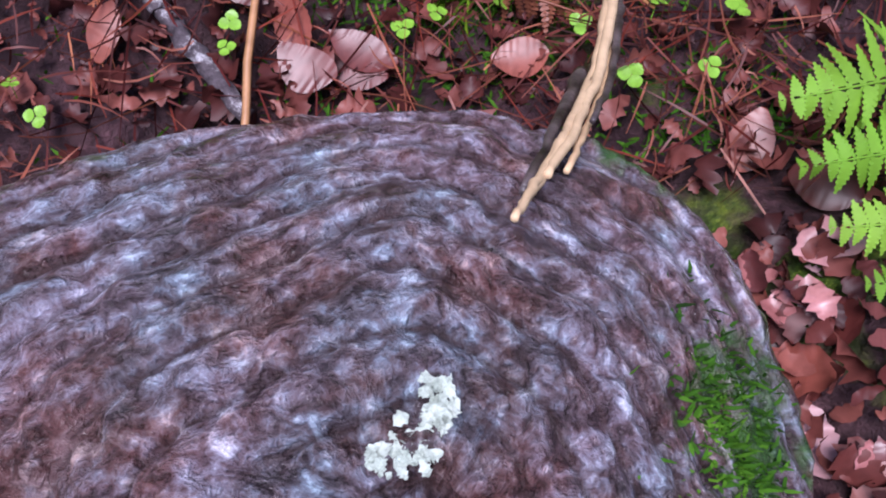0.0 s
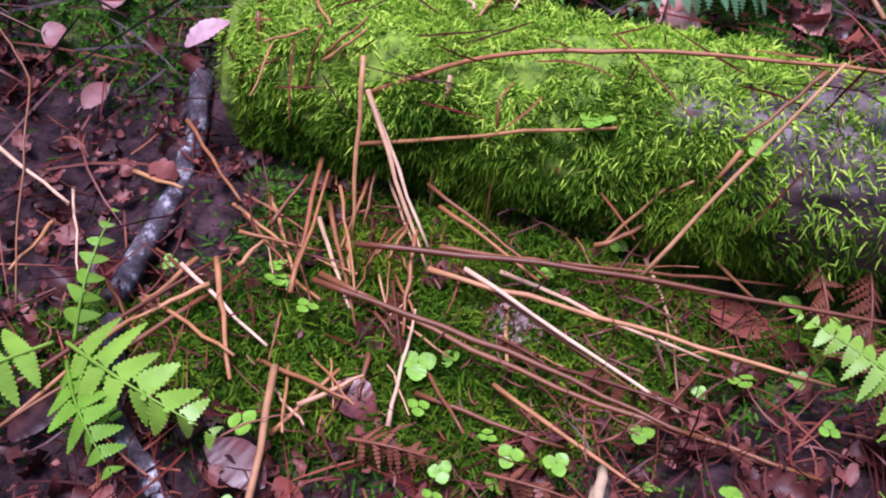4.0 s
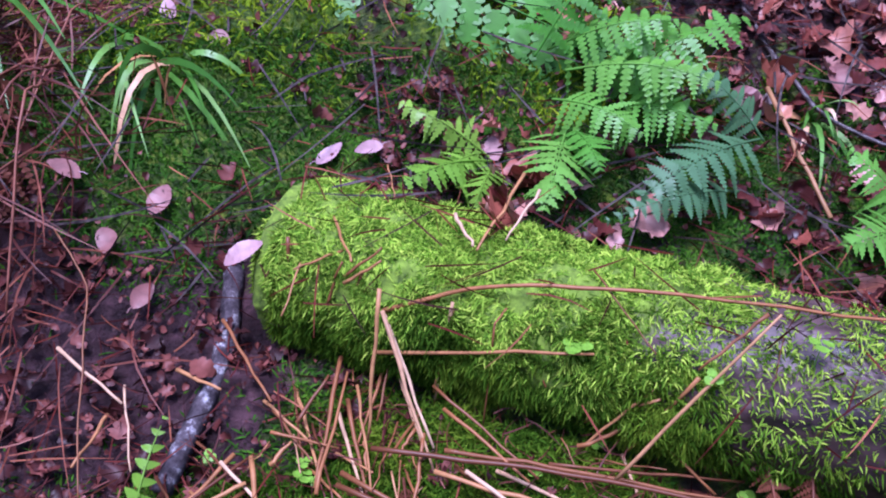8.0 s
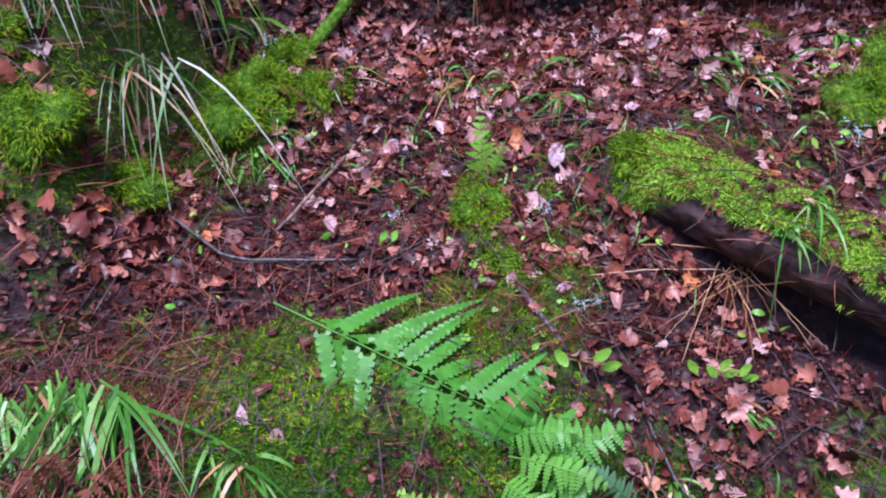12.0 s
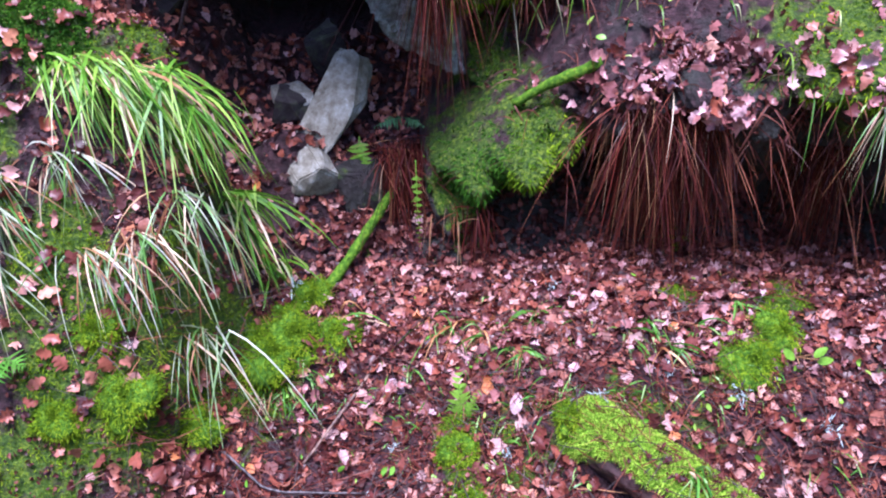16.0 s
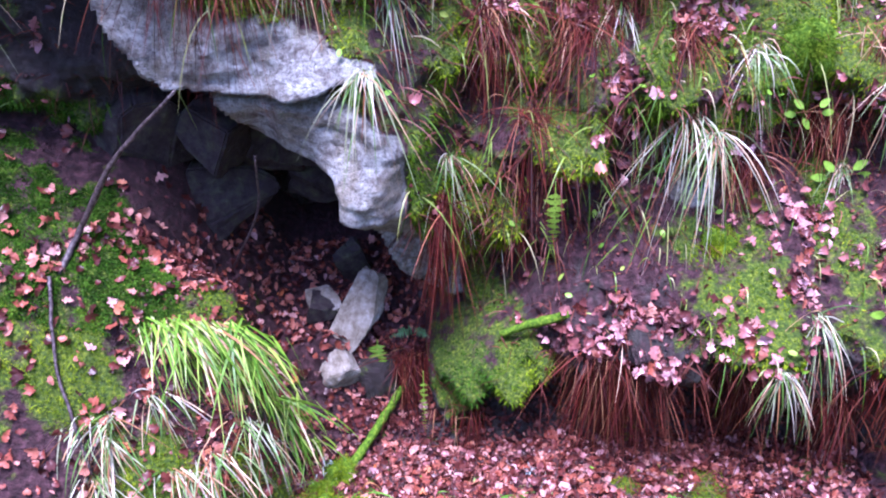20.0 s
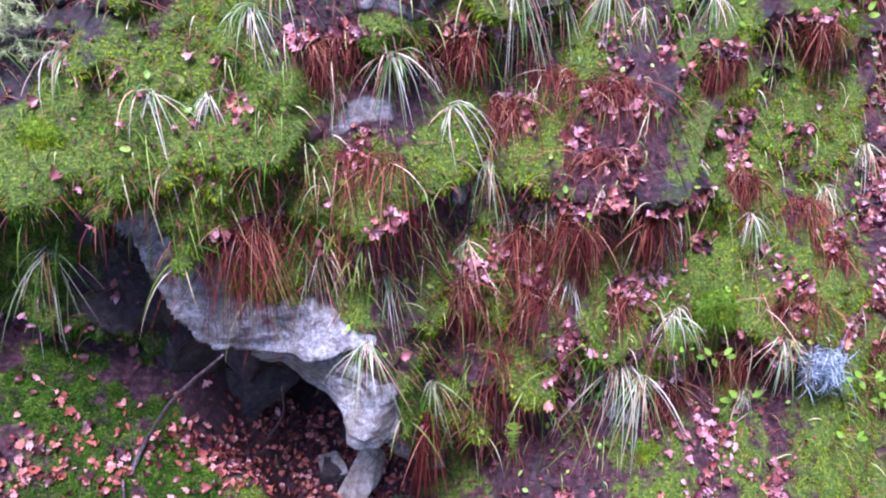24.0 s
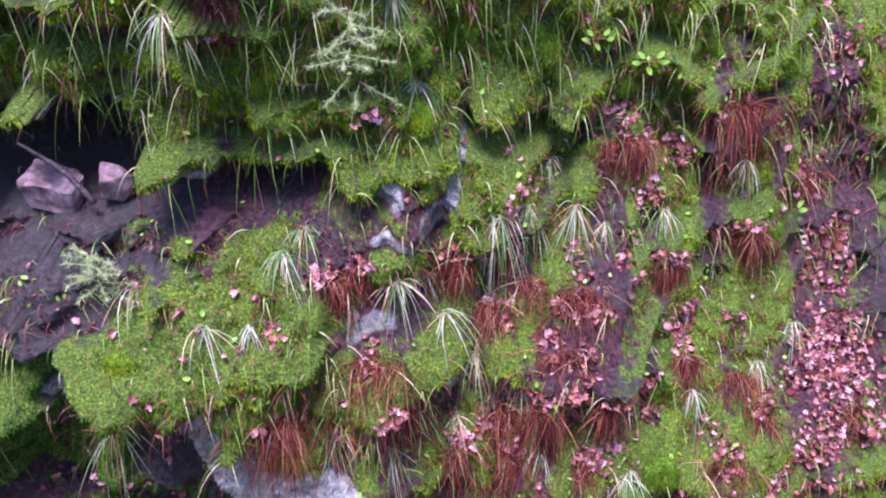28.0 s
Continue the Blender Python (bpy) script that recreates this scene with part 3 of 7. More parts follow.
def cliff_masks(x, z):
    """Moss, rock and bare pale stone over the face; extra rock tone darkens shaded recesses."""
    edge = hollow_edge(x)
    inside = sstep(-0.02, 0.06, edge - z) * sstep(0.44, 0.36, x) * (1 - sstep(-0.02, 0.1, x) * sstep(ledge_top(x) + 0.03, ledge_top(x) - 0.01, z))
    streak = sstep(1.3, 1.9, x)
    moss = 0.56 + 0.4 * ((1 - streak) * fbm(x, z, 0, 21.0, 3, 0.35) + streak * fbm(x, z * 0.4, 0, 21.0, 3, 0.3)) + bump(x, z, -0.9, 3.1, 0.5, 0.4, 0.4) + 0.3 * sstep(3.8, 4.2, z)
    moss = moss - 0.5 * inside * sstep(-1.4, -1.1, x) - 0.75 * inside * sstep(0.6, 0.25, off_line(x, z, LIP_UPPER))
    moss = moss - 0.6 * bump(x, z, 1.05, 1.12, 0.35, 0.2, 1.0) - 0.4 * bump(x, z, 0.7, 1.5, 0.25, 0.3, 1.0)
    moss = moss - 0.35 * bump(x, z, 3.05, 2.4, 0.3, 0.5, 1.0) - 0.3 * bump(x, z, 1.0, 3.1, 0.4, 0.3, 1.0) - 0.35 * bump(x, z, 3.0, 3.9, 0.25, 0.3, 1.0)
    for px, pz, sx, sz in ((2.03, 2.55, 0.2, 0.4), (2.63, 2.85, 0.16, 0.4), (1.8, 2.15, 0.14, 0.25), (1.85, 4.4, 0.3, 0.3), (-0.7, 3.3, 0.35, 0.25), (0.55, 0.86, 0.14, 0.16), (0.3, 0.74, 0.14, 0.1), (1.27, 1.5, 0.15, 0.2), (1.45, 1.28, 0.12, 0.1), (1.6, 1.05, 0.2, 0.1)):
        moss = moss + bump(x, z, px, pz, sx, sz, 0.45)
    moss = moss + 0.26 * fbm(x, 0.7 * z, 0, 23.0, 3, 0.16) * sstep(4.7, 4.3, z)
    for px, pz, sx, sz in ((1.92, 2.9, 0.07, 0.6), (2.4, 3.3, 0.07, 0.5), (1.5, 3.5, 0.06, 0.35), (2.75, 3.5, 0.06, 0.4), (1.05, 2.3, 0.05, 0.3)):
        moss = moss + bump(x, z, px, pz, sx, sz, 0.5)
    bare = bare_band(x, z)
    rim = 0.0
    for px, pz, sx, sz in ((-1.3, 4.11, 0.2, 0.05), (-0.76, 4.1, 0.16, 0.045), (-1.9, 4.42, 0.5, 0.025), (0.33, 4.1, 0.035, 0.16), (0.28, 3.84, 0.05, 0.12), (0.16, 3.72, 0.09, 0.07), (-0.11, 3.9, 0.11, 0.09), (-0.1, 3.68, 0.12, 0.05), (0.16, 3.6, 0.13, 0.05), (-0.2, 3.2, 0.18, 0.05),
                           (-2.06, 3.0, 0.14, 0.07), (-2.45, 2.57, 0.2, 0.1), (2.56, 3.02, 0.18, 0.06), (0.3, 2.72, 0.05, 0.1), (-1.5, 4.58, 0.25, 0.02), (1.28, 1.64, 0.14, 0.08)):
        rim = rim + bump(x, z, px, pz, sx, sz, 0.95)
    pale = 1.25 * bare + rim
    moss = moss - 1.3 * bare - 0.9 * rim + 0.3 * inside * sstep(-1.7, -1.9, x) * sstep(3.3, 3.1, z)
    slot = np.interp(x, SLOT_X, SLOT_FLOOR)
    moss = moss - 1.0 * sstep(slot - 0.07, slot, z) * sstep(4.09, 4.05, z) * sstep(-0.45, -0.55, x) - 0.9 * sstep(-1.65, -1.85, x) * sstep(3.35, 3.45, z) * sstep(4.2, 4.1, z)
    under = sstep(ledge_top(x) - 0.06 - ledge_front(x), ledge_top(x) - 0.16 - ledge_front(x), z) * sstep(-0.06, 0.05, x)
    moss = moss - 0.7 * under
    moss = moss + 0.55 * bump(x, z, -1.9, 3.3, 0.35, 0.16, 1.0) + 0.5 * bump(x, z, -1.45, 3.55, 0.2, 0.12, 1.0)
    # rock tone raised at left, under the ledge and in the hollow paints shade
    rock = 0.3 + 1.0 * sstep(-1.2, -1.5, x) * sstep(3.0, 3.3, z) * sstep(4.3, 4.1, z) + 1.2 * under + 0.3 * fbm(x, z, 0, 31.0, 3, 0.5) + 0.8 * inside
    return {"moss": moss, "rock": rock, "pale": pale}


def cushions(x, y, moss, size):
    """Swelling of the moss into rounded cushions."""
    return sstep(0.45, 0.8, moss) * (0.6 + 0.5 * np.abs(fbm(x, y, 0, 41.0, 3, size)))


def face_y(x, z):
    """The rock face with its moss cushions."""
    return cliff_y(x, z) - 0.12 * cushions(x, z, cliff_masks(x, z)["moss"], 0.16)


def soil_z(x, y):
    return ground_z(x, y) + 0.02 * cushions(x, y, ground_masks(x, y)["moss"], 0.07)


gx, gy = spread(-1.6, 2.0, 0.015, 300.0), spread(-0.2, 3.2, 0.015, 300.0)
gy = gy[gy < 4.4]
X, Y = np.meshgrid(gx, gy, indexing="ij")
P = np.stack([X, Y, soil_z(X, Y)], -1).reshape(-1, 3)
ground = new("ground", sheet("ground", P, grid_faces(len(gx), len(gy)), EARTH, ground_masks(X, Y)))
tagged(ground, "dark damp woodland soil with moss and rotting leaves", "ground", kind="structure")

cx, cz = spread(-2.6, 3.4, 0.017, 20.0), np.arange(0.0, 5.6, 0.0125)
X, Z = np.meshgrid(cx, cz, indexing="ij")
FACE_Y, FACE_MASKS = face_y(X, Z), cliff_masks(X, Z)
# the wooded slope goes on above the top of the face
back_off = np.array([0.15, 0.4, 1.0, 2.5, 7.0, 25.0, 120.0])
XT = np.repeat(cx[:, None], len(back_off), 1)
YT = FACE_Y[:, -1:] + back_off[None]
ZT = cz[-1] + 0.4 * back_off[None] ** 0.75 + 0.1 * fbm(XT, YT, 0, 5, 3, 1.5)
P = np.stack([np.concatenate([X, XT], 1), np.concatenate([FACE_Y, YT], 1), np.concatenate([Z, ZT], 1)], -1).reshape(-1, 3)
TOP = {k: np.concatenate([v, np.repeat(v[:, -1:], len(back_off), 1) + 0.2 * fbm(XT, YT, 0, 9, 3, 1.0)], 1) for k, v in FACE_MASKS.items()}
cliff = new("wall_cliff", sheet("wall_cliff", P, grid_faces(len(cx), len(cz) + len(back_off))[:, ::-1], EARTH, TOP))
tagged(cliff, "steep mossy sandstone cliff with hollows and ledges", "rock face", kind="structure")


def read_grid(grid, x, z):
    """A value of the cliff's grid at any place on it."""
    a, b = np.interp(x, cx, np.arange(len(cx))), np.interp(z, cz, np.arange(len(cz)))
    i, j = np.clip(a.astype(int), 0, len(cx) - 2), np.clip(b.astype(int), 0, len(cz) - 2)
    a, b = a - i, b - j
    return (grid[i, j] * (1 - a) + grid[i + 1, j] * a) * (1 - b) + (grid[i, j + 1] * (1 - a) + grid[i + 1, j + 1] * a) * b


def face_at(x, z):
    return read_grid(FACE_Y, np.asarray(x, float), np.asarray(z, float))


def mask_at(key, x, z):
    return read_grid(FACE_MASKS[key], np.asarray(x, float), np.asarray(z, float))


# unseen wooded slope behind and beside the viewer, added to block low light
th = np.linspace(radians(150), radians(390), 60)
hh = np.array([-3.0, 0.0, 4.0, 8.0, 11.0])
A, H = np.meshgrid(th, hh, indexing="ij")
R = 13.0 + 0.35 * H + 0.8 * fbm(A * 4, H * 0.5, 0, 3, 3, 1.0)
P = np.stack([R * np.cos(A), 1 + R * np.sin(A), H], -1).reshape(-1, 3)
back = new("backdrop", sheet("backdrop", P, grid_faces(60, 5), EARTH, {"moss": 0.55 + 0.2 * fbm(A * 5, H, 0, 4, 2, 1.0), "rock": 0 * A, "pale": 0 * A}))
tagged(back, "unseen dark hillside added to block low sky light", "backdrop", kind="structure")

# ---- builders ----
rng = np.random.default_rng(7)


def part(name, me, parent, label=""):
    ob = new(name, me)
    ob.parent = parent
    if label:
        tagged(ob, label)
    return ob


def thing(name, label, category, at=(0, 0, 0), group="", kind=""):
    ob = new(name)
    ob.location = at
    ob.empty_display_size = 0.05
    return tagged(ob, label, category, group, kind)


def unit(v):
    return v / np.maximum(np.linalg.norm(v, axis=-1, keepdims=True), 1e-9)


def blades(p0, d, length, width, droop, segs=4, curl=0.0):
    """Ribbons from p0 along d that sag under their weight; returns points and triangles."""
    n = len(p0)
    s = np.linspace(0, 1, segs + 1)
    length, width, droop = (np.broadcast_to(np.asarray(v, float), (n,)) for v in (length, width, droop))
    way = unit(d)
    twist = rng.normal(size=(n, 3)) * curl
    path = p0[:, None] + (way[:, None] * s[None, :, None] + twist[:, None] * (s ** 2)[None, :, None]) * length[:, None, None]
    path[:, :, 2] -= droop[:, None] * length[:, None] * s[None] ** 2
    tan = unit(np.gradient(path, axis=1))
    face = unit(rng.normal(size=(n, 3)) * 0.6 + np.array([0, -0.8, 0.5]))
    side = unit(np.cross(tan, np.broadcast_to(face[:, None], tan.shape)))
    w = (0.5 * width[:, None] * np.minimum(1, 0.55 + 2 * s)[None] * (1 - s ** 2.2)[None] + 0.0002)[..., None]
    V = np.stack([path - side * w, path + side * w], 2).reshape(-1, 3)
    k = np.arange(n)[:, None] * (segs + 1) * 2 + np.arange(segs)[None] * 2
    F = np.stack([k, k + 1, k + 3, k, k + 3, k + 2], -1).reshape(-1, 3)
    return V, F


def tri_mesh(name, pieces, mat, smooth=True):
    V, F, o = [], [], 0
    for v, f in pieces:
        V.append(v)
        F.append(f + o)
        o += len(v)
    return sheet(name, np.concatenate(V), np.concatenate(F), mat, None, smooth)


def tube(points, r0, r1, sides=7, wobble=0.0, knots=0.0):
    """A tapering stem through the points, closed at both ends."""
    P = np.asarray(points, float)
    t = np.linspace(0, len(P) - 1, max(6, 6 * (len(P) - 1)) + 1)
    C = np.stack([np.interp(t, np.arange(len(P)), P[:, k]) for k in range(3)], 1)
    if len(P) > 2:
        for _ in range(2):
            C[1:-1] = (C[:-2] + C[1:-1] * 2 + C[2:]) / 4
    C[1:-1] += rng.normal(size=C[1:-1].shape) * wobble
    tan = unit(np.gradient(C, axis=0))
    a = unit(np.cross(tan, np.array([0.3, 0.2, 1.0]) + 0 * tan))
    b = np.cross(tan, a)
    r = np.linspace(r0, r1, len(C)) * (1 + knots * rng.normal(size=len(C)))
    th = np.arange(sides) * 2 * np.pi / sides
    ring = C[:, None] + r[:, None, None] * (np.cos(th)[None, :, None] * a[:, None] + np.sin(th)[None, :, None] * b[:, None])
    V = np.concatenate([ring.reshape(-1, 3), C[:1], C[-1:]])
    F, m = [], len(C)
    for i in range(m - 1):
        for j in range(sides):
            p, q, r_, s_ = i * sides + j, i * sides + (j + 1) % sides, (i + 1) * sides + (j + 1) % sides, (i + 1) * sides + j
            F += [(p, q, r_), (p, r_, s_)]
    for j in range(sides):
        F += [((j + 1) % sides, j, m * sides), ((m - 1) * sides + j, (m - 1) * sides + (j + 1) % sides, m * sides + 1)]
    return V, np.array(F)


def leaves(p, normal, length, breadth=0.62, curl=0.25, lobes=0.0, spin=None, vary=0.0, ns=11):
    """Many dry or green leaves: folded along the rib, curled, waved between the veins."""
    n = len(p)
    s = np.linspace(0, 1, ns)
    length = np.broadcast_to(np.asarray(length, float), (n,))
    wide = breadth * (1 + vary * rng.uniform(-0.45, 0.35, (n, 1)))
    peak = 0.85 + vary * rng.uniform(-0.25, 0.35, (n, 1))
    w = np.sin(np.pi * s[None] ** peak) ** 0.8
    cuts, start = rng.uniform(2.6, 4.2, (n, 1)), rng.uniform(0, 1, (n, 1))
    w = w * (1 + lobes * (0.5 + 0.9 * rng.uniform(size=(n, 1))) * np.sin(2 * np.pi * (cuts * s[None] + start)))
    w[:, 0], w[:, -1] = 0.03, 0.0
    nor = unit(normal)
    ref = unit(np.cross(nor, rng.normal(size=(n, 3)))) if spin is None else unit(spin - nor * (spin * nor).sum(1, keepdims=True))
    oth = np.cross(nor, ref)
    bend = rng.normal(0, curl, (n, 1)) + curl * 0.5
    sway = rng.normal(0, 0.12 * vary, (n, 1)) * length[:, None] * (4 * (s[None] - 0.5) ** 2 - 0.5)
    wring = rng.normal(0, 0.5 * vary * min(curl * 2, 1), (n, 1)) * (s[None] - 0.5)
    x = (s[None] - 0.5) * length[:, None]
    zc = bend * length[:, None] * (4 * (s[None] - 0.5) ** 2 - 0.3) * 0.5
    rows = []
    for side in (-1, 0, 1):
        fold = np.abs(rng.normal(0, curl * 1.3, (n, 1))) * np.where(rng.uniform(size=(n, 1)) < 0.75, 1, -1) + 0.08
        half = 0.5 * wide * length[:, None] * w
        off = side * half + sway
        up = zc + side * wring * half * 2 + abs(side) * (fold * half + (0.035 if ns < 12 else 0.014) * length[:, None] * np.where(np.arange(ns) % 2, 1.0, -1.0)[None] * w + vary * (0.05 if ns < 12 else 0.015) * length[:, None] * rng.normal(size=(n, ns)) * w)
        rows.append(p[:, None] + x[..., None] * ref[:, None] + off[..., None] * oth[:, None] + up[..., None] * nor[:, None])
    V = np.stack(rows, 2).reshape(-1, 3)
    k = (np.arange(n)[:, None] * ns + np.arange(ns - 1)[None]) * 3
    F = np.stack([k, k + 1, k + 4, k, k + 4, k + 3, k + 1, k + 2, k + 5, k + 1, k + 5, k + 4], -1).reshape(-1, 3)
    return V, F


def frond(base, tip, breadth, pairs=16, sag=0.12, fold=0.5, up=(0, -0.35, 0.94), cut=9, tilt=0.3, solid=0.8):
    """One fern frond: a rib with pairs of leaflets, each cut into small lobes."""
    base, tip, up = np.array(base, float), np.array(tip, float), unit(np.array(up, float))
    L = np.linalg.norm(tip - base)
    s = np.linspace(0, 1, 24)
    C = base + (tip - base) * s[:, None] + up * (np.sin(np.pi * s) * sag * L)[:, None]
    tan = unit(np.gradient(C, axis=0))
    out = [tube(C[::3], 0.0016 + 0.002 * L, 0.0005, 5)]
    gap = L * 0.82 / (pairs - 1)
    P, N, S, W, ribs = [], [], [], [], []
    for i in range(pairs):
        u = 0.16 + 0.82 * i / (pairs - 1)
        c = np.array([np.interp(u, s, C[:, k]) for k in range(3)])
        t = unit(np.array([np.interp(u, s, tan[:, k]) for k in range(3)]))
        side = unit(np.cross(t, up))
        for sg in (-1, 1):
            reach = breadth * (1 - i / pairs) ** 0.8 * (0.8 + 0.2 * min(1, i / 2)) * rng.uniform(0.72, 1.15)
            f = fold + rng.normal(0, 0.24)
            d = unit(side * sg * math.cos(f) - up * math.sin(f) + t * (tilt + rng.normal(0, 0.15)))
            nrm = unit(np.cross(d, t))
            nrm = nrm if nrm @ up > 0 else -nrm
            k = max(3, int(cut * (0.4 + 0.6 * reach / breadth)))
            v = np.linspace(0.06, 1, k)
            droop = rng.uniform(0.08, 0.45)
            rows = c + d * (v * reach)[:, None] - up * (v ** 2 * reach * droop)[:, None]
            across = unit(np.cross(nrm, d))
            half = min(0.47 * gap, 0.34 * reach) * (1 - 0.85 * v ** 2.2)
            step = reach / k
            ribs.append((np.concatenate([rows - across * (half * solid)[:, None], rows + across * (half * solid)[:, None]]),
                         np.array([q for m in range(k - 1) for q in ((m, m + 1, k + m + 1), (m, k + m + 1, k + m))])))
            for h in (-1, 1):
                P.append(rows + across * h * (half * (0.3 + 0.6 * solid))[:, None])
                S.append(np.broadcast_to(across * h + d * 0.4, rows.shape))
                N.append(np.broadcast_to(nrm, rows.shape) + rng.normal(size=rows.shape) * 0.1)
                W.append(np.stack([half * (1.5 - 1.2 * solid) + 0.0006, np.full(k, step * 0.62)], 1))
    P, N, S, W = (np.concatenate(v) for v in (P, N, S, W))
    nor, ref = unit(N), unit(S)
    oth = np.cross(nor, ref)
    a, hw = W[:, :1] * 0.55, np.minimum(W[:, 1:] * 0.86, W[:, :1] * 0.9)
    V = np.stack([P - ref * a - oth * hw * 0.9, P - ref * a + oth * hw * 0.9, P + ref * a * 0.45 + oth * hw * 0.85, P + ref * a, P + ref * a * 0.45 - oth * hw * 0.6], 1).reshape(-1, 3)
    k = np.arange(len(P))[:, None] * 5
    F = np.concatenate([k + [[0, 1, 2]], k + [[0, 2, 4]], k + [[4, 2, 3]]])
    out.append((V, F))
    return out + ribs


def fern(label, at, fronds, mat, name="fern", **kw):
    """fronds: base, tip, breadth, all in the world."""
    root = thing(name, label, "fern", at)
    for b, t, w in fronds:
        o = np.array(at)
        part("frond", tri_mesh("frond", frond(np.array(b) - o, np.array(t) - o, w, **kw), mat), root)
    return root


def stone(name, label, at, size, turn, mat, seed, masks=(0.3, 1.0, 0.2), cuts=6, axes=None):
    """A broken angular stone: a block cut by random planes, then roughened. axes: its long way and the way its broad face looks."""
    r = random.Random(seed)
    bm = bmesh.new()
    bmesh.ops.create_cube(bm, size=2.0)
    for _ in range(cuts):
        v = Vector((r.uniform(-1, 1), r.uniform(-1, 1), r.uniform(-1, 1))).normalized()
        geo = bm.verts[:] + bm.edges[:] + bm.faces[:]
        cut = bmesh.ops.bisect_plane(bm, geom=geo, plane_co=v * r.uniform(0.8, 1.1), plane_no=v, clear_outer=True)
        bmesh.ops.contextual_create(bm, geom=[e for e in cut["geom_cut"] if isinstance(e, bmesh.types.BMEdge)])
    bmesh.ops.bevel(bm, geom=bm.edges[:], offset=0.06, segments=2, affect="EDGES")
    bmesh.ops.triangulate(bm, faces=bm.faces[:])
    bmesh.ops.subdivide_edges(bm, edges=bm.edges[:], cuts=2, use_grid_fill=True)
    m = pose(0, 0, 0, *turn) @ Matrix.Diagonal((*size, 1))
    if axes:
        ex = Vector(axes[0]).normalized()
        ey = Vector(axes[1]).cross(ex).normalized()
        m = Matrix((ex, ey, ex.cross(ey))).transposed().to_4x4() @ Matrix.Diagonal((*size, 1))
    for v in bm.verts:
        v.co += v.normal * 0.13 * noise.noise(v.co * 1.9 + Vector((seed, 0, 0))) + v.normal * 0.04 * noise.noise(v.co * 6)
        v.co = m @ v.co
    me = bpy.data.meshes.new(name)
    bm.to_mesh(me)
    bm.free()
    for key, val in zip(("moss", "rock", "pale"), masks):
        a = me.attributes.new(key, "FLOAT", "POINT")
        a.data.foreach_set("value", np.full(len(me.vertices), val, np.float32))
    me.materials.append(mat)
    ob = new(name, me)
    ob.location = at
    return tagged(ob, label, "stone")


def tuft(at, length, name="grass_tuft", label="tuft of long drooping green rush grass with dry blades", green=34, dead=16, hang=0.95, lean=(0, -0.45, -0.1), spread_x=0.32, width=0.0085, mat=None, group="rush tufts", fan=0.5, single=False, base=1.0):
    root = thing(name, label, "grass", at, group)
    for key, n, m in (("foliage", green, mat or GRASS), ("dry_foliage", dead, STRAW)):
        if n:
            p0 = rng.normal(size=(n, 3)) * np.array([0.022 * base, 0.012, 0.012]) * (length / 0.35)
            d = np.array(lean) + rng.normal(size=(n, 3)) * np.array([spread_x, fan * 0.5, fan * 0.6])
            ln = length * rng.uniform(0.55, 1.2, n)
            wd, sag = width * rng.uniform(0.6, 1.2, n), hang * rng.uniform(0.7, 1.3, n)
            if single:
                for q in range(n):
                    part("blade", tri_mesh("blade", [blades(p0[q:q + 1], d[q:q + 1], ln[q:q + 1], wd[q:q + 1], sag[q:q + 1], 6, 0.08)], BLADE_ONE if key == "foliage" else STRAW_ONE), root)
            else:
                part(key, tri_mesh(key, [blades(p0, d, ln, wd, sag, 5, 0.08)], m), root)
    return root


def curtain(at, length, width, n=90, label="curtain of dead red-brown blades hanging from the rock", straw=0.2, name="hanging_dead_grass", arch=0.0):
    """Dead blades that hang in locks of uneven length."""
    root = thing(name, label, "dead grass", at, "hanging dead grass")
    for key, c, m, w in (("dead_foliage", int(n * 2.6), ROOTS, 0.0033), ("straw", int(n * straw * 1.6), STRAW, 0.0036)):
        if c:
            lock = rng.integers(0, min(c, max(5, c // 12)), c)
            cx, cl = rng.normal(0, 0.36, c)[lock] * width, rng.uniform(0.5, 1.15, c)[lock]
            dx, dy = rng.normal(0, 0.04, c)[lock], rng.normal(-0.08, 0.06, c)[lock]
            p0 = np.stack([cx + rng.normal(0, 0.014, c), rng.normal(-0.015, 0.025, c), rng.uniform(-0.07, 0.03, c)], 1)
            d = np.stack([dx + rng.normal(0, 0.05 + 0.3 * arch, c), dy + rng.normal(-0.35 * arch, 0.07 + 0.2 * arch, c), rng.uniform(-0.9, 0.1 + 0.5 * arch, c)], 1)
            ln = length * cl * rng.uniform(0.6, 1.0, c) * (0.75 if key == "straw" else 1)
            part(key, tri_mesh(key, [blades(p0, d, ln, w * rng.uniform(0.5, 1.5, c), rng.uniform(0.35, 0.85, c) * (1 + 0.6 * arch), 6, 0.085)], m), root)
    return root


def stalk(points, r, name="dead_stalk", label="dry straw-coloured bracken stalk lying on the moss", mat=None, r1=None, category="stalk", group="dry stalks", wobble=0.0008):
    pts = np.array(points, float)
    o = pts.mean(0)
    me = tri_mesh(name, [tube(pts - o, r, r * 0.6 if r1 is None else r1, 6, wobble, 0.06)], mat or STRAW_ONE)
    ob = new(name, me)
    ob.location = o
    return tagged(ob, label, category, group)


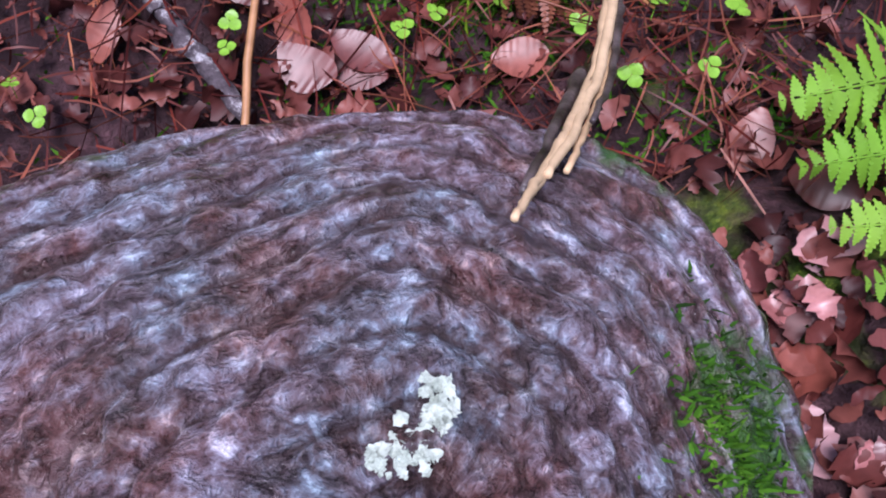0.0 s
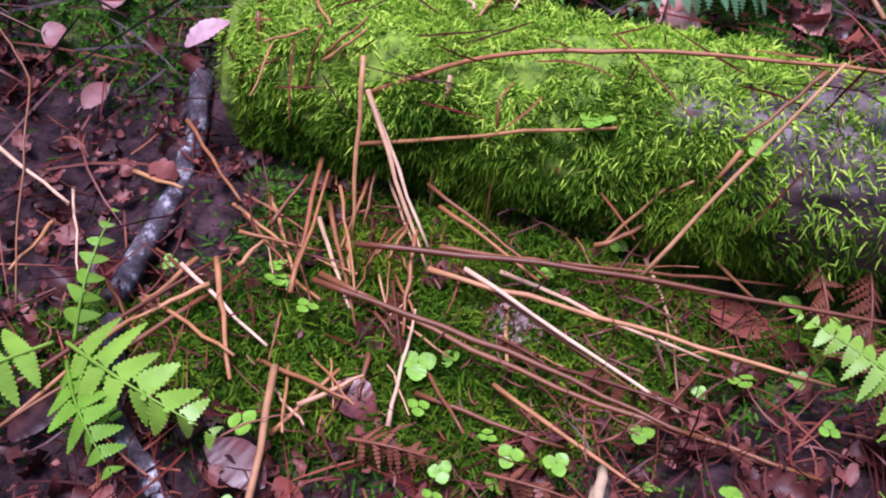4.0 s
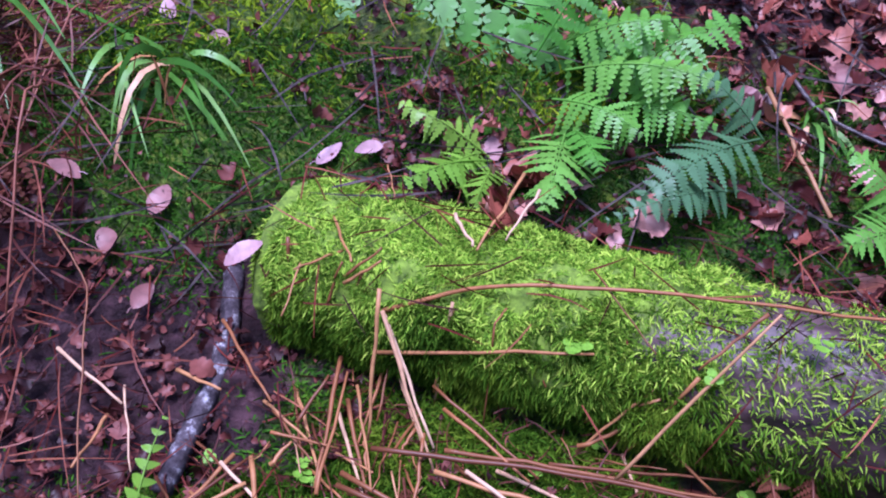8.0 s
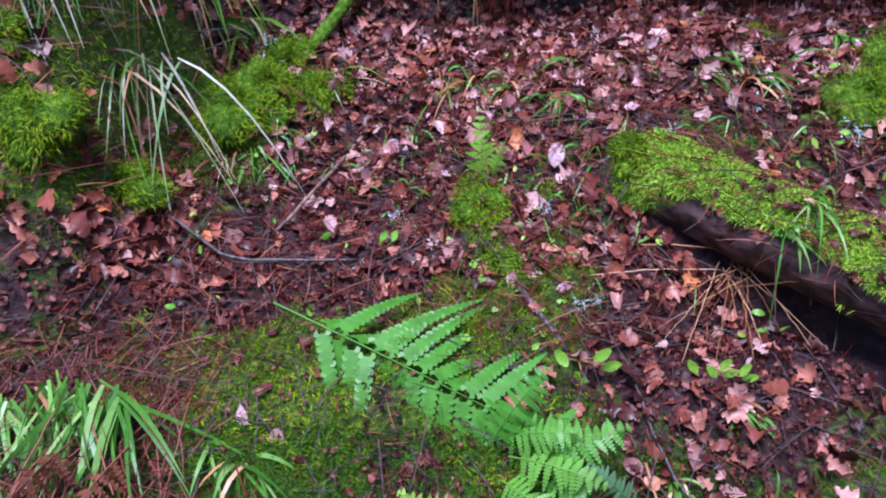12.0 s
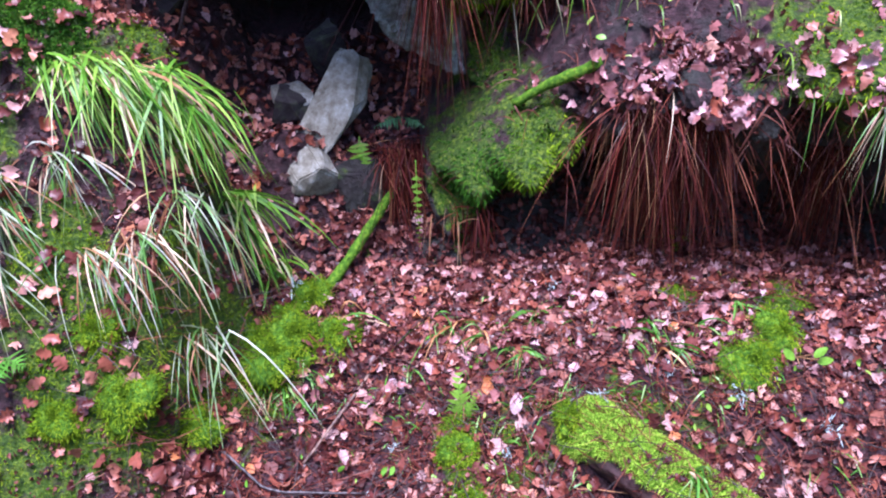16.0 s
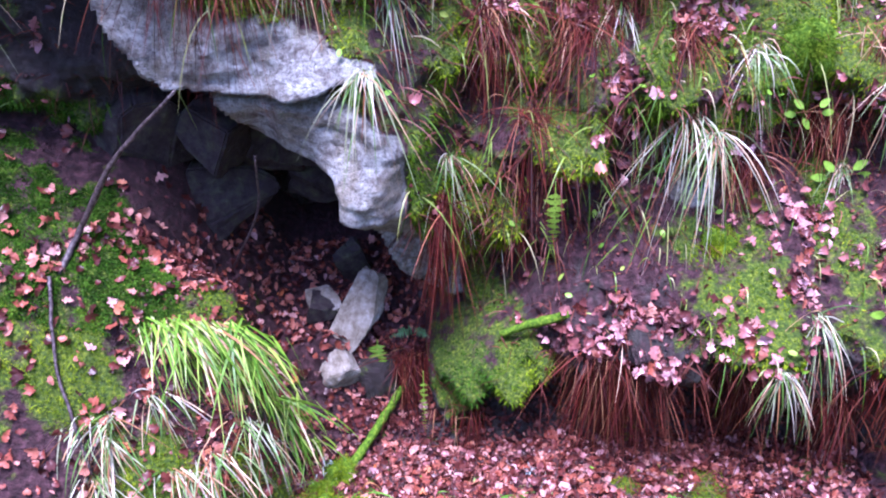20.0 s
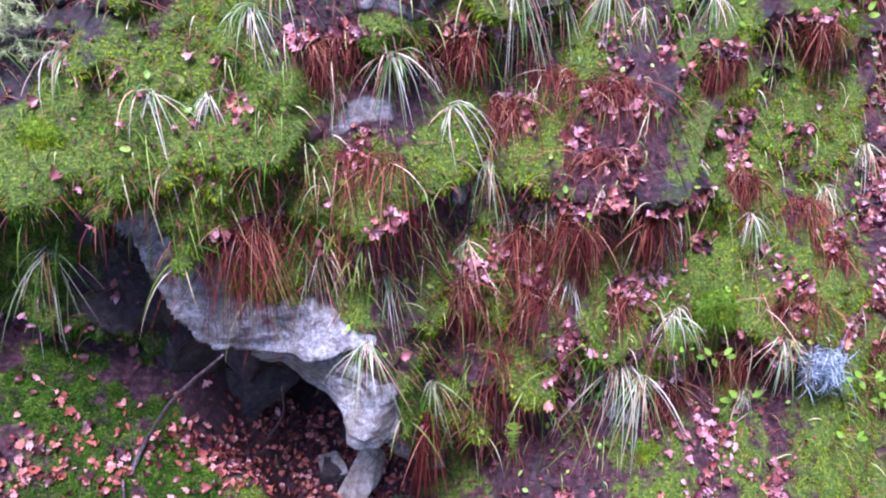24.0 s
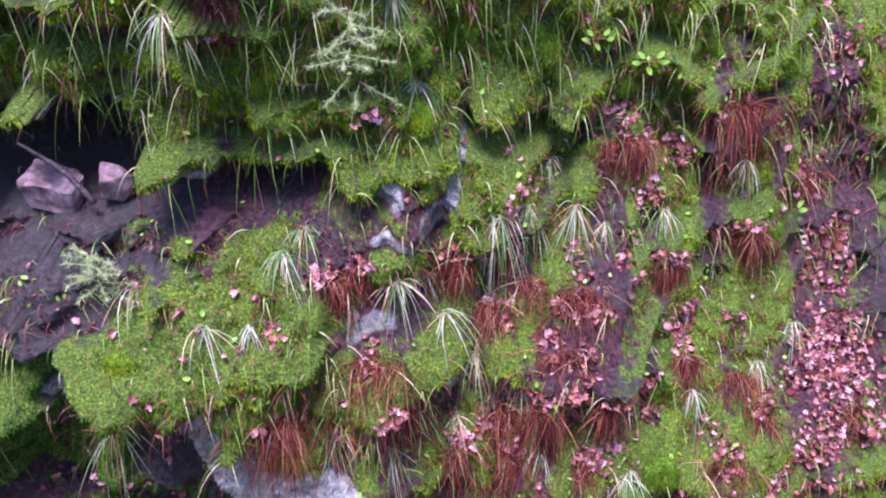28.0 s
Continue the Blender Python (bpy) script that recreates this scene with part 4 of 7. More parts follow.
def moss_cushion(at, r, up, mat, label="rounded bright green moss cushion", flat=0.7):
    """A domed cushion of moss: a lumpy body and a fleece of shoots."""
    root = thing("moss_cushion", label, "moss", at, "moss cushions")
    up = unit(np.array(up, float))
    e1 = unit(np.cross(up, np.array([0.9, 0.3, 0.2])))
    e2 = np.cross(up, e1)
    nr, na = 10, 22
    th, a = np.linspace(0, 1.75, nr)[:, None], np.linspace(0, 2 * np.pi, na, endpoint=False)[None]
    k = rng.uniform(0, 50)
    rad = r * (1 + 0.5 * fbm(np.sin(th) * np.cos(a), np.sin(th) * np.sin(a), np.cos(th), k, 3, 0.7))
    P = (rad * np.sin(th) * np.cos(a))[..., None] * e1 + (rad * np.sin(th) * np.sin(a))[..., None] * e2 + (rad * flat * np.cos(th))[..., None] * up
    P = P.reshape(-1, 3)
    i = np.arange(nr * na).reshape(nr, na)
    j = np.roll(i, -1, 1)
    F = np.stack([i[:-1], i[1:], j[1:], j[:-1]], -1).reshape(-1, 4)
    part("body", sheet("body", P, F, MOSS_CRUST), root)
    n = int(1400 + 20000 * r)
    q = rng.integers(0, len(P), n)
    p0 = P[q] * rng.uniform(0.93, 1.03, (n, 1)) + rng.normal(size=(n, 3)) * r * 0.09
    part("fleece", tri_mesh("fleece", [blades(p0, unit(P[q]) * 0.8 + rng.normal(size=(n, 3)) * 0.55, rng.uniform(0.05, 0.16, n) * r + 0.006, 0.0022 + 0.011 * r, 0.3, 2, 0.2)], mat), root)
    return root

# ---- the stump and the logs ----
def make_stump():
    root = thing("tree_stump", "old weathered tree stump, wet grey wood with worn growth rings", "tree stump", (0.03, -0.02, 0.0))
    nr, na = 200, 280
    r = np.linspace(0.0, 0.25, nr)[:, None]
    a = np.linspace(-0.5 * np.pi, 1.5 * np.pi, na, endpoint=False)[None]
    wob = 1 + 0.05 * np.sin(3 * a + 0.4) + 0.03 * np.sin(7 * a)
    x, y = r * np.cos(a), r * np.sin(a)
    x = x * np.where(x < 0, 1.55, 0.88)
    z = stump_z(x + 0.03, y - 0.02)
    ph = r * wob * 2 * np.pi / 0.017 + 2.4 * fbm(x, y, 0, 3, 3, 0.06)
    groove = np.abs(np.sin(ph / 2)) ** 0.6
    chip = fbm(x, y, 0, 9, 4, 0.02)
    z = z + (0.0075 * groove + 0.0028 * chip + 0.0025 * fbm(x, y, 0, 5, 2, 0.006)) * np.ones_like(a)
    z = np.maximum(z, -0.06)
    P = np.stack([x + 0 * z, y + 0 * z, z], -1).reshape(-1, 3)
    i = np.arange(nr * na).reshape(nr, na)
    j = np.roll(i, -1, 1)
    F = np.stack([i[:-1], i[1:], j[1:], j[:-1]], -1).reshape(-1, 4)
    moss = 0.12 + 0.25 * fbm(x, y, 0, 13, 3, 0.08) + 0.6 * np.exp(-((x - 0.095) / 0.025) ** 2 - ((y - 0.03) / 0.03) ** 2) + 0.5 * np.exp(-((x - 0.1) / 0.03) ** 2 - ((y - 0.13) / 0.015) ** 2) + 0.12 * sstep(0.13, 0.16, r) * (0.6 + fbm(x, y, 0, 4, 2, 0.1)) + 0.1 * sstep(-0.02, -0.2, x)
    part("ringed_top", sheet("ringed_top", P, F, RING_WOOD, {"moss": moss, "groove": groove + 0 * z, "across": ph / (2 * np.pi) + 0 * z, "along": a * 3.2 + 0 * z}), root)
    return root


def ring_wood():
    m, n, l, b = shader("wet_ringed_wood", 0.2, 0.6)
    xyz = n.new("ShaderNodeCombineXYZ")
    l.new(attr(n, "across"), xyz.inputs[0])
    l.new(attr(n, "along"), xyz.inputs[1])
    streak = n.new("ShaderNodeTexNoise")
    streak.inputs["Scale"].default_value, streak.inputs["Detail"].default_value, streak.inputs["Roughness"].default_value, streak.inputs["Distortion"].default_value = 1.9, 6.0, 0.62, 0.5
    l.new(xyz.outputs[0], streak.inputs["Vector"])
    figure = math_node(n, l, "ADD", math_node(n, l, "MULTIPLY", streak.outputs["Fac"], 0.55), math_node(n, l, "MULTIPLY", noise_node(n, l, 170, 5.0, 0.65, "Object", 0.4), 0.45))
    # the palest lavender stop paints wet glints into the wood colour
    c = ramp(n, l, figure, ((0.41, (0.05, 0.03, 0.034)), (0.48, (0.13, 0.085, 0.1)), (0.56, (0.25, 0.22, 0.28)), (0.65, (0.66, 0.65, 0.76))))
    warm = ramp(n, l, noise_node(n, l, 26, 7.0, 0.7), ((0.46, (1.0, 1.0, 1.0)), (0.6, (0.75, 0.34, 0.2))))
    c = mixed(n, l, 0.75, c, warm, "MULTIPLY")
    cool = ramp(n, l, noise_node(n, l, 17, 5.0, 0.6), ((0.42, (1.0, 1.0, 1.0)), (0.6, (0.5, 0.85, 0.85))))
    c = mixed(n, l, 0.6, c, cool, "MULTIPLY")
    g = n.new("ShaderNodeMapRange")
    l.new(attr(n, "groove"), g.inputs["Value"])
    g.inputs["From Min"].default_value, g.inputs["From Max"].default_value = 0.1, 0.55
    c = mixed(n, l, g.outputs["Result"], mixed(n, l, 0.9, c, (0.03, 0.015, 0.014)), c)
    moss = ramp(n, l, noise_node(n, l, 150, 5.0), ((0.3, (0.012, 0.035, 0.012)), (0.7, (0.07, 0.15, 0.04))))
    c = mixed(n, l, mask(n, l, "moss", 40), c, moss)
    l.new(c, b.inputs["Base Color"])
    relief(n, l, b, figure, 1.0, 0.012)
    return m


RING_WOOD = ring_wood()
make_stump()


def make_log(name, label, log, seed, moss_at):
    """A fallen log along its axis; moss_at gives the moss along and around it."""
    x0, y0, x1, y1, za, r = log
    L = math.hypot(x1 - x0, y1 - y0)
    root = thing(name, label, "log", (x0, y0, za))
    ux, uy = (x1 - x0) / L, (y1 - y0) / L
    nu, na = 130, 72
    u = np.linspace(-0.02, L, nu)[:, None]
    a = np.linspace(0, 2 * np.pi, na, endpoint=False)[None]
    moss = moss_at(u, a)
    rad = r * (1 + 0.03 * fbm(u * 1.0, np.cos(a), np.sin(a), seed, 3, 0.25)) + 0.003 * cushions(u, a * r, moss, 0.03) + 0.0035 * fbm(u, a * r * 4, 0, seed, 3, 0.03)
    rad = rad * np.minimum(1, np.sqrt(np.maximum(u + 0.02, 0) / 0.03 + 0.35))
    c, w = rad * np.cos(a), rad * np.sin(a)
    P = np.stack([u * ux - c * uy, u * uy + c * ux, w + 0 * u], -1).reshape(-1, 3)
    i = np.arange(nu * na).reshape(nu, na)
    j = np.roll(i, -1, 1)
    F = np.stack([i[:-1], j[:-1], j[1:], i[1:]], -1).reshape(-1, 4)
    part("trunk", sheet("trunk", P, F, LOG_BARK, {"moss": moss}), root)
    # the rotten broken end
    q = i[0]
    ctr = P[q].mean(0) + np.array([ux, uy, 0]) * 0.012
    V = np.concatenate([P[q], ctr[None]])
    Fe = np.array([(k, (k + 1) % na, na) for k in range(na)])[:, ::-1]
    part("broken_end", sheet("broken_end", V, Fe, LOG_BARK, {"moss": np.full(na + 1, 0.3)}), root, "dark rotten broken end of the log")
    return root


make_log("fallen_log", "rotten fallen log thickly covered with bright green moss", NEAR_LOG, 3.0, lambda u, a: 0.75 - 0.6 * sstep(0.3, 0.55, u) + 0.35 * np.sin(a) * sstep(0.5, 0.2, u) + 0.25 * fbm(u, a * 0.09, 0, 8, 2, 0.08))
make_log("fallen_log", "dark wet fallen log with yellow-green moss along its top", FAR_LOG, 6.0, lambda u, a: 0.02 + 0.9 * sstep(0.3, 0.7, np.cos(a - 1.55)) + 0.8 * sstep(0.24, 0.1, u) + 0.4 * fbm(u, a * 0.09, 0, 18, 2, 0.12))

# a broken pale stub lying over the edge of the stump
stub = thing("broken_branch", "broken branch stub with pale splintered wood and dark bark", "branch", (0.098, 0.146, 0.226))
for dx, r, a, b in ((-0.0015, 0.0030, 0.0, 0.93), (0.0015, 0.0031, 0.12, 1.0), (0.0026, 0.0024, 0.25, 0.88), (-0.001, 0.0024, -0.14, 0.6)):
    way = np.array([(-0.036, -0.076, 0.118), (-0.018, -0.044, 0.078), (0.01, 0.015, 0.012), (0.04, 0.111, -0.072)])
    pts = np.stack([np.interp(np.linspace(a * 3, b * 3, 5), np.arange(-1, 4), np.concatenate([[way[0] * 1.3], way])[:, k]) for k in range(3)], 1)
    part("splinter", tri_mesh("splinter", [tube(pts + np.array([dx, 0.003 * rng.normal(), 0.0]), r * 0.45, r, 9, 0.0004, 0.07)], STUB_WOOD), stub)
part("bark", tri_mesh("bark", [tube([(-0.006, -0.03, 0.066), (0.014, 0.01, 0.018), (0.032, 0.07, -0.037), (0.044, 0.11, -0.077)], 0.0012, 0.003, 10, 0.0004, 0.05)], TWIG), stub, "strip of dark wet bark")
part("bark", tri_mesh("bark", [tube([(-0.035, -0.066, 0.098), (-0.013, -0.02, 0.05), (0.004, 0.02, 0.002)], 0.0014, 0.0034, 10, 0.0004, 0.05)], TWIG), stub, "strip of dark wet bark")

# ---- ferns ----
fern("large green fern with long drooping fronds on the mossy hump", (-0.22, 1.38, 0.24), (
    ((-0.27, 1.335, 0.34), (0.38, 1.06, 0.15), 0.34),), FERN, pairs=17, sag=0.02, fold=0.3, cut=20, tilt=0.4, solid=0.78)
fern("bushy green fern crown beside the hump", (0.30, 1.0, 0.14), (
    ((0.26, 1.02, 0.17), (0.46, 1.06, 0.25), 0.09), ((0.2, 1.08, 0.2), (0.36, 1.04, 0.26), 0.08), ((0.28, 1.0, 0.16), (0.4, 0.93, 0.17), 0.07), ((0.22, 1.04, 0.19), (0.40, 0.95, 0.22), 0.08), ((0.18, 1.06, 0.2), (0.30, 1.16, 0.32), 0.08), ((0.2, 1.0, 0.17), (0.30, 0.9, 0.18), 0.07)), FERN, pairs=11, fold=0.3, cut=11, solid=0.5)
fern("small bright fern behind the mossy log", (0.14, 0.93, 0.11), (
    ((0.12, 0.93, 0.12), (0.0, 0.83, 0.16), 0.06), ((0.12, 0.93, 0.12), (0.0, 0.96, 0.19), 0.06), ((0.12, 0.92, 0.12), (0.09, 0.81, 0.14), 0.05), ((0.11, 0.95, 0.12), (0.05, 0.86, 0.15), 0.05)), FERN_LIME, pairs=12)
fern("green fern with a drooping frond beside the mossy log", (0.22, 0.99, 0.12), (
    ((0.22, 0.98, 0.14), (0.17, 0.79, 0.15), 0.075), ((0.22, 0.98, 0.14), (0.24, 0.84, 0.17), 0.06)), FERN, pairs=13, fold=0.3)
fern("grey-green fern frond among dead stems", (0.46, 0.93, 0.13), (
    ((0.46, 0.93, 0.15), (0.27, 0.80, 0.15), 0.065), ((0.47, 0.94, 0.14), (0.37, 1.0, 0.22), 0.05), ((0.42, 0.86, 0.12), (0.24, 0.78, 0.14), 0.04)), FERN_BLUE, pairs=12, fold=0.25, cut=12, solid=0.6)
fern("green fern beside the log and dead stems", (0.62, 0.80, 0.08), (((0.62, 0.8, 0.1), (0.50, 0.73, 0.14), 0.06), ((0.62, 0.8, 0.1), (0.54, 0.86, 0.18), 0.06)), FERN, pairs=12, fold=0.3)
fern("lime-green young fern on the litter by the stump", (-0.24, 0.43, 0.02), (
    ((-0.24, 0.43, 0.06), (-0.105, 0.335, 0.075), 0.05), ((-0.25, 0.43, 0.06), (-0.34, 0.34, 0.08), 0.05), ((-0.24, 0.42, 0.05), (-0.17, 0.31, 0.07), 0.04),
    ((-0.24, 0.44, 0.05), (-0.22, 0.54, 0.10), 0.022)), FERN_LIME, pairs=7, fold=0.3, up=(0, -0.5, 0.86), cut=12, solid=0.9)
fern("lime-green fern overhanging the edge of the stump", (0.38, 0.22, 0.0), (
    ((0.37, 0.235, 0.09), (0.225, 0.19, 0.14), 0.055), ((0.37, 0.19, 0.09), (0.23, 0.15, 0.145), 0.05), ((0.37, 0.14, 0.1), (0.238, 0.115, 0.15), 0.045), ((0.36, 0.1, 0.1), (0.25, 0.085, 0.155), 0.04), ((0.42, 0.3, 0.06), (0.30, 0.40, 0.12), 0.045)), FERN_LIME, pairs=15, fold=0.2, cut=12, tilt=0.15, solid=0.88)
fern("small lime-green upright fern in the leaf litter", (0.21, 1.86, 0.2), (((0.21, 1.86, 0.21), (0.2, 1.97, 0.42), 0.06), ((0.21, 1.86, 0.21), (0.26, 1.9, 0.36), 0.05)), FERN_LIME, pairs=11, up=(0, -0.9, 0.4), fold=0.1)
fern("yellow-green fern hanging from the rock ledge", (0.05, 2.72, 0.78), (((0.05, 2.70, 0.78), (0.06, 2.60, 0.40), 0.03),), FERN_LIME, pairs=14, up=(0, -1, 0.1), fold=0.1, cut=4)
fern("green fern hanging on the mossy cliff", (0.62, 2.90, 1.8), (((0.62, 2.88, 1.8), (0.63, 2.84, 1.42), 0.055),), FERN_LIME, pairs=12, up=(0, -1, 0.2), fold=0.1, cut=5)
fern("small fern at the mouth of the cave", (-0.19, 2.97, 0.66), (((-0.19, 2.96, 0.72), (-0.21, 2.88, 0.52), 0.05), ((-0.19, 2.96, 0.72), (-0.15, 2.86, 0.56), 0.045)), FERN_LIME, pairs=10, up=(0, -1, 0.2), fold=0.1, cut=5)
fern("pale green fern on the ledge by the cave", (0.0, 2.98, 0.76), (((0.0, 2.97, 0.8), (-0.12, 2.9, 0.8), 0.045), ((0.0, 2.97, 0.8), (0.08, 2.9, 0.8), 0.04)), FERN_BLUE, pairs=9, cut=5)
fern("green herb-like fern on the bank", (-1.2, 1.78, 0.68), (((-1.2, 1.78, 0.7), (-1.1, 1.7, 0.75), 0.06), ((-1.2, 1.78, 0.7), (-1.3, 1.7, 0.72), 0.06), ((-1.2, 1.78, 0.7), (-1.2, 1.66, 0.7), 0.06)), FERN, pairs=7, cut=5)

# ---- rush tufts on the cliff: place along and up the face, blade length ----
for x, z, n in ((-2.03, 4.8, 0.32), (-1.2, 5.1, 0.26), (-0.09, 5.0, 0.2), (0.03, 4.46, 0.32), (-0.61, 3.78, 0.31), (-0.72, 3.72, 0.28), (0.56, 3.68, 0.42),
                (1.09, 3.58, 0.32), (1.71, 3.42, 0.28), (-0.05, 3.48, 0.3), (1.95, 2.5, 0.32), (-1.59, 3.57, 0.44), (-1.13, 3.5, 0.4), (0.23, 3.12, 0.4),
                (-0.42, 2.66, 0.37), (-0.09, 2.46, 0.36), (0.34, 2.46, 0.3), (0.78, 2.66, 0.24), (0.57, 2.54, 0.36), (1.47, 2.2, 0.26), (1.2, 2.0, 0.42), (-0.9, 3.45, 0.22), (-0.35, 3.3, 0.24), (0.1, 3.3, 0.24), (0.75, 3.62, 0.3), (0.92, 3.7, 0.26), (1.3, 3.4, 0.24), (0.45, 2.85, 0.3), (1.1, 2.7, 0.24), (1.62, 2.75, 0.24), (1.4, 2.45, 0.3), (2.3, 3.6, 0.24), (2.0, 3.1, 0.24), (2.45, 2.5, 0.3), (2.75, 2.6, 0.26), (2.1, 2.1, 0.26), (0.9, 2.35, 0.26)):
    tuft((x, float(face_at(x, z)) - 0.02, z), n * 0.9, green=30, dead=8, width=0.0062, mat=GRASS_PALE)
for x, z, n in ((-1.89, 2.5, 0.4), (-0.17, 2.3, 0.32), (0.16, 1.77, 0.27), (1.31, 1.94, 0.38), (1.76, 1.34, 0.36), (1.55, 1.26, 0.22), (1.99, 1.66, 0.28), (1.5, 2.22, 0.24), (1.1, 1.9, 0.25)):
    tuft((x, float(face_at(x, z)) - 0.02, z), n * 0.9, green=30, dead=8, width=0.0062, mat=GRASS_PALE)

CLUMPS = []
# ---- dead grass hanging from the cliff: place, length, width ----
for x, z, n, w in ((-0.25, 3.1, 0.58, 0.32), (-0.76, 2.88, 0.52, 0.36), (0.54, 3.1, 0.48, 0.12), (-0.42, 3.57, 0.24, 0.2), (1.05, 2.98, 0.36, 0.34), (2.15, 3.98, 0.5, 0.4),
                   (-1.0, 5.1, 0.18, 0.2), (2.28, 2.5, 0.5, 0.18), (1.45, 3.86, 0.28, 0.3), (1.12, 3.22, 0.5, 0.26), (0.83, 3.22, 0.42, 0.24), (0.66, 2.5, 0.55, 0.16)):
    curtain((x, float(face_at(x, z)) - 0.05, z), n, w, 150, straw=0.3, arch=0.55)
for x, z, n, w in ((0.51, 1.95, 0.8, 0.15), (0.13, 1.66, 0.52, 0.07), (1.59, 0.9, 0.4, 0.14), (2.11, 1.3, 0.45, 0.2), (2.6, 1.9, 0.5, 0.3)):
    curtain((x, float(face_at(x, z)) - 0.03, z), n, w, 30 if w < 0.06 else 90, straw=0.12)
for x, z, n, w, c in ((0.95, 1.14, 0.54, 0.23, 400), (0.6, 0.68, 0.28, 0.1, 40), (0.2, 0.6, 0.22, 0.16, 26), (0.42, 0.62, 0.22, 0.16, 26), (1.5, 0.84, 0.3, 0.1, 40), (1.98, 0.95, 0.45, 0.18, 70), (0.76, 1.0, 0.36, 0.08, 30)):
    curtain((x, float(face_at(x, z - 0.06)) - 0.04, z), n, w, c, straw=0.3, arch=0.1 if c > 100 else 0.0)
curtain((-0.02, 2.86, 0.74), 0.42, 0.12, 110, "dead brown fern leaves hanging over the ledge")

for x, z, n, w in ((0.9, 2.75, 0.4, 0.2), (0.75, 2.3, 0.45, 0.16), (1.3, 2.75, 0.3, 0.16), (1.88, 2.7, 0.4, 0.14), (2.17, 2.25, 0.45, 0.2), (1.2, 2.3, 0.35, 0.2), (2.5, 2.3, 0.4, 0.14), (3.2, 2.1, 0.5, 0.2), (2.9, 3.3, 0.35, 0.2),
                   (1.75, 3.2, 0.3, 0.16), (2.35, 3.3, 0.3, 0.14), (0.35, 2.35, 0.45, 0.12), (0.3, 3.45, 0.25, 0.16), (1.5, 1.75, 0.35, 0.16), (1.9, 1.9, 0.35, 0.14), (0.62, 3.3, 0.3, 0.16), (3.1, 2.9, 0.35, 0.2)):
    curtain((x, float(face_at(x, z)) - 0.04, z), n, w, 90, "hanging clump of dead red-brown grass on the cliff", 0.35, arch=0.3)
    CLUMPS.append((x, z + 0.04))

# ---- grass on the bank and on the woodland floor ----
for x, y, n in ((-1.06, 2.52, 0.38), (-0.95, 2.54, 0.38), (-0.84, 2.55, 0.4), (-0.74, 2.56, 0.38), (-0.67, 2.58, 0.36), (-0.6, 2.6, 0.34)):
    tuft((x, y, float(soil_z(x, y)) + 0.01), n * 0.92, green=58, dead=9, hang=0.62, lean=(0.5, -0.7, 0.05), spread_x=0.32, base=3.0, width=0.011, mat=RUSH, label="thick tuft of long green rush grass drooping over the bank")
for x, y, n in ((-1.29, 2.2, 0.34), (-0.73, 2.26, 0.34), (-0.84, 2.16, 0.34), (-1.26, 2.13, 0.3), (-1.3, 2.02, 0.3), (-0.98, 2.07, 0.3), (-0.72, 2.05, 0.36), (-1.1, 2.3, 0.3), (-1.45, 1.9, 0.3)):
    tuft((x, y, float(soil_z(x, y))), n * 0.85, green=26, dead=12, hang=0.8, lean=(0.25, -0.7, 0.1), spread_x=0.5, base=2.6, width=0.0075, mat=GRASS_PALE)
for x, y, n in ((-0.72, 1.18, 0.25), (-0.64, 1.17, 0.26), (-0.8, 1.16, 0.25), (-0.57, 1.14, 0.22)):
    tuft((x, y, float(soil_z(x, y)) + 0.07), n * 1.5, green=24, dead=2, hang=0.6, lean=(0.2, -0.6, 0.1), spread_x=0.26, width=0.0125, mat=GRASS_FRESH, fan=0.25, single=True, label="tuft of broad fresh green grass blades on the bank")
for x, y, n in ((-0.40, 1.07, 0.17), (-0.31, 1.02, 0.16), (-0.43, 2.0, 0.14), (-0.49, 2.0, 0.13), (-0.25, 2.3, 0.2), (-0.22, 2.34, 0.22), (0.16, 2.24, 0.2), (0.31, 2.2, 0.18), (0.86, 2.12, 0.18),
                (0.44, 2.05, 0.13), (0.72, 1.16, 0.1), (0.75, 0.95, 0.12), (0.56, 1.02, 0.12), (-0.6, 0.86, 0.1), (0.9, 1.5, 0.16), (0.84, 1.44, 0.14), (0.66, 0.86, 0.14), (0.12, 2.3, 0.22), (0.2, 2.27, 0.2), (0.4, 2.08, 0.16), (0.78, 2.06, 0.18), (0.9, 2.0, 0.18), (0.5, 2.25, 0.16), (1.2, 2.2, 0.18), (0.02, 2.1, 0.14), (1.05, 2.1, 0.16), (0.3, 2.4, 0.16)):
    tuft((x, y, float(floor_z(x, y))), n * 1.3, green=13, dead=4, hang=0.9, lean=(0.15, -0.5, 0.6), spread_x=0.5, width=0.009, mat=GRASS_FRESH, single=True, label="small tuft of green grass in the leaf litter")

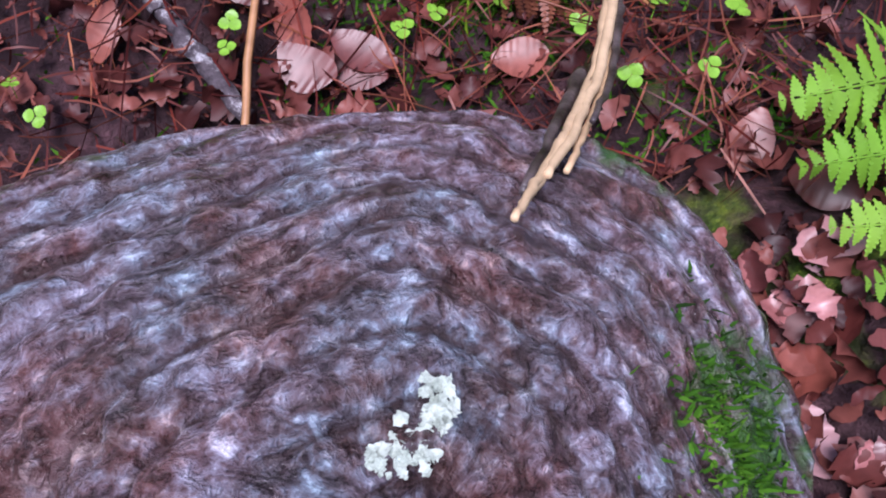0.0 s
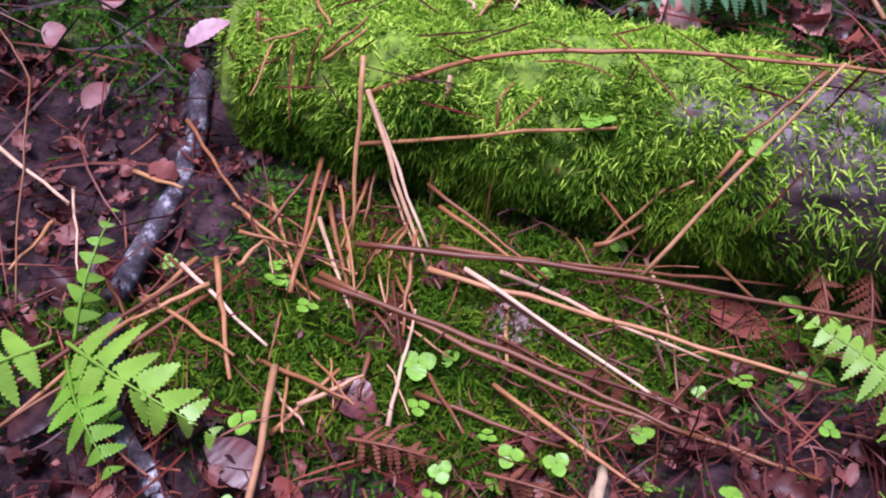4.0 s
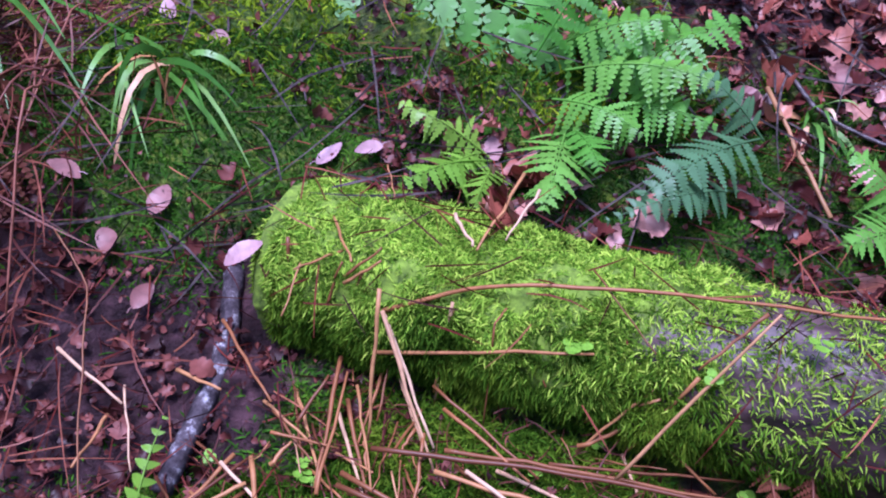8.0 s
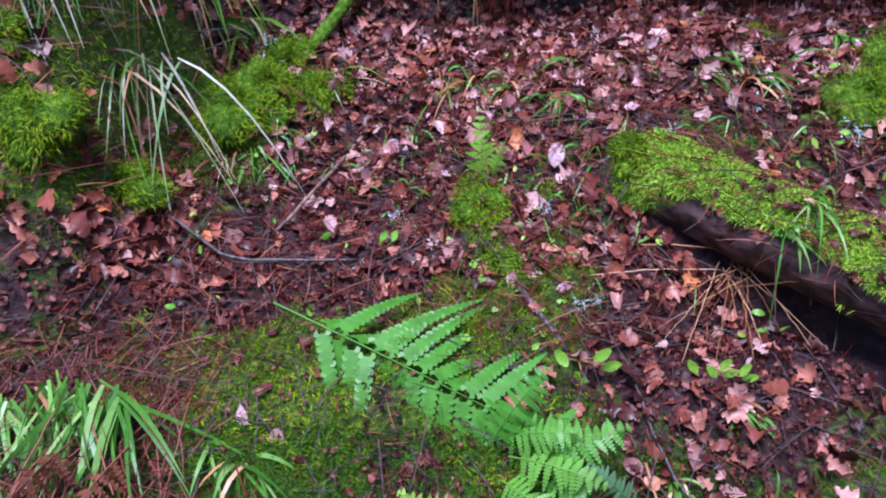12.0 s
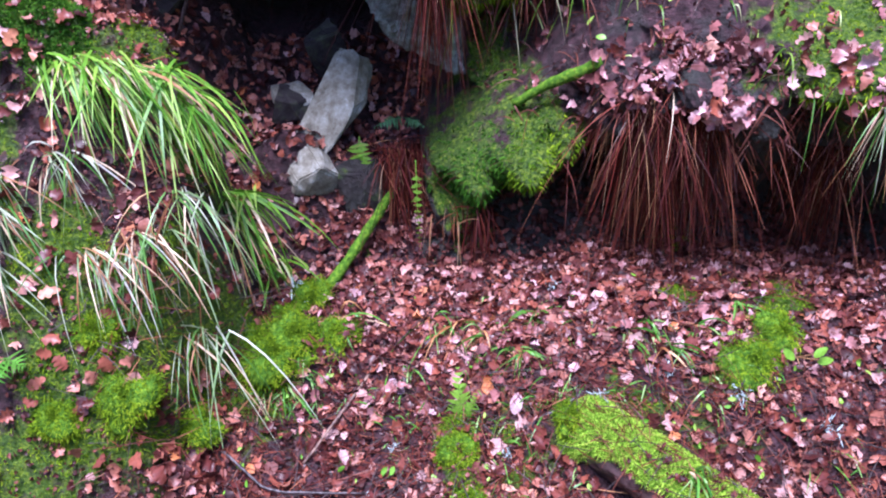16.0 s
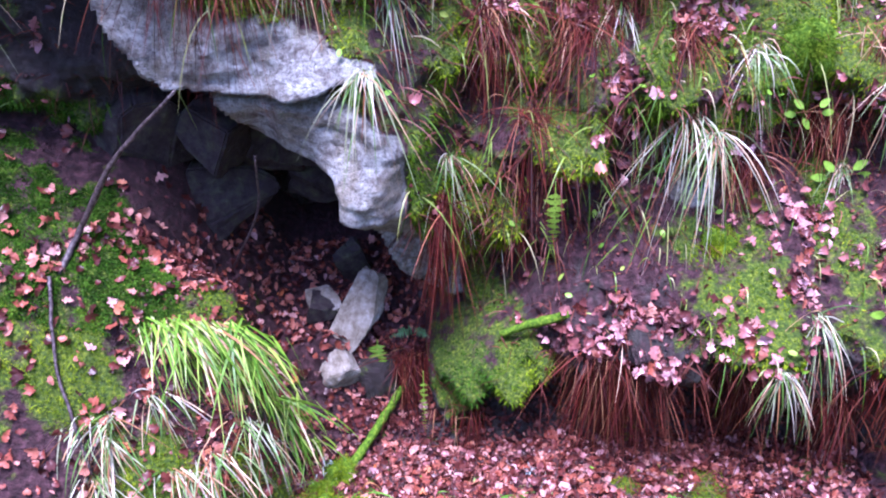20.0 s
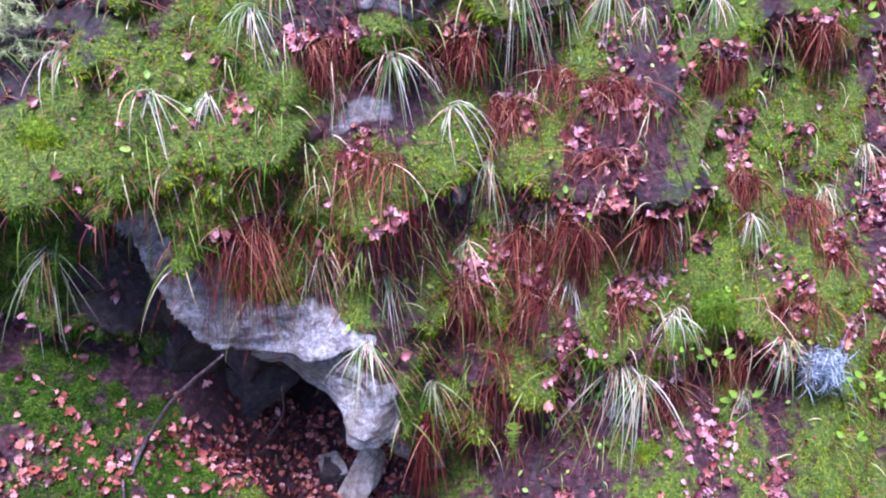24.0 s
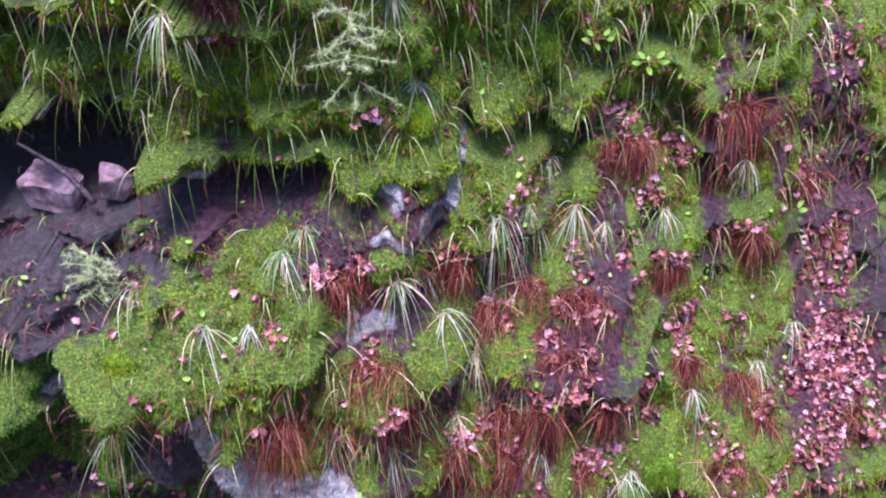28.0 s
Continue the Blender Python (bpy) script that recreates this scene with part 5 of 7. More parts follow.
# ---- dry stalks round the mossy log ----
for r, pts in ((0.0045, ((-0.05, 0.47, 0.085), (0.1, 0.4, 0.08), (0.23, 0.33, 0.07))), (0.0045, ((-0.02, 0.51, 0.085), (0.16, 0.48, 0.085), (0.42, 0.42, 0.075))),
               (0.004, ((0.04, 0.49, 0.075), (0.2, 0.44, 0.06), (0.34, 0.38, 0.06))), (0.004, ((-0.01, 0.61, 0.2), (-0.025, 0.53, 0.07))), (0.0035, ((0.21, 0.48, 0.07), (0.34, 0.53, 0.24))),
               (0.004, ((0.18, 0.52, 0.07), (0.24, 0.53, 0.095), (0.31, 0.48, 0.045))), (0.003, ((0.18, 0.52, 0.06), (0.25, 0.53, 0.15))), (0.0035, ((-0.02, 0.61, 0.11), (0.19, 0.55, 0.17))),
               (0.004, ((-0.01, 0.63, 0.15), (0.09, 0.62, 0.195), (0.22, 0.59, 0.215), (0.5, 0.54, 0.21)))):
    stalk(pts, r * 0.62)
for r, pts in ((0.003, ((0.06, 0.61, 0.18), (0.04, 0.59, 0.05))), (0.002, ((0.1, 0.59, 0.17), (0.09, 0.56, 0.04))), (0.004, ((-0.01, 0.62, 0.16), (0.04, 0.5, 0.06))), (0.004, ((-0.36, 0.64, 0.09), (-0.28, 0.58, 0.07))),
               (0.004, ((-0.28, 0.38, 0.06), (-0.14, 0.53, 0.05))), (0.004, ((-0.14, 0.49, 0.05), (-0.28, 0.35, 0.05))), (0.0035, ((0.05, 0.56, 0.08), (0.13, 0.48, 0.07))), (0.0035, ((0.07, 0.49, 0.075), (0.23, 0.37, 0.04))),
               (0.004, ((-0.05, 0.59, 0.06), (-0.02, 0.46, 0.04))), (0.0045, ((-0.06, 0.64, 0.07), (-0.075, 0.49, 0.05))), (0.003, ((-0.05, 0.66, 0.17), (-0.01, 0.67, 0.2))), (0.004, ((-0.08, 0.37, 0.02), (-0.03, 0.42, 0.035))),
               (0.0035, ((0.03, 0.4, 0.03), (0.14, 0.35, 0.03))), (0.004, ((-0.11, 0.7, 0.19), (-0.11, 0.66, 0.11)))):
    stalk(pts, r * 0.62)
for r, pts in ((0.0035, ((-0.01, 0.63, 0.15), (0.04, 0.52, 0.07))), (0.003, ((0.06, 0.61, 0.17), (0.04, 0.59, 0.07))), (0.0045, ((-0.05, 0.5, 0.06), (0.14, 0.39, 0.045), (0.31, 0.31, 0.05))), (0.003, ((0.04, 0.59, 0.08), (0.14, 0.49, 0.06))),
               (0.0035, ((0.06, 0.5, 0.07), (0.2, 0.39, 0.04))), (0.0035, ((0.1, 0.5, 0.06), (0.26, 0.42, 0.04))), (0.0035, ((0.28, 0.52, 0.17), (0.23, 0.52, 0.06))), (0.0035, ((0.34, 0.55, 0.22), (0.28, 0.525, 0.175))),
               (0.004, ((0.19, 0.55, 0.07), (0.25, 0.52, 0.14))), (0.004, ((0.21, 0.54, 0.08), (0.24, 0.53, 0.085), (0.32, 0.5, 0.05))), (0.003, ((0.15, 0.5, 0.07), (0.34, 0.49, 0.05))), (0.004, ((0.05, 0.51, 0.08), (0.14, 0.5, 0.07), (0.4, 0.45, 0.05))),
               (0.004, ((-0.1, 0.56, 0.06), (-0.07, 0.61, 0.075))), (0.0035, ((-0.07, 0.47, 0.07), (-0.05, 0.61, 0.08))), (0.0045, ((-0.12, 0.51, 0.06), (-0.1, 0.53, 0.07))), (0.003, ((-0.04, 0.6, 0.07), (-0.02, 0.48, 0.06))),
               (0.004, ((0.03, 0.53, 0.08), (0.02, 0.44, 0.05))), (0.003, ((0.01, 0.37, 0.03), (0.03, 0.46, 0.06))), (0.004, ((-0.06, 0.39, 0.03), (-0.01, 0.41, 0.04))), (0.0045, ((-0.16, 0.53, 0.05), (-0.21, 0.45, 0.05), (-0.27, 0.36, 0.05))),
               (0.004, ((-0.14, 0.49, 0.06), (-0.2, 0.46, 0.05))), (0.0045, ((-0.14, 0.52, 0.06), (-0.11, 0.4, 0.05))), (0.003, ((-0.07, 0.65, 0.14), (-0.05, 0.66, 0.19))), (0.003, ((-0.05, 0.65, 0.17), (-0.01, 0.65, 0.2))),
               (0.002, ((-0.39, 0.77, 0.15), (-0.34, 0.71, 0.12), (-0.32, 0.56, 0.07), (-0.3, 0.48, 0.05))), (0.0035, ((0.09, 0.4, 0.04), (0.19, 0.3, 0.05)))):
    stalk(pts, r * 0.62, label="long dry orange-brown stalk fallen over the moss")
fern("curled dead red-brown bracken frond on the moss", (0.2, 0.39, 0.02), (((0.14, 0.42, 0.035), (0.28, 0.34, 0.04), 0.02), ((0.19, 0.35, 0.03), (0.26, 0.42, 0.04), 0.018), ((0.09, 0.45, 0.04), (0.14, 0.41, 0.04), 0.015)), DEAD_FERN, "dead_fern", pairs=12, fold=0.9, cut=9, solid=0.35)
fern("curled dead red-brown bracken frond by the log", (0.36, 0.46, 0.04), (((0.35, 0.5, 0.09), (0.355, 0.42, 0.04), 0.025), ((0.39, 0.48, 0.09), (0.37, 0.4, 0.05), 0.03)), DEAD_FERN, "dead_fern", pairs=12, fold=0.9, cut=9, solid=0.35)
fern("crumpled dead bracken under the straws", (0.0, 0.45, 0.03), (((0.01, 0.5, 0.05), (0.02, 0.42, 0.04), 0.03), ((-0.02, 0.36, 0.03), (0.05, 0.34, 0.03), 0.03), ((0.08, 0.33, 0.03), (0.16, 0.3, 0.03), 0.03)), DEAD_FERN, "dead_fern", pairs=12, fold=0.9, cut=9, solid=0.35)
for k in range(60):
    x, y = rng.normal(-0.02, 0.12), rng.normal(0.51, 0.1)
    a, h = rng.normal(-1.35, 0.55), rng.uniform(0.03, 0.13)
    d = np.array([math.cos(a), math.sin(a), rng.normal(0, 0.2)]) * h / 2
    c = np.array([x, y, float(floor_z(x, y)) + 0.028])
    stalk((c - d, c + d), rng.uniform(0.0009, 0.0026), label="short broken dry straw on the moss")
for k in range(26):
    a, h = rng.normal(-1.65, 0.95), rng.uniform(0.12, 0.36)
    c = np.array([0.78 + 0.02 * rng.normal(), 1.5 + 0.02 * rng.normal(), 0.0])
    c[2] = float(ground_z(c[0], c[1])) + 0.03
    e = c + np.array([math.cos(a) * h, math.sin(a) * h * 0.8, 0])
    e[2] = float(floor_z(e[0], e[1])) + 0.02
    stalk((c, (c + e) / 2 + np.array([0, 0, 0.012]), e), rng.uniform(0.0009, 0.0019), label="dry straw-coloured blade fallen from a dead tuft")

# ---- sticks and twigs ----
def stick(label, pts, r, r1, mat=None, name="stick"):
    return stalk(pts, r, name, label, mat or TWIG, r1, "stick", "fallen sticks", 0.0015)


stick("dark wet stick with pale blotches in the litter", ((-0.22, 0.47, 0.04), (-0.2, 0.38, 0.03), (-0.13, 0.29, 0.025), (-0.09, 0.24, 0.02)), 0.009, 0.007, TWIG_PIED)
stick("dark rotting branch on the moss", ((-0.2, 0.78, 0.07), (-0.19, 0.67, 0.05), (-0.23, 0.5, 0.03)), 0.013, 0.011, TWIG_PIED)
stick("thin brown stem over the litter", ((-0.08, 0.42, 0.04), (-0.09, 0.2, 0.03)), 0.003, 0.003, STRAW)
stick("long bare brown stick lying on the leaves", ((0.005, 2.42, 0.31), (-0.13, 2.05, 0.27), (-0.33, 1.72, 0.22)), 0.007, 0.005, TWIG_BROWN)
stick("bent dark twig lying on the leaves", ((-0.61, 1.76, 0.24), (-0.43, 1.61, 0.215), (-0.11, 1.6, 0.22)), 0.006, 0.004)
stick("dark broken stick in the moss", ((0.27, 1.5, 0.23), (0.37, 1.3, 0.21)), 0.01, 0.006)
stick("dark stick by the mossy log", ((0.42, 1.78, 0.32), (0.62, 1.86, 0.4)), 0.01, 0.006)
stick("thin dark branched twig over the ferns", ((0.5, 1.25, 0.2), (0.55, 1.0, 0.15), (0.7, 0.8, 0.15)), 0.004, 0.003)
stick("pale thin twig standing in dead stems", ((0.5, 1.04, 0.16), (0.53, 0.83, 0.1)), 0.003, 0.003, STRAW)
stick("mossy green stick leaning against the ledge", ((-0.04, 2.8, 0.58), (-0.15, 2.66, 0.47), (-0.31, 2.46, 0.33)), 0.018, 0.026, MOSS_CRUST)
stick("mossy piece of branch on the ledge", ((0.42, 2.74, 1.0), (0.55, 2.71, 1.1), (0.72, 2.68, 1.2)), 0.018, 0.024, MOSS_CRUST)
stick("long thin mossy stick leaning on the rock", ((-0.9, 2.88, 2.24), (-1.2, 2.82, 1.95), (-1.42, 2.78, 1.6), (-1.48, 2.62, 1.5)), 0.008, 0.018, TWIG)
stick("dark thin stick lying down the bank", ((-1.5, 2.58, 1.53), (-1.46, 2.3, 1.27), (-1.3, 2.0, 0.95)), 0.009, 0.007)
stick("thin root hanging in front of the cave", ((-0.66, 2.98, 1.86), (-0.7, 3.05, 1.5), (-0.9, 3.12, 1.08)), 0.005, 0.007)
stick("bare grey root hanging in the rock slot", ((-2.2, 4.0, 4.3), (-1.98, 3.98, 4.12), (-1.83, 3.92, 3.93)), 0.012, 0.02)
stick("dark curved stick caught on the cliff", ((0.5, float(face_at(0.5, 3.43)) - 0.06, 3.43), (0.68, float(face_at(0.68, 3.42)) - 0.07, 3.42), (0.76, float(face_at(0.76, 3.52)) - 0.05, 3.52)), 0.012, 0.01)

# ---- stones at the cave mouth ----
stone("leaning_slab", "leaning flat grey-green stone slab at the cave mouth", (-0.29, 3.06, 0.79), (0.24, 0.095, 0.045), (0, 0, 0), SLAB_STONE, 4, (0.2, 1.0, 0.42), 4, ((0.42, 0.55, 0.62), (-0.35, -0.75, 0.55)))
stone("stone", "grey stone under the leaning slab", (-0.375, 2.87, 0.62), (0.1, 0.09, 0.09), (10, 10, 30), SLAB_STONE, 9, (0.3, 1.0, 0.42))
stone("stone", "flat grey stone beside the leaning slab", (-0.49, 3.2, 0.76), (0.08, 0.09, 0.05), (15, 5, 20), SLAB_STONE, 12)
stone("stone", "pinkish grey block of stone in the rock slot", (-1.74, 4.08, 3.95), (0.09, 0.08, 0.11), (10, 8, 15), PINK_STONE, 41)
stone("stone", "wide pinkish stone block in the rock slot", (-2.14, 4.1, 3.89), (0.17, 0.11, 0.1), (0, 6, -10), PINK_STONE, 43)
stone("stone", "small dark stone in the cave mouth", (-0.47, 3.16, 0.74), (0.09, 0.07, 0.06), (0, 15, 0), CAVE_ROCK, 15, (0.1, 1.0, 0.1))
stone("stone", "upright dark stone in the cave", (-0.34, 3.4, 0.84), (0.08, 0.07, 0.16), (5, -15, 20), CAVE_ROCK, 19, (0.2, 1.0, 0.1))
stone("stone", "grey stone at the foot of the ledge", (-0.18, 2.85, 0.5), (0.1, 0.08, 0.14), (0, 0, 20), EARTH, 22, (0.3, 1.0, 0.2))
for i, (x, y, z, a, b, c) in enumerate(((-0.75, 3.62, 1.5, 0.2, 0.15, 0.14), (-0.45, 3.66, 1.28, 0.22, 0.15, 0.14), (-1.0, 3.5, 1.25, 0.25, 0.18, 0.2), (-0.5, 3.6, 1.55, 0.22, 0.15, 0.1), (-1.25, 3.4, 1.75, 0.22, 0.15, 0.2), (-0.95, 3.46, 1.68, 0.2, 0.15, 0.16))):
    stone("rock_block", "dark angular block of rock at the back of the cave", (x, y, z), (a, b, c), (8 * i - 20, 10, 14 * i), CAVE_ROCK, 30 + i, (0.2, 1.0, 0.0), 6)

# ---- small spruces and leafy herbs on the cliff ----
def spruce(at, size, limbs=14):
    root = thing("spruce_seedling", "small pale green spruce seedling growing from the cliff", "conifer", at)
    part("stem", tri_mesh("stem", [tube([(0, 0, 0), (0.02, -0.1 * size, 0.1 * size), (0.02, -0.16 * size, size)], 0.006, 0.002)], TWIG), root)
    for k in range(limbs):
        u = k / limbs
        c = np.array([0.02, -0.16 * size * min(1, u * 2), u * size])
        a = k * 2.4
        r = size * (0.6 - 0.36 * u)
        e = c + np.array([math.cos(a) * r, math.sin(a) * r * 0.6 - 0.1 * r, -0.12 * r + rng.normal(0, 0.05)])
        v = np.linspace(0.1, 1, 90)[:, None]
        p0 = c + (e - c) * v
        d = unit(e - c) * 0.6 + rng.normal(size=(90, 3)) * 0.6
        part("branch", tri_mesh("branch", [tube([c, e], 0.003, 0.001, 5), blades(p0, d, 0.04, 0.0045, 0.1, 1)], NEEDLE), root)
    return root


NEEDLE = leafy_material("spruce_needle", ((0.0, (0.28, 0.4, 0.13)), (1.0, (0.58, 0.66, 0.32))), 0.5, 0.2)
spruce((-0.33, float(face_at(-0.33, 4.5)) - 0.02, 4.45), 0.6, 26)
spruce((-1.78, 3.6, 3.5), 0.42, 24)


def herb(at, size, n=5, mat=None):
    root = thing("leafy_seedling", "leafy seedling with pale yellow-green oval leaves", "plant", at, "leafy seedlings")
    for k in range(n):
        a = k * 2.399
        e = np.array([math.cos(a) * size, -0.5 * size - 0.1 * size * math.sin(a), math.sin(a) * size * 0.8 + 0.3 * size])
        part("stem", tri_mesh("stem", [tube([(0, 0, 0), e * 0.6 + np.array([0, -0.01, 0.01]), e], 0.002, 0.0015, 5)], STRAW), root)
        part("leaf", tri_mesh("leaf", [leaves((e * 1.3)[None], np.array([[0.1 * rng.normal(), -0.8, 0.55]]), size * 0.95, 0.5, 0.12, 0.0, (e + 0.01)[None])], mat or HERB), root)
    return root


for x, z, s in ((1.76, 1.92, 0.065), (1.86, 1.78, 0.065), (1.2, 1.68, 0.06), (2.08, 1.38, 0.08), (1.97, 1.62, 0.08), (2.6, 1.84, 0.065), (2.84, 1.6, 0.065), (2.5, 1.6, 0.065), (2.75, 3.1, 0.08), (1.5, 4.35, 0.07), (1.15, 4.5, 0.06)):
    herb((x, float(face_at(x, z)) - 0.03, z), s)
for x, y, s in ((0.39, 1.27, 0.05), (0.66, 1.25, 0.04), (0.70, 1.24, 0.04), (1.35, 1.95, 0.06)):
    herb((x, y, float(floor_z(x, y)) + 0.02), s, 4)


def clover():
    root = thing("wood_sorrel", "three-leaved bright green wood sorrel in the moss", "clover", (0.03, 0.42, 0.02), "wood sorrel")
    part("stem", tri_mesh("stem", [tube([(0, 0, -0.015), (0.002, -0.002, 0.015)], 0.0008, 0.0006, 5)], HERB), root)
    for k in range(3):
        a = k * 2.094 + 0.4
        d = np.array([math.cos(a), math.sin(a), 0.0])
        part("leaflet", tri_mesh("leaflet", [leaves((d * 0.0085 + np.array([0.002, -0.002, 0.016]))[None], np.array([[0, -0.2, 1.0]]), 0.0155, 1.05, 0.1, 0.0, d[None])], HERB), root)
    return root


sorrel = clover()
sorrel.location.z = float(floor_z(0.03, 0.42)) + 0.02
spots = [(-0.09, 0.5), (-0.06, 0.46), (0.06, 0.43), (0.04, 0.31), (0.08, 0.32), (0.13, 0.33), (0.14, 0.3), (0.19, 0.3), (0.24, 0.29), (0.25, 0.4), (0.28, 0.39), (-0.1, 0.28), (0.2, 0.54), (0.17, 0.56), (0.1, 0.34),
         (0.34, 0.48), (0.17, 0.25), (-0.23, 0.24), (-0.25, 0.26), (0.22, 0.25), (0.02, 0.3)]
spots += [(rng.uniform(-0.3, 0.5), rng.uniform(0.3, 0.6)) for k in range(18)] + [(rng.uniform(0.1, 0.45), rng.uniform(1.3, 1.7)) for k in range(22)]
for x, y in spots:
    k = rng.uniform(0.4, 0.8)
    copy_thing(sorrel, Matrix.Translation((x, y, float(floor_z(x, y)) + 0.02)) @ pose(0, 0, 0, rng.normal() * 14, rng.normal() * 14, rng.uniform(0, 360)) @ Matrix.Diagonal((k, k, k, 1)))

# ---- lichen ----
def lichen(at, size, n=60, label="pale blue-grey tuft of lichen", mat=None, thin=0.12):
    p0 = rng.normal(size=(n, 3)) * size * 0.3
    ob = new("lichen_tuft", tri_mesh("lichen_tuft", [blades(p0, rng.normal(size=(n, 3)) + np.array([0, -0.4, 0.3]), size * rng.uniform(0.3, 0.8, n), size * thin, 0.2, 3, 0.3)], mat or LICHEN))
    ob.location = at
    return tagged(ob, label, "lichen", "lichen tufts")


lichen((2.33, float(face_at(2.33, 1.97)) - 0.08, 1.97), 0.17, 420, "bushy blue-grey lichen tuft on a twig on the cliff", LICHEN_BLUE, 0.035)
for x, y, s in ((-0.03, 1.79, 0.035), (0.41, 1.42, 0.03), (0.45, 1.43, 0.02), (-0.43, 2.45, 0.07), (1.13, 1.83, 0.05), (0.57, 2.39, 0.04), (0.9, 1.91, 0.04), (0.66, 1.82, 0.05), (1.4, 1.7, 0.06), (-0.36, 2.42, 0.05), (0.36, 1.7, 0.025), (-0.11, 1.6, 0.02), (0.2, 1.75, 0.02)):
    lichen((x, y, float(floor_z(x, y)) + 0.01), s, 40)

def lichen_patch(points, size):
    """Ragged flakes of crust strewn along a bent line on the stump."""
    c = np.array(points)
    u = rng.uniform(0, len(c) - 1, 90)
    x = np.interp(u, np.arange(len(c)), c[:, 0]) + rng.normal(0, size, 90)
    y = np.interp(u, np.arange(len(c)), c[:, 1]) + rng.normal(0, size, 90)
    e = 0.002
    nn = np.stack([-(stump_z(x + e, y) - stump_z(x - e, y)) / (2 * e), -(stump_z(x, y + e) - stump_z(x, y - e)) / (2 * e), np.ones(90)], 1)
    p = np.stack([x, y, stump_z(x, y) + 0.0075], 1)
    ob = new("lichen_patch", tri_mesh("lichen_patch", [leaves(p, nn + rng.normal(size=p.shape) * 0.25, rng.uniform(0.002, 0.0055, 90), 0.9, 0.3, 0.3, None, 1.0)], LICHEN_CRUST))
    return tagged(ob, "pale mint-green crust of lichen on the stump", "lichen", kind="stuff")


LICHEN_CRUST = crust_material("lichen_crust", ((0.3, (0.25, 0.3, 0.24)), (0.5, (0.6, 0.68, 0.58)), (0.7, (0.78, 0.84, 0.76))), 260, 0.002)
lichen_patch(((0.02, 0.002), (0.03, 0.006), (0.036, 0.014), (0.037, 0.021)), 0.0022)
x, y = 0.122 + rng.normal(0, 0.011, 700), 0.008 + rng.normal(0, 0.016, 700)
p = np.stack([x, y, stump_z(x, y) + 0.005], 1)
tagged(new("moss", tri_mesh("moss", [blades(p, np.array([0.5, 0, 0.8]) + rng.normal(size=p.shape) * 0.5, rng.uniform(0.0025, 0.006, 700), 0.0012, 0.2, 2, 0.2)], MOSS_DARK)), "dark green moss growing on the stump", "moss", kind="stuff")

# ---- moss cushions: on the floor, then on the cliff ----
for x, y, k in ((-0.46, 2.1, 0.11), (-0.53, 2.2, 0.08), (-0.39, 2.18, 0.09), (-0.25, 2.2, 0.065), (-0.36, 2.42, 0.08), (-0.45, 2.33, 0.06), (0.2, 1.72, 0.06), (0.19, 1.82, 0.05), (0.23, 1.58, 0.06), (0.3, 1.5, 0.05), (1.2, 1.95, 0.1),
                (1.32, 2.05, 0.08), (0.56, 1.74, 0.05), (-0.85, 1.75, 0.09), (-0.72, 1.82, 0.08), (-0.95, 1.9, 0.08), (-1.05, 1.68, 0.07), (-0.12, 1.2, 0.05), (-0.02, 1.25, 0.05), (0.15, 1.36, 0.045)):
    moss_cushion((x, y, float(floor_z(x, y)) - 0.01), k, (0, -0.35, 1), MOSS)
for x, z, k in ((1.35, 4.13, 0.11), (1.22, 3.74, 0.09), (-0.06, 4.7, 0.13), (0.25, 4.72, 0.12), (0.76, 4.5, 0.12), (-0.88, 4.55, 0.1), (-1.6, 3.36, 0.09), (1.96, 4.25, 0.12), (2.5, 4.15, 0.12), 
                (0.05, 4.3, 0.09), (1.6, 3.5, 0.1), (1.75, 2.45, 0.14), (1.72, 2.2, 0.12), (1.7, 2.0, 0.1), (1.38, 1.42, 0.09), (2.45, 3.2, 0.12), (2.4, 3.5, 0.1)):
    moss_cushion((x, float(face_at(x, z)) + 0.01, z), k, (0, -1, 0.45), MOSS if k < 0.105 else MOSS_MID, flat=0.4)

# ---- leaves that can be told apart ----
def fallen_leaf(p, nrm, size, mat, label, curl=0.2, lobes=0.0):
    root = thing("fallen_leaf", label, "leaf", p, "fallen leaves")
    a = rng.uniform(0, 6.28)
    d = np.array([math.cos(a), math.sin(a), 0.0])
    part("leaf_blade", tri_mesh("leaf_blade", [leaves(np.zeros((1, 3)), np.array([nrm], float), size, 0.6, curl, lobes, d[None], 0.6, 19)], mat), root)
    part("leaf_stalk", tri_mesh("leaf_stalk", [tube([-d * size * 0.48, -d * size * 0.62 + np.array([0, 0, 0.002]), -d * size * 0.75], 0.0008, 0.0006, 5)], mat), root)
    return root


for x, y, s in ((0.10, 0.46, 0.075), (0.3, 0.48, 0.07), (-0.06, 0.31, 0.06), (-0.02, 0.4, 0.05), (-0.01, 0.29, 0.06), (-0.1, 0.34, 0.06), (0.1, 0.28, 0.045), (0.0, 0.46, 0.05), (-0.19, 0.3, 0.05), (-0.26, 0.38, 0.05),
                (-0.05, 0.275, 0.05), (-0.01, 0.27, 0.04), (0.27, 0.16, 0.05), (0.24, 0.2, 0.05)):
    fallen_leaf((x, y, float(floor_z(x, y)) + 0.022), (rng.normal() * 0.25, -0.25, 1), s * 0.95, LEAF_WET, "wet dark red-brown beech leaf in the litter", 0.16)
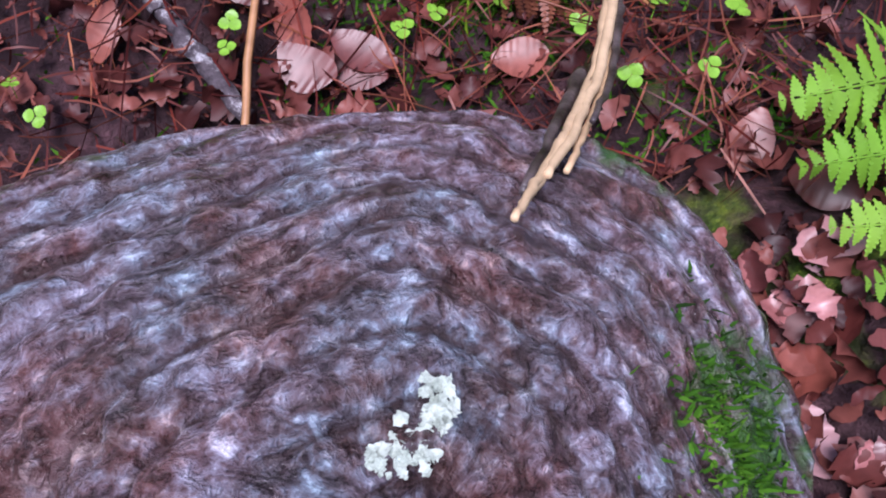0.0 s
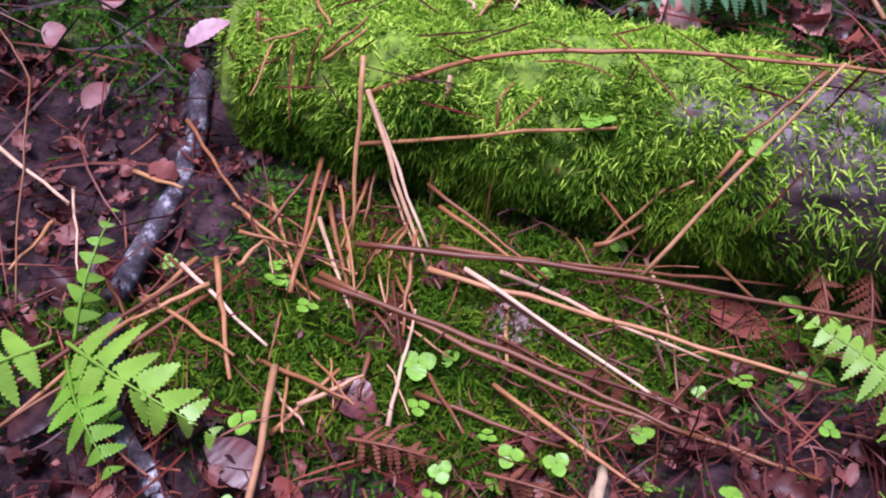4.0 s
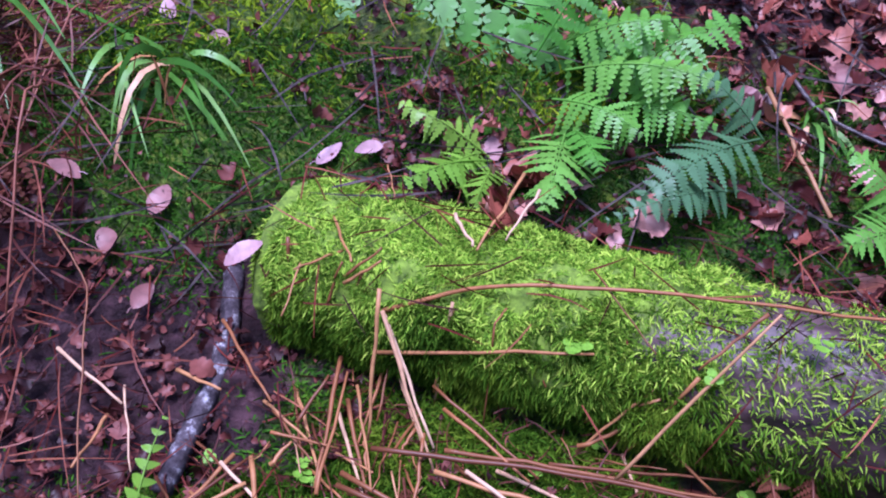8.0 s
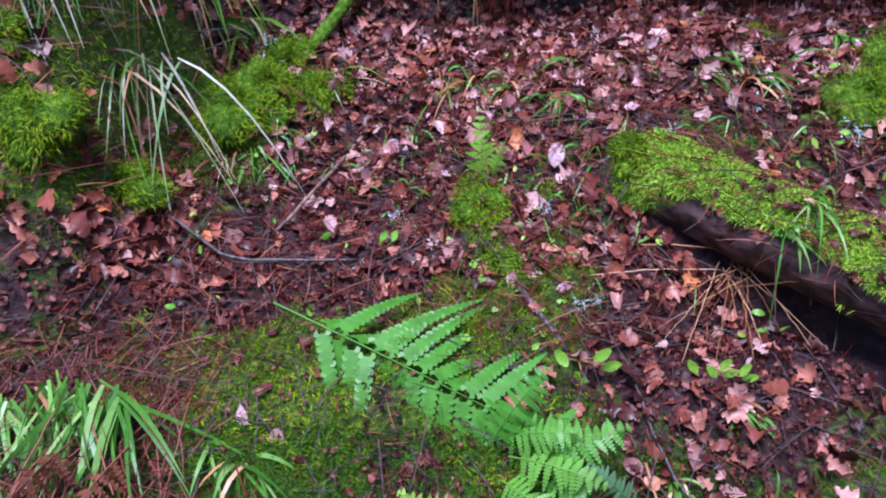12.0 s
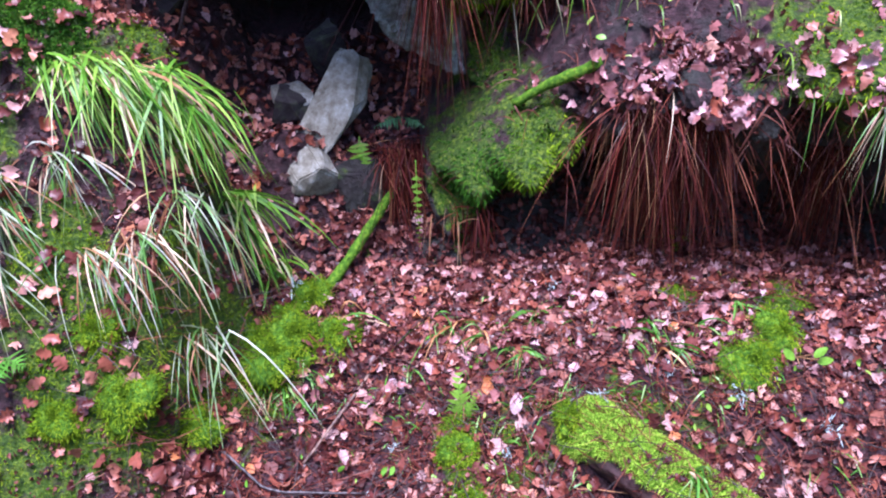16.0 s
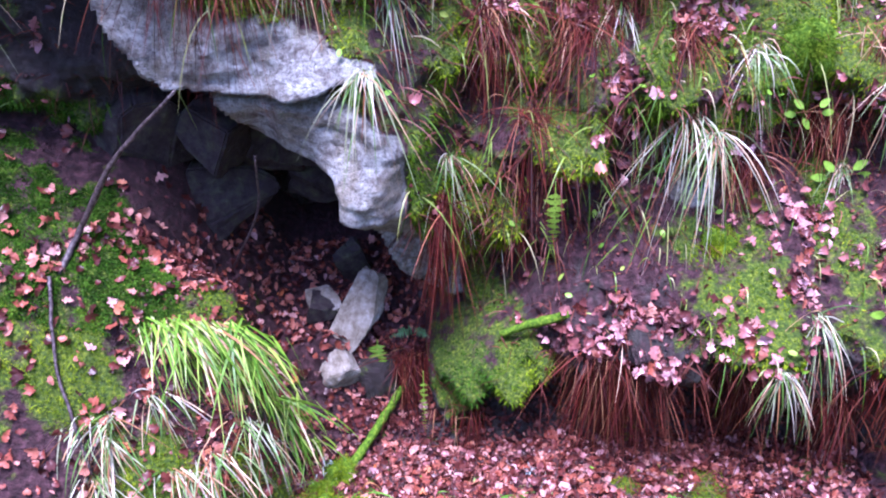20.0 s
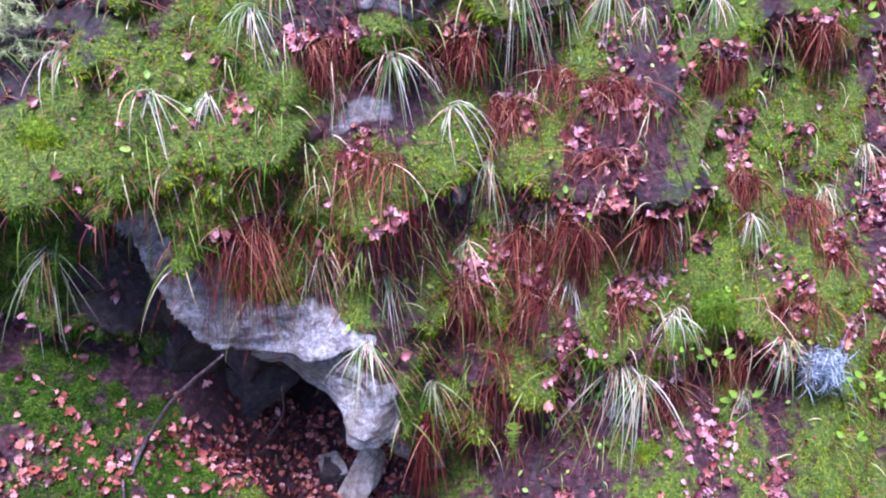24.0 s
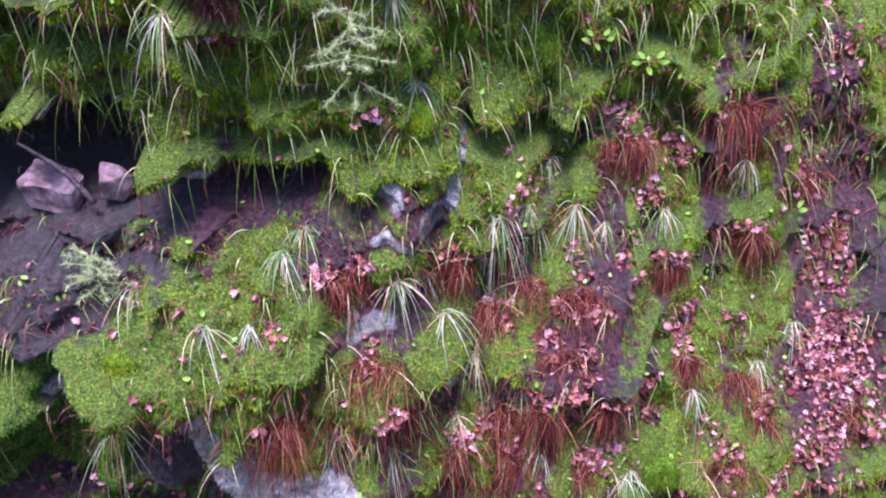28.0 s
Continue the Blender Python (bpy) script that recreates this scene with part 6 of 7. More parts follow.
for x, y, s in ((-0.39, 0.84, 0.045), (-0.29, 0.84, 0.045), (-0.24, 1.06, 0.06), (-0.16, 0.7, 0.05), (-0.29, 0.72, 0.04), (-0.09, 0.92, 0.045), (-0.04, 0.91, 0.04), (0.48, 1.04, 0.05), (0.12, 0.94, 0.04),
                (0.6, 1.05, 0.06), (-0.34, 0.78, 0.04), (-0.31, 1.1, 0.05), (0.4, 1.87, 0.085), (0.3, 1.92, 0.065), (0.26, 1.5, 0.05), (0.38, 1.47, 0.045), (-0.02, 2.01, 0.08), (0.82, 0.92, 0.1), (-0.19, 1.74, 0.06)):
    fallen_leaf((x, y, float(floor_z(x, y)) + 0.022), (rng.normal() * 0.25, -0.35, 1), s * 1.0, LEAF_PINK, "pale pinkish-brown fallen leaf on the moss", 0.2)

for x, y, s, k in ((0.168, 0.112, 0.024, 0), (0.14, 0.142, 0.024, 0), (0.125, 0.15, 0.02, 0), (0.195, 0.13, 0.024, 0), (0.23, 0.045, 0.055, 0), (0.21, 0.02, 0.026, 0), (0.235, 0.01, 0.045, 1), (0.18, 0.03, 0.032, 0), (0.215, -0.008, 0.04, 1), (0.25, 0.075, 0.04, 0), (0.2, -0.012, 0.026, 0), (0.2, 0.075, 0.02, 0), (0.22, 0.1, 0.036, 0), (0.26, -0.02, 0.05, 1), (0.2, -0.04, 0.045, 0)):
    e = 0.006
    gx_, gy_ = (float(floor_z(x + e, y) - floor_z(x - e, y)) / (2 * e), float(floor_z(x, y + e) - floor_z(x, y - e)) / (2 * e))
    nz = max(1.0, 0.55 * math.hypot(gx_, gy_))
    fallen_leaf((x, y, float(floor_z(x, y)) + 0.008), (-gx_ / nz * 0.8, -gy_ / nz * 0.8, 1), s, LEAF_PINK if k else LEAF_WET, "wet pinkish leaf lying against the stump" if k else "wet red-brown leaf lying against the stump", 0.22, 0.12)

x, y = 0.2 + np.abs(rng.normal(0.04, 0.04, 110)), rng.uniform(-0.1, 0.13, 110)
p = np.stack([x, y, floor_z(x, y) + rng.uniform(0.004, 0.03, 110)], 1)
for sel, mat, tone in ((slice(0, 70), LITTER_WET, "dark red-brown"), (slice(70, 110), LITTER_PINK, "pinkish")):
    q = p[sel]
    tagged(new("leaf_litter", tri_mesh("leaf_litter", [leaves(q, np.array([-0.2, -0.1, 1]) + rng.normal(size=q.shape) * 0.35, rng.uniform(0.016, 0.03, len(q)), 0.58, 0.4, 0.2, None, 1.0)], mat)), "wet " + tone + " leaves heaped against the stump", "leaf litter", kind="stuff")

STEM_ONE = leafy_material("bracken_stem", ((0.0, (0.1, 0.025, 0.018)), (1.0, (0.34, 0.13, 0.08))), 0.5, 0.0, False, 0.3, 60)
DEAD_STEM = leafy_material("dead_bracken_stem", ((0.0, (0.05, 0.012, 0.01)), (0.5, (0.14, 0.035, 0.026)), (1.0, (0.3, 0.1, 0.06))), 0.5, 0.1, True, 0.3, 60)
fern("dead red-brown bracken collapsed on the bank", (-0.55, 0.85, 0.2), (((-0.5, 1.0, 0.3), (-0.62, 0.78, 0.24), 0.09), ((-0.45, 0.95, 0.26), (-0.55, 0.74, 0.2), 0.08), ((-0.6, 1.0, 0.32), (-0.72, 0.8, 0.28), 0.09), ((-0.42, 0.86, 0.2), (-0.5, 0.7, 0.16), 0.06)), DEAD_FERN, "dead_fern", pairs=14, fold=0.9, cut=10, solid=0.3)
for k in range(16):
    x, y = rng.uniform(-0.75, -0.42), rng.uniform(0.95, 1.25)
    z = float(floor_z(x, y))
    stalk(((x, y, z + 0.03), (x + rng.normal(0, 0.03), y - 0.12, z + 0.09), (x + rng.normal(0, 0.06), y - 0.3, float(floor_z(x, y - 0.3)) + 0.04)), rng.uniform(0.0018, 0.003), label="long dead red-brown bracken stem leaning on the bank", mat=STEM_ONE)

# ---- litter, moss and fine growth: too much to count ----
def stuff(name, pieces, mat, label, category):
    return tagged(new(name, tri_mesh(name, pieces, mat)), label, category, kind="stuff")


def on_ground(n, x0, x1, y0, y1, keep):
    x, y = rng.uniform(x0, x1, n), rng.uniform(y0, y1, n)
    k = rng.uniform(size=n) < keep(x, y)
    x, y = x[k], y[k]
    z = np.maximum(soil_z(x, y), floor_z(x, y))
    e = 0.01
    gxx, gyy = (floor_z(x + e, y) - floor_z(x - e, y)) / (2 * e), (floor_z(x, y + e) - floor_z(x, y - e)) / (2 * e)
    return np.stack([x, y, z], 1), unit(np.stack([-gxx, -gyy, np.ones_like(x)], 1))


def on_face(n, x0, x1, z0, z1, keep):
    x, z = rng.uniform(x0, x1, n), rng.uniform(z0, z1, n)
    k = rng.uniform(size=n) < keep(x, z)
    x, z = x[k], z[k]
    y, e = face_at(x, z), 0.02
    gxx, gzz = (face_at(x + e, z) - face_at(x - e, z)) / (2 * e), (face_at(x, z + e) - face_at(x, z - e)) / (2 * e)
    return np.stack([x, y, z], 1), unit(np.stack([gxx, -np.ones_like(x), gzz], 1))


def no_stump(x, y):
    return 1 - sstep(0.02, 0.09, stump_z(x, y))


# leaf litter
# the strip under the ledge uses the darker leaf colour to deepen its shade
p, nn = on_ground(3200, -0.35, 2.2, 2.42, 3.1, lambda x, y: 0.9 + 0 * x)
stuff("leaf_litter", [leaves(p + nn * rng.uniform(0.005, 0.03, (len(p), 1)), nn + rng.normal(size=p.shape) * 0.4, rng.uniform(0.018, 0.055, len(p)), 0.56, 0.5, 0.36, None, 1.0)], LITTER_WET, "wet leaves under the ledge, in a darker colour for its shade", "leaf litter")
p, nn = on_ground(1100, 0.1, 1.6, 0.7, 1.75, lambda x, y: (log_z(x, y, FAR_LOG) < 0) * np.clip(0.8 - 0.8 * sstep(0.45, 0.65, ground_masks(x, y)["moss"]), 0.05, 1))
stuff("leaf_litter", [leaves(p + nn * rng.uniform(0.01, 0.035, (len(p), 1)), nn + rng.normal(size=p.shape) * 0.4, rng.uniform(0.025, 0.065, len(p)), 0.58, 0.5, 0.36, None, 1.0)], LITTER, "rust-brown curled leaves among the ferns", "leaf litter")
p, nn = on_ground(5000, -6, 6, -5, 2.6, lambda x, y: np.where((np.abs(x) < 1.2) & (y > -0.2), 0.0, 0.7 * sstep(7, 2, np.hypot(x, y - 1))))
stuff("leaf_litter", [leaves(p + nn * 0.015, nn + rng.normal(size=p.shape) * 0.4, rng.uniform(0.03, 0.08, len(p)), 0.58, 0.5, 0.36, None, 1.0)], LITTER, "brown fallen leaves strewn round the stump", "leaf litter")
p, nn = on_ground(6200, -1.4, 2.2, 1.5, 2.75, lambda x, y: (log_z(x, y, FAR_LOG) < 0) * sstep(2.62, 2.5, y + 0.03 * np.sin(7 * x)) * np.clip(0.12 + 0.88 * sstep(1.9, 2.3, y) * sstep(-0.5, -0.1, x) - 0.8 * sstep(0.5, 0.75, ground_masks(x, y)["moss"]), 0.06, 1))
stuff("leaf_litter", [leaves(p + nn * rng.uniform(0.005, 0.03, (len(p), 1)), nn + rng.normal(size=p.shape) * 0.35, rng.uniform(0.015, 0.065, len(p)), 0.58, 0.55, 0.36, None, 1.0)], LITTER, "red-brown and orange fallen leaves below the ledge", "leaf litter")
p, nn = on_ground(900, -0.4, 2.2, 1.9, 2.6, lambda x, y: sstep(2.6, 2.5, y) * np.clip(0.9 - 0.8 * sstep(0.5, 0.75, ground_masks(x, y)["moss"]), 0.06, 1))
stuff("leaf_litter", [leaves(p + nn * rng.uniform(0.015, 0.04, (len(p), 1)), nn + rng.normal(size=p.shape) * 0.4, rng.uniform(0.015, 0.06, len(p)), 0.56, 0.55, 0.36, None, 1.0)], LITTER_PINK, "pale pinkish fallen leaves on top of the litter", "leaf litter")
p, nn = on_ground(8000, -0.9, 1.2, -0.15, 1.6, lambda x, y: no_stump(x, y) * np.clip(0.65 - 0.9 * sstep(0.4, 0.65, ground_masks(x, y)["moss"]) + 0.4 * sstep(0.4, 0.3, y), 0.08, 1) * (log_z(x, y, NEAR_LOG) < 0))
stuff("leaf_litter", [leaves(p + nn * rng.uniform(0.003, 0.02, (len(p), 1)), nn + rng.normal(size=p.shape) * 0.4, rng.uniform(0.01, 0.036, len(p)), 0.56, 0.5, 0.36, None, 1.0)], LITTER_WET, "wet dark broken leaves among the moss", "leaf litter")
p, nn = on_ground(5600, -3.3, -0.55, 1.5, 3.3, lambda x, y: 0.2 - 0.15 * sstep(2.7, 2.85, y) * sstep(-1.2, -1.4, x) + 0.6 * sstep(0.16, 0.06, np.abs(y - 2.72 - 0.25 * (x + 1.5) - 0.06 * np.sin(9 * x))) * (x < -1.0))
stuff("leaf_litter", [leaves(p + nn * 0.02, nn + rng.normal(size=p.shape) * 0.4, rng.uniform(0.025, 0.075, len(p)), 0.6, 0.35, 0.36, None, 1.0)], LITTER, "pinkish and brown leaves caught on the bank", "leaf litter")
p, nn = on_ground(1500, -1.1, 0.1, 2.65, 3.6, lambda x, y: 0.8 + 0 * x)
stuff("leaf_litter", [leaves(p + nn * 0.02, nn + rng.normal(size=p.shape) * 0.3, rng.uniform(0.02, 0.06, len(p)), 0.6, 0.35, 0.36, None, 1.0)], LITTER, "red-brown leaves on the cave floor", "leaf litter")
NESTS = tuple(CLUMPS) + tuple((x, z) for x, z in zip(rng.normal(3.1, 0.16, 13), rng.normal(2.35, 0.28, 13))) + tuple((x, z) for x, z in zip(rng.uniform(0.6, 2.4, 16), rng.uniform(1.6, 4.0, 16))) + ((-0.2, 3.12), (-0.7, 2.84), (0.58, 3.08), (1.03, 3.16), (2.13, 3.92), (1.53, 3.82), (0.57, 2.42), (2.17, 2.2), (-0.48, 3.6), (1.17, 3.18), (3.04, 2.41), (3.3, 2.16), (-0.19, 4.36), (-0.77, 3.4), (0.42, 3.46), (-0.27, 3.56), (-0.05, 2.9), (-0.74, 2.88), (2.3, 3.94), (1.74, 3.74), (1.4, 3.98), (1.46, 3.22), (2.89, 2.32), (3.05, 2.5), (2.99, 2.82), (3.02, 4.05), (1.62, 2.62), (1.88, 2.78),
         (1.16, 2.96), (0.64, 2.58), (2.13, 2.05), (2.25, 2.8), (2.75, 2.24), (0.89, 1.92), (0.96, 1.26), (0.79, 1.2), (1.11, 1.24), (1.42, 1.32), (1.7, 1.42), (1.26, 1.86), (1.76, 1.54), (0.91, 2.16), (2.09, 2.03), (2.09, 1.46), (-1.0, 4.9), (-1.9, 4.9), (2.3, 1.8), (2.55, 2.0))
P, N = [], []
for x, z in NESTS:
    mat_of = 1.0 if x > 2.6 else 0.0
    k = int(rng.integers(18, 46) * (1 + 0.7 * mat_of))
    xx, zz = x + rng.normal(0, 0.055 + 0.05 * mat_of, k), z + rng.normal(0, 0.03 + 0.06 * mat_of, k)
    P.append(np.stack([xx, face_at(xx, zz) - rng.uniform(0.015, 0.055, k), zz], 1))
    N.append(np.array([0, -0.75, 0.65]) + rng.normal(size=(k, 3)) * 0.3)
P, N = np.concatenate(P), np.concatenate(N)
tan = rng.uniform(size=len(P)) < 0.45
stuff("leaf_litter", [leaves(P[~tan], N[~tan], rng.uniform(0.03, 0.085, (~tan).sum()), 0.56, 0.6, 0.36, None, 1.0)], LITTER_PINK, "pink-brown oak leaves caught in nests on the cliff", "leaf litter")
stuff("leaf_litter", [leaves(P[tan], N[tan], rng.uniform(0.03, 0.08, tan.sum()), 0.56, 0.6, 0.36, None, 1.0)], LITTER, "rust-brown oak leaves among the nests on the cliff", "leaf litter")
p, nn = on_face(2400, -3.2, 3.6, 1.0, 5.2, lambda x, z: 0.03 + 0.05 * sstep(1.8, 2.8, x) + 0.8 * sstep(0.25, 0.5, fbm(x, z, 0, 61, 3, 0.4)) - 0.3 * (hollow_edge(x) > z) - 0.9 * sstep(0.3, 0.7, mask_at("pale", x, z)))
stuff("leaf_litter", [leaves(p + nn * 0.03, nn + rng.normal(size=p.shape) * 0.45, rng.uniform(0.02, 0.075, len(p)), 0.55, 0.6, 0.36, None, 1.0)], LITTER_PINK, "scattered fallen leaves stuck to the cliff", "leaf litter")

P, N = [], []
for x, z, w, k in ((0.97, 1.2, 0.1, 80), (1.12, 1.22, 0.08, 60), (0.8, 1.18, 0.08, 25), (1.5, 1.3, 0.14, 40), (1.72, 1.5, 0.14, 45), (0.6, 1.1, 0.12, 25)):
    xx, zz = x + rng.normal(0, w, k), z + rng.normal(0, 0.05, k)
    P.append(np.stack([xx, face_at(xx, zz) - rng.uniform(0.02, 0.09, k), zz + rng.uniform(0, 0.03, k)], 1))
    N.append(np.array([0, -0.5, 0.8]) + rng.normal(size=(k, 3)) * 0.45)
P, N = np.concatenate(P), np.concatenate(N)
stuff("leaf_litter", [leaves(P, N, rng.uniform(0.025, 0.07, len(P)), 0.56, 0.6, 0.36, None, 1.0)], LITTER_PINK, "pink-brown leaves heaped on the rock ledge", "leaf litter")
x, y = rng.normal(-0.74, 0.09, 60), rng.normal(1.66, 0.06, 60)
p = np.stack([x, y, soil_z(x, y) + rng.uniform(0.02, 0.06, 60)], 1)
stuff("leaf_litter", [leaves(p, np.array([0, -0.3, 1]) + rng.normal(size=p.shape) * 0.4, rng.uniform(0.04, 0.085, 60), 0.58, 0.5, 0.36, None, 1.0)], LITTER, "pinkish leaves heaped at the foot of the bank", "leaf litter")
p, nn = on_ground(7500, -0.9, 1.7, 1.5, 2.58, lambda x, y: (log_z(x, y, FAR_LOG) < 0) * np.clip(0.25 + 0.45 * sstep(1.85, 2.15, y) * sstep(-0.35, 0.0, x) - 0.8 * sstep(0.5, 0.75, ground_masks(x, y)["moss"]) + 0.4 * fbm(x, y, 0, 63, 2, 0.2), 0.02, 1))
for tone, share, low, high in ((LITTER, 0, 0.02, 0.06), (LITTER_WET, 1, 0.025, 0.07), (LITTER, 2, 0.03, 0.075)):
    q, m = p[share::3], nn[share::3]
    stuff("leaf_litter", [leaves(q + m * rng.uniform(0.004, 0.022, (len(q), 1)), m + rng.normal(size=q.shape) * 0.22, rng.uniform(low, high, len(q)), 0.6, 0.3, 0.3, None, 1.0, 7)], tone, "overlapping wet brown and orange leaves on the woodland floor", "leaf litter")
# moss shoots
p, nn = on_ground(115000, -0.65, 0.8, 0.2, 1.1, lambda x, y: no_stump(x, y) * np.where(log_z(x, y, NEAR_LOG) > 0, 0.0, np.clip(sstep(0.3, 0.55, ground_masks(x, y)["moss"] + 0.12), 0.03, 1)))
stuff("moss", [blades(p, nn * 0.6 + rng.normal(size=p.shape) * 0.75, rng.uniform(0.006, 0.018, len(p)), 0.0026, 0.2, 2)], MOSS_DARK, "dark green feathery moss on the woodland floor", "moss")
p, nn = on_ground(80000, -0.3, 0.5, 0.27, 0.66, lambda x, y: no_stump(x, y) * np.where(log_z(x, y, NEAR_LOG) > 0, 0.0, sstep(0.35, 0.5, ground_masks(x, y)["moss"])))
p = p + nn * rng.uniform(0.0, 0.014, (len(p), 1))
stuff("moss", [blades(p, nn * 0.5 + rng.normal(size=p.shape) * 0.6, rng.uniform(0.006, 0.017, len(p)), 0.0022, 0.25, 2, 0.25)], MOSS_MID, "green feathery moss between the straws", "moss")
def on_log(n, log, keep, lo=-0.5, hi=3.4):
    x0, y0, x1, y1, za, r = log
    L = math.hypot(x1 - x0, y1 - y0)
    ux, uy = (x1 - x0) / L, (y1 - y0) / L
    u, a = rng.uniform(-0.02, L, n), rng.uniform(lo, hi, n)
    k = rng.uniform(size=n) < keep(u, a)
    u, a = u[k], a[k]
    d = np.stack([-np.cos(a) * uy, np.cos(a) * ux, np.sin(a)], 1)
    return np.stack([x0 + u * ux, y0 + u * uy, za + 0 * u], 1) + d * (r * 1.05 * np.minimum(1, 0.6 + (u[:, None] + 0.02) * 10)), d


p, nn = on_log(210000, NEAR_LOG, lambda u, a: np.clip((1.1 - 0.95 * sstep(0.34, 0.5, u + 0.15 * fbm(u, a * 0.1, 0, 5, 2, 0.06))) * (0.35 + 0.65 * sstep(-0.35, 0.25, fbm(u, a * 0.09, 0, 8, 3, 0.045))), 0.05, 1), -0.6, 3.9)
# upward shoots lime, the rest darker green: the log's shaded side is painted
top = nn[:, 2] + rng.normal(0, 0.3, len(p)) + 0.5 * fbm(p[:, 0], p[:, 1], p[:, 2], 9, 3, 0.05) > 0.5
for sel, mat, label in ((top, MOSS_LIME, "lime-green moss fleece along the top of the log"), (~top, MOSS_MID, "shaggy green moss on the side of the log, darkened as shade")):
    q, m = p[sel], nn[sel]
    q = q + m * (0.008 * fbm(q[:, 0], q[:, 1], q[:, 2], 2, 3, 0.03))[:, None]
    clump = np.stack([fbm(q[:, 0], q[:, 1], q[:, 2], k, 2, 0.018) for k in (3, 13, 23)], 1)
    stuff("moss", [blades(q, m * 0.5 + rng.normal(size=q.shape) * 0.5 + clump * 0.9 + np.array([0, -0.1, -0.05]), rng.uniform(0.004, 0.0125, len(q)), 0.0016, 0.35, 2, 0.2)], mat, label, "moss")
p, nn = on_log(60000, FAR_LOG, lambda u, a: sstep(0.35, 0.6, 0.02 + 0.9 * sstep(0.3, 0.7, np.cos(a - 1.55)) + 0.5 * fbm(u, a * 0.09, 0, 18, 2, 0.1) + 0.8 * sstep(0.24, 0.1, u)))
stuff("moss", [blades(p, nn * 0.8 + rng.normal(size=p.shape) * 0.6, rng.uniform(0.008, 0.022, len(p)), 0.003, 0.3, 2)], MOSS_LIME, "yellow-green moss along the top of the log", "moss")
# bank moss in the dark green, its colour carrying the overhang's shade
p, nn = on_ground(90000, -3.4, -1.0, 2.45, 3.3, lambda x, y: sstep(0.35, 0.6, ground_masks(x, y)["moss"]))
stuff("moss", [blades(p + nn * 0.004, nn + rng.normal(size=p.shape) * 0.6, rng.uniform(0.012, 0.032, len(p)), 0.005, 0.3, 2)], MOSS_DARK, "green moss on the bank, darkened for the overhang's shade", "moss")
p, nn = on_ground(150000, -1.9, 1.5, 1.0, 3.1, lambda x, y: (1 - sstep(2.45, 2.55, y) * sstep(-0.95, -1.05, x)) * sstep(0.45, 0.7, ground_masks(x, y)["moss"]) * (log_z(x, y, FAR_LOG) < 0))
stuff("moss", [blades(p + nn * 0.004, nn + rng.normal(size=p.shape) * 0.6, rng.uniform(0.008, 0.024, len(p)), 0.0032, 0.3, 2, 0.15)], MOSS, "yellow-green moss cushions on the woodland floor", "moss")
p, nn = on_face(370000, -3.3, 3.5, 0.5, 5.3, lambda x, z: sstep(0.42, 0.7, mask_at("moss", x, z)))
bright = fbm(p[:, 0], p[:, 2], 0, 71, 3, 0.45) + 0.6 * sstep(3.6, 4.3, p[:, 2]) + 0.5 * sstep(1.4, 2.2, p[:, 0]) - bump(p[:, 0], p[:, 2], -0.8, 3.2, 0.7, 0.5, 0.8) > 0.0
# shoots below the overhang's lip get the dark moss colour as painted shade
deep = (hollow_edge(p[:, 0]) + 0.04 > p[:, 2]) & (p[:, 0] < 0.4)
for sel, mat, label in ((deep, MOSS_DARK, "sparse moss in the hollow, coloured dark for its shade"), (bright & ~deep, MOSS, "bright yellow-green moss hanging on the cliff"), (~bright & ~deep, MOSS_MID, "dark green moss on the cliff")):
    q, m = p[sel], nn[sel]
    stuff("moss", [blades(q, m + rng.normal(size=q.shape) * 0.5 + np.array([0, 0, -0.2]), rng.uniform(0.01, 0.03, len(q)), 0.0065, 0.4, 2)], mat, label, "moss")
# small green growth in the litter
p, nn = on_ground(170, -0.6, 1.6, 1.3, 2.4, lambda x, y: (log_z(x, y, FAR_LOG) < 0) * sstep(0.0, 0.35, fbm(x, y, 0, 83, 2, 0.22)))
stuff("small_herbs", [leaves(p + nn * rng.uniform(0.02, 0.05, (len(p), 1)), nn + rng.normal(size=p.shape) * 0.4, rng.uniform(0.014, 0.034, len(p)), 0.5, 0.3)], HERB, "small fresh green leaves in the litter", "herbs")
p, nn = on_ground(900, -0.5, 1.5, 1.5, 2.4, lambda x, y: (log_z(x, y, FAR_LOG) < 0) * sstep(0.1, 0.4, fbm(x, y, 0, 87, 2, 0.2)))
stuff("grass", [blades(p, nn * 0.6 + rng.normal(size=p.shape) * np.array([0.5, 0.4, 0.1]) + np.array([0.1, -0.3, 0]), rng.uniform(0.06, 0.18, len(p)), 0.006, 0.9, 5, 0.1)], GRASS_FRESH, "scattered green grass blades in the litter", "grass")
# fine dead stems and needles
p, nn = on_ground(4200, -0.4, 0.55, 0.16, 0.62, lambda x, y: (0.25 + 0.75 * sstep(0.0, 0.2, x)) * no_stump(x, y) * (0.35 + 0.65 * sstep(-0.1, 0.4, fbm(x, y, 0, 91, 2, 0.12))) * (log_z(x, y, NEAR_LOG) < 0))
d = rng.normal(size=p.shape) * np.array([1, 1, 0.3])
stuff("dead_stems", [blades(p + nn * rng.uniform(0.012, 0.035, (len(p), 1)), d, rng.uniform(0.018, 0.055, len(p)), 0.0013, 0.05, 4, 0.4)], DEAD_STEM, "tangle of thin curled bracken stems over the moss", "litter")
p, nn = on_ground(1900, -1.0, 1.6, 0.75, 2.5, lambda x, y: 0.8 + 0 * x)
d = rng.normal(size=p.shape) * np.array([1, 1, 0.12])
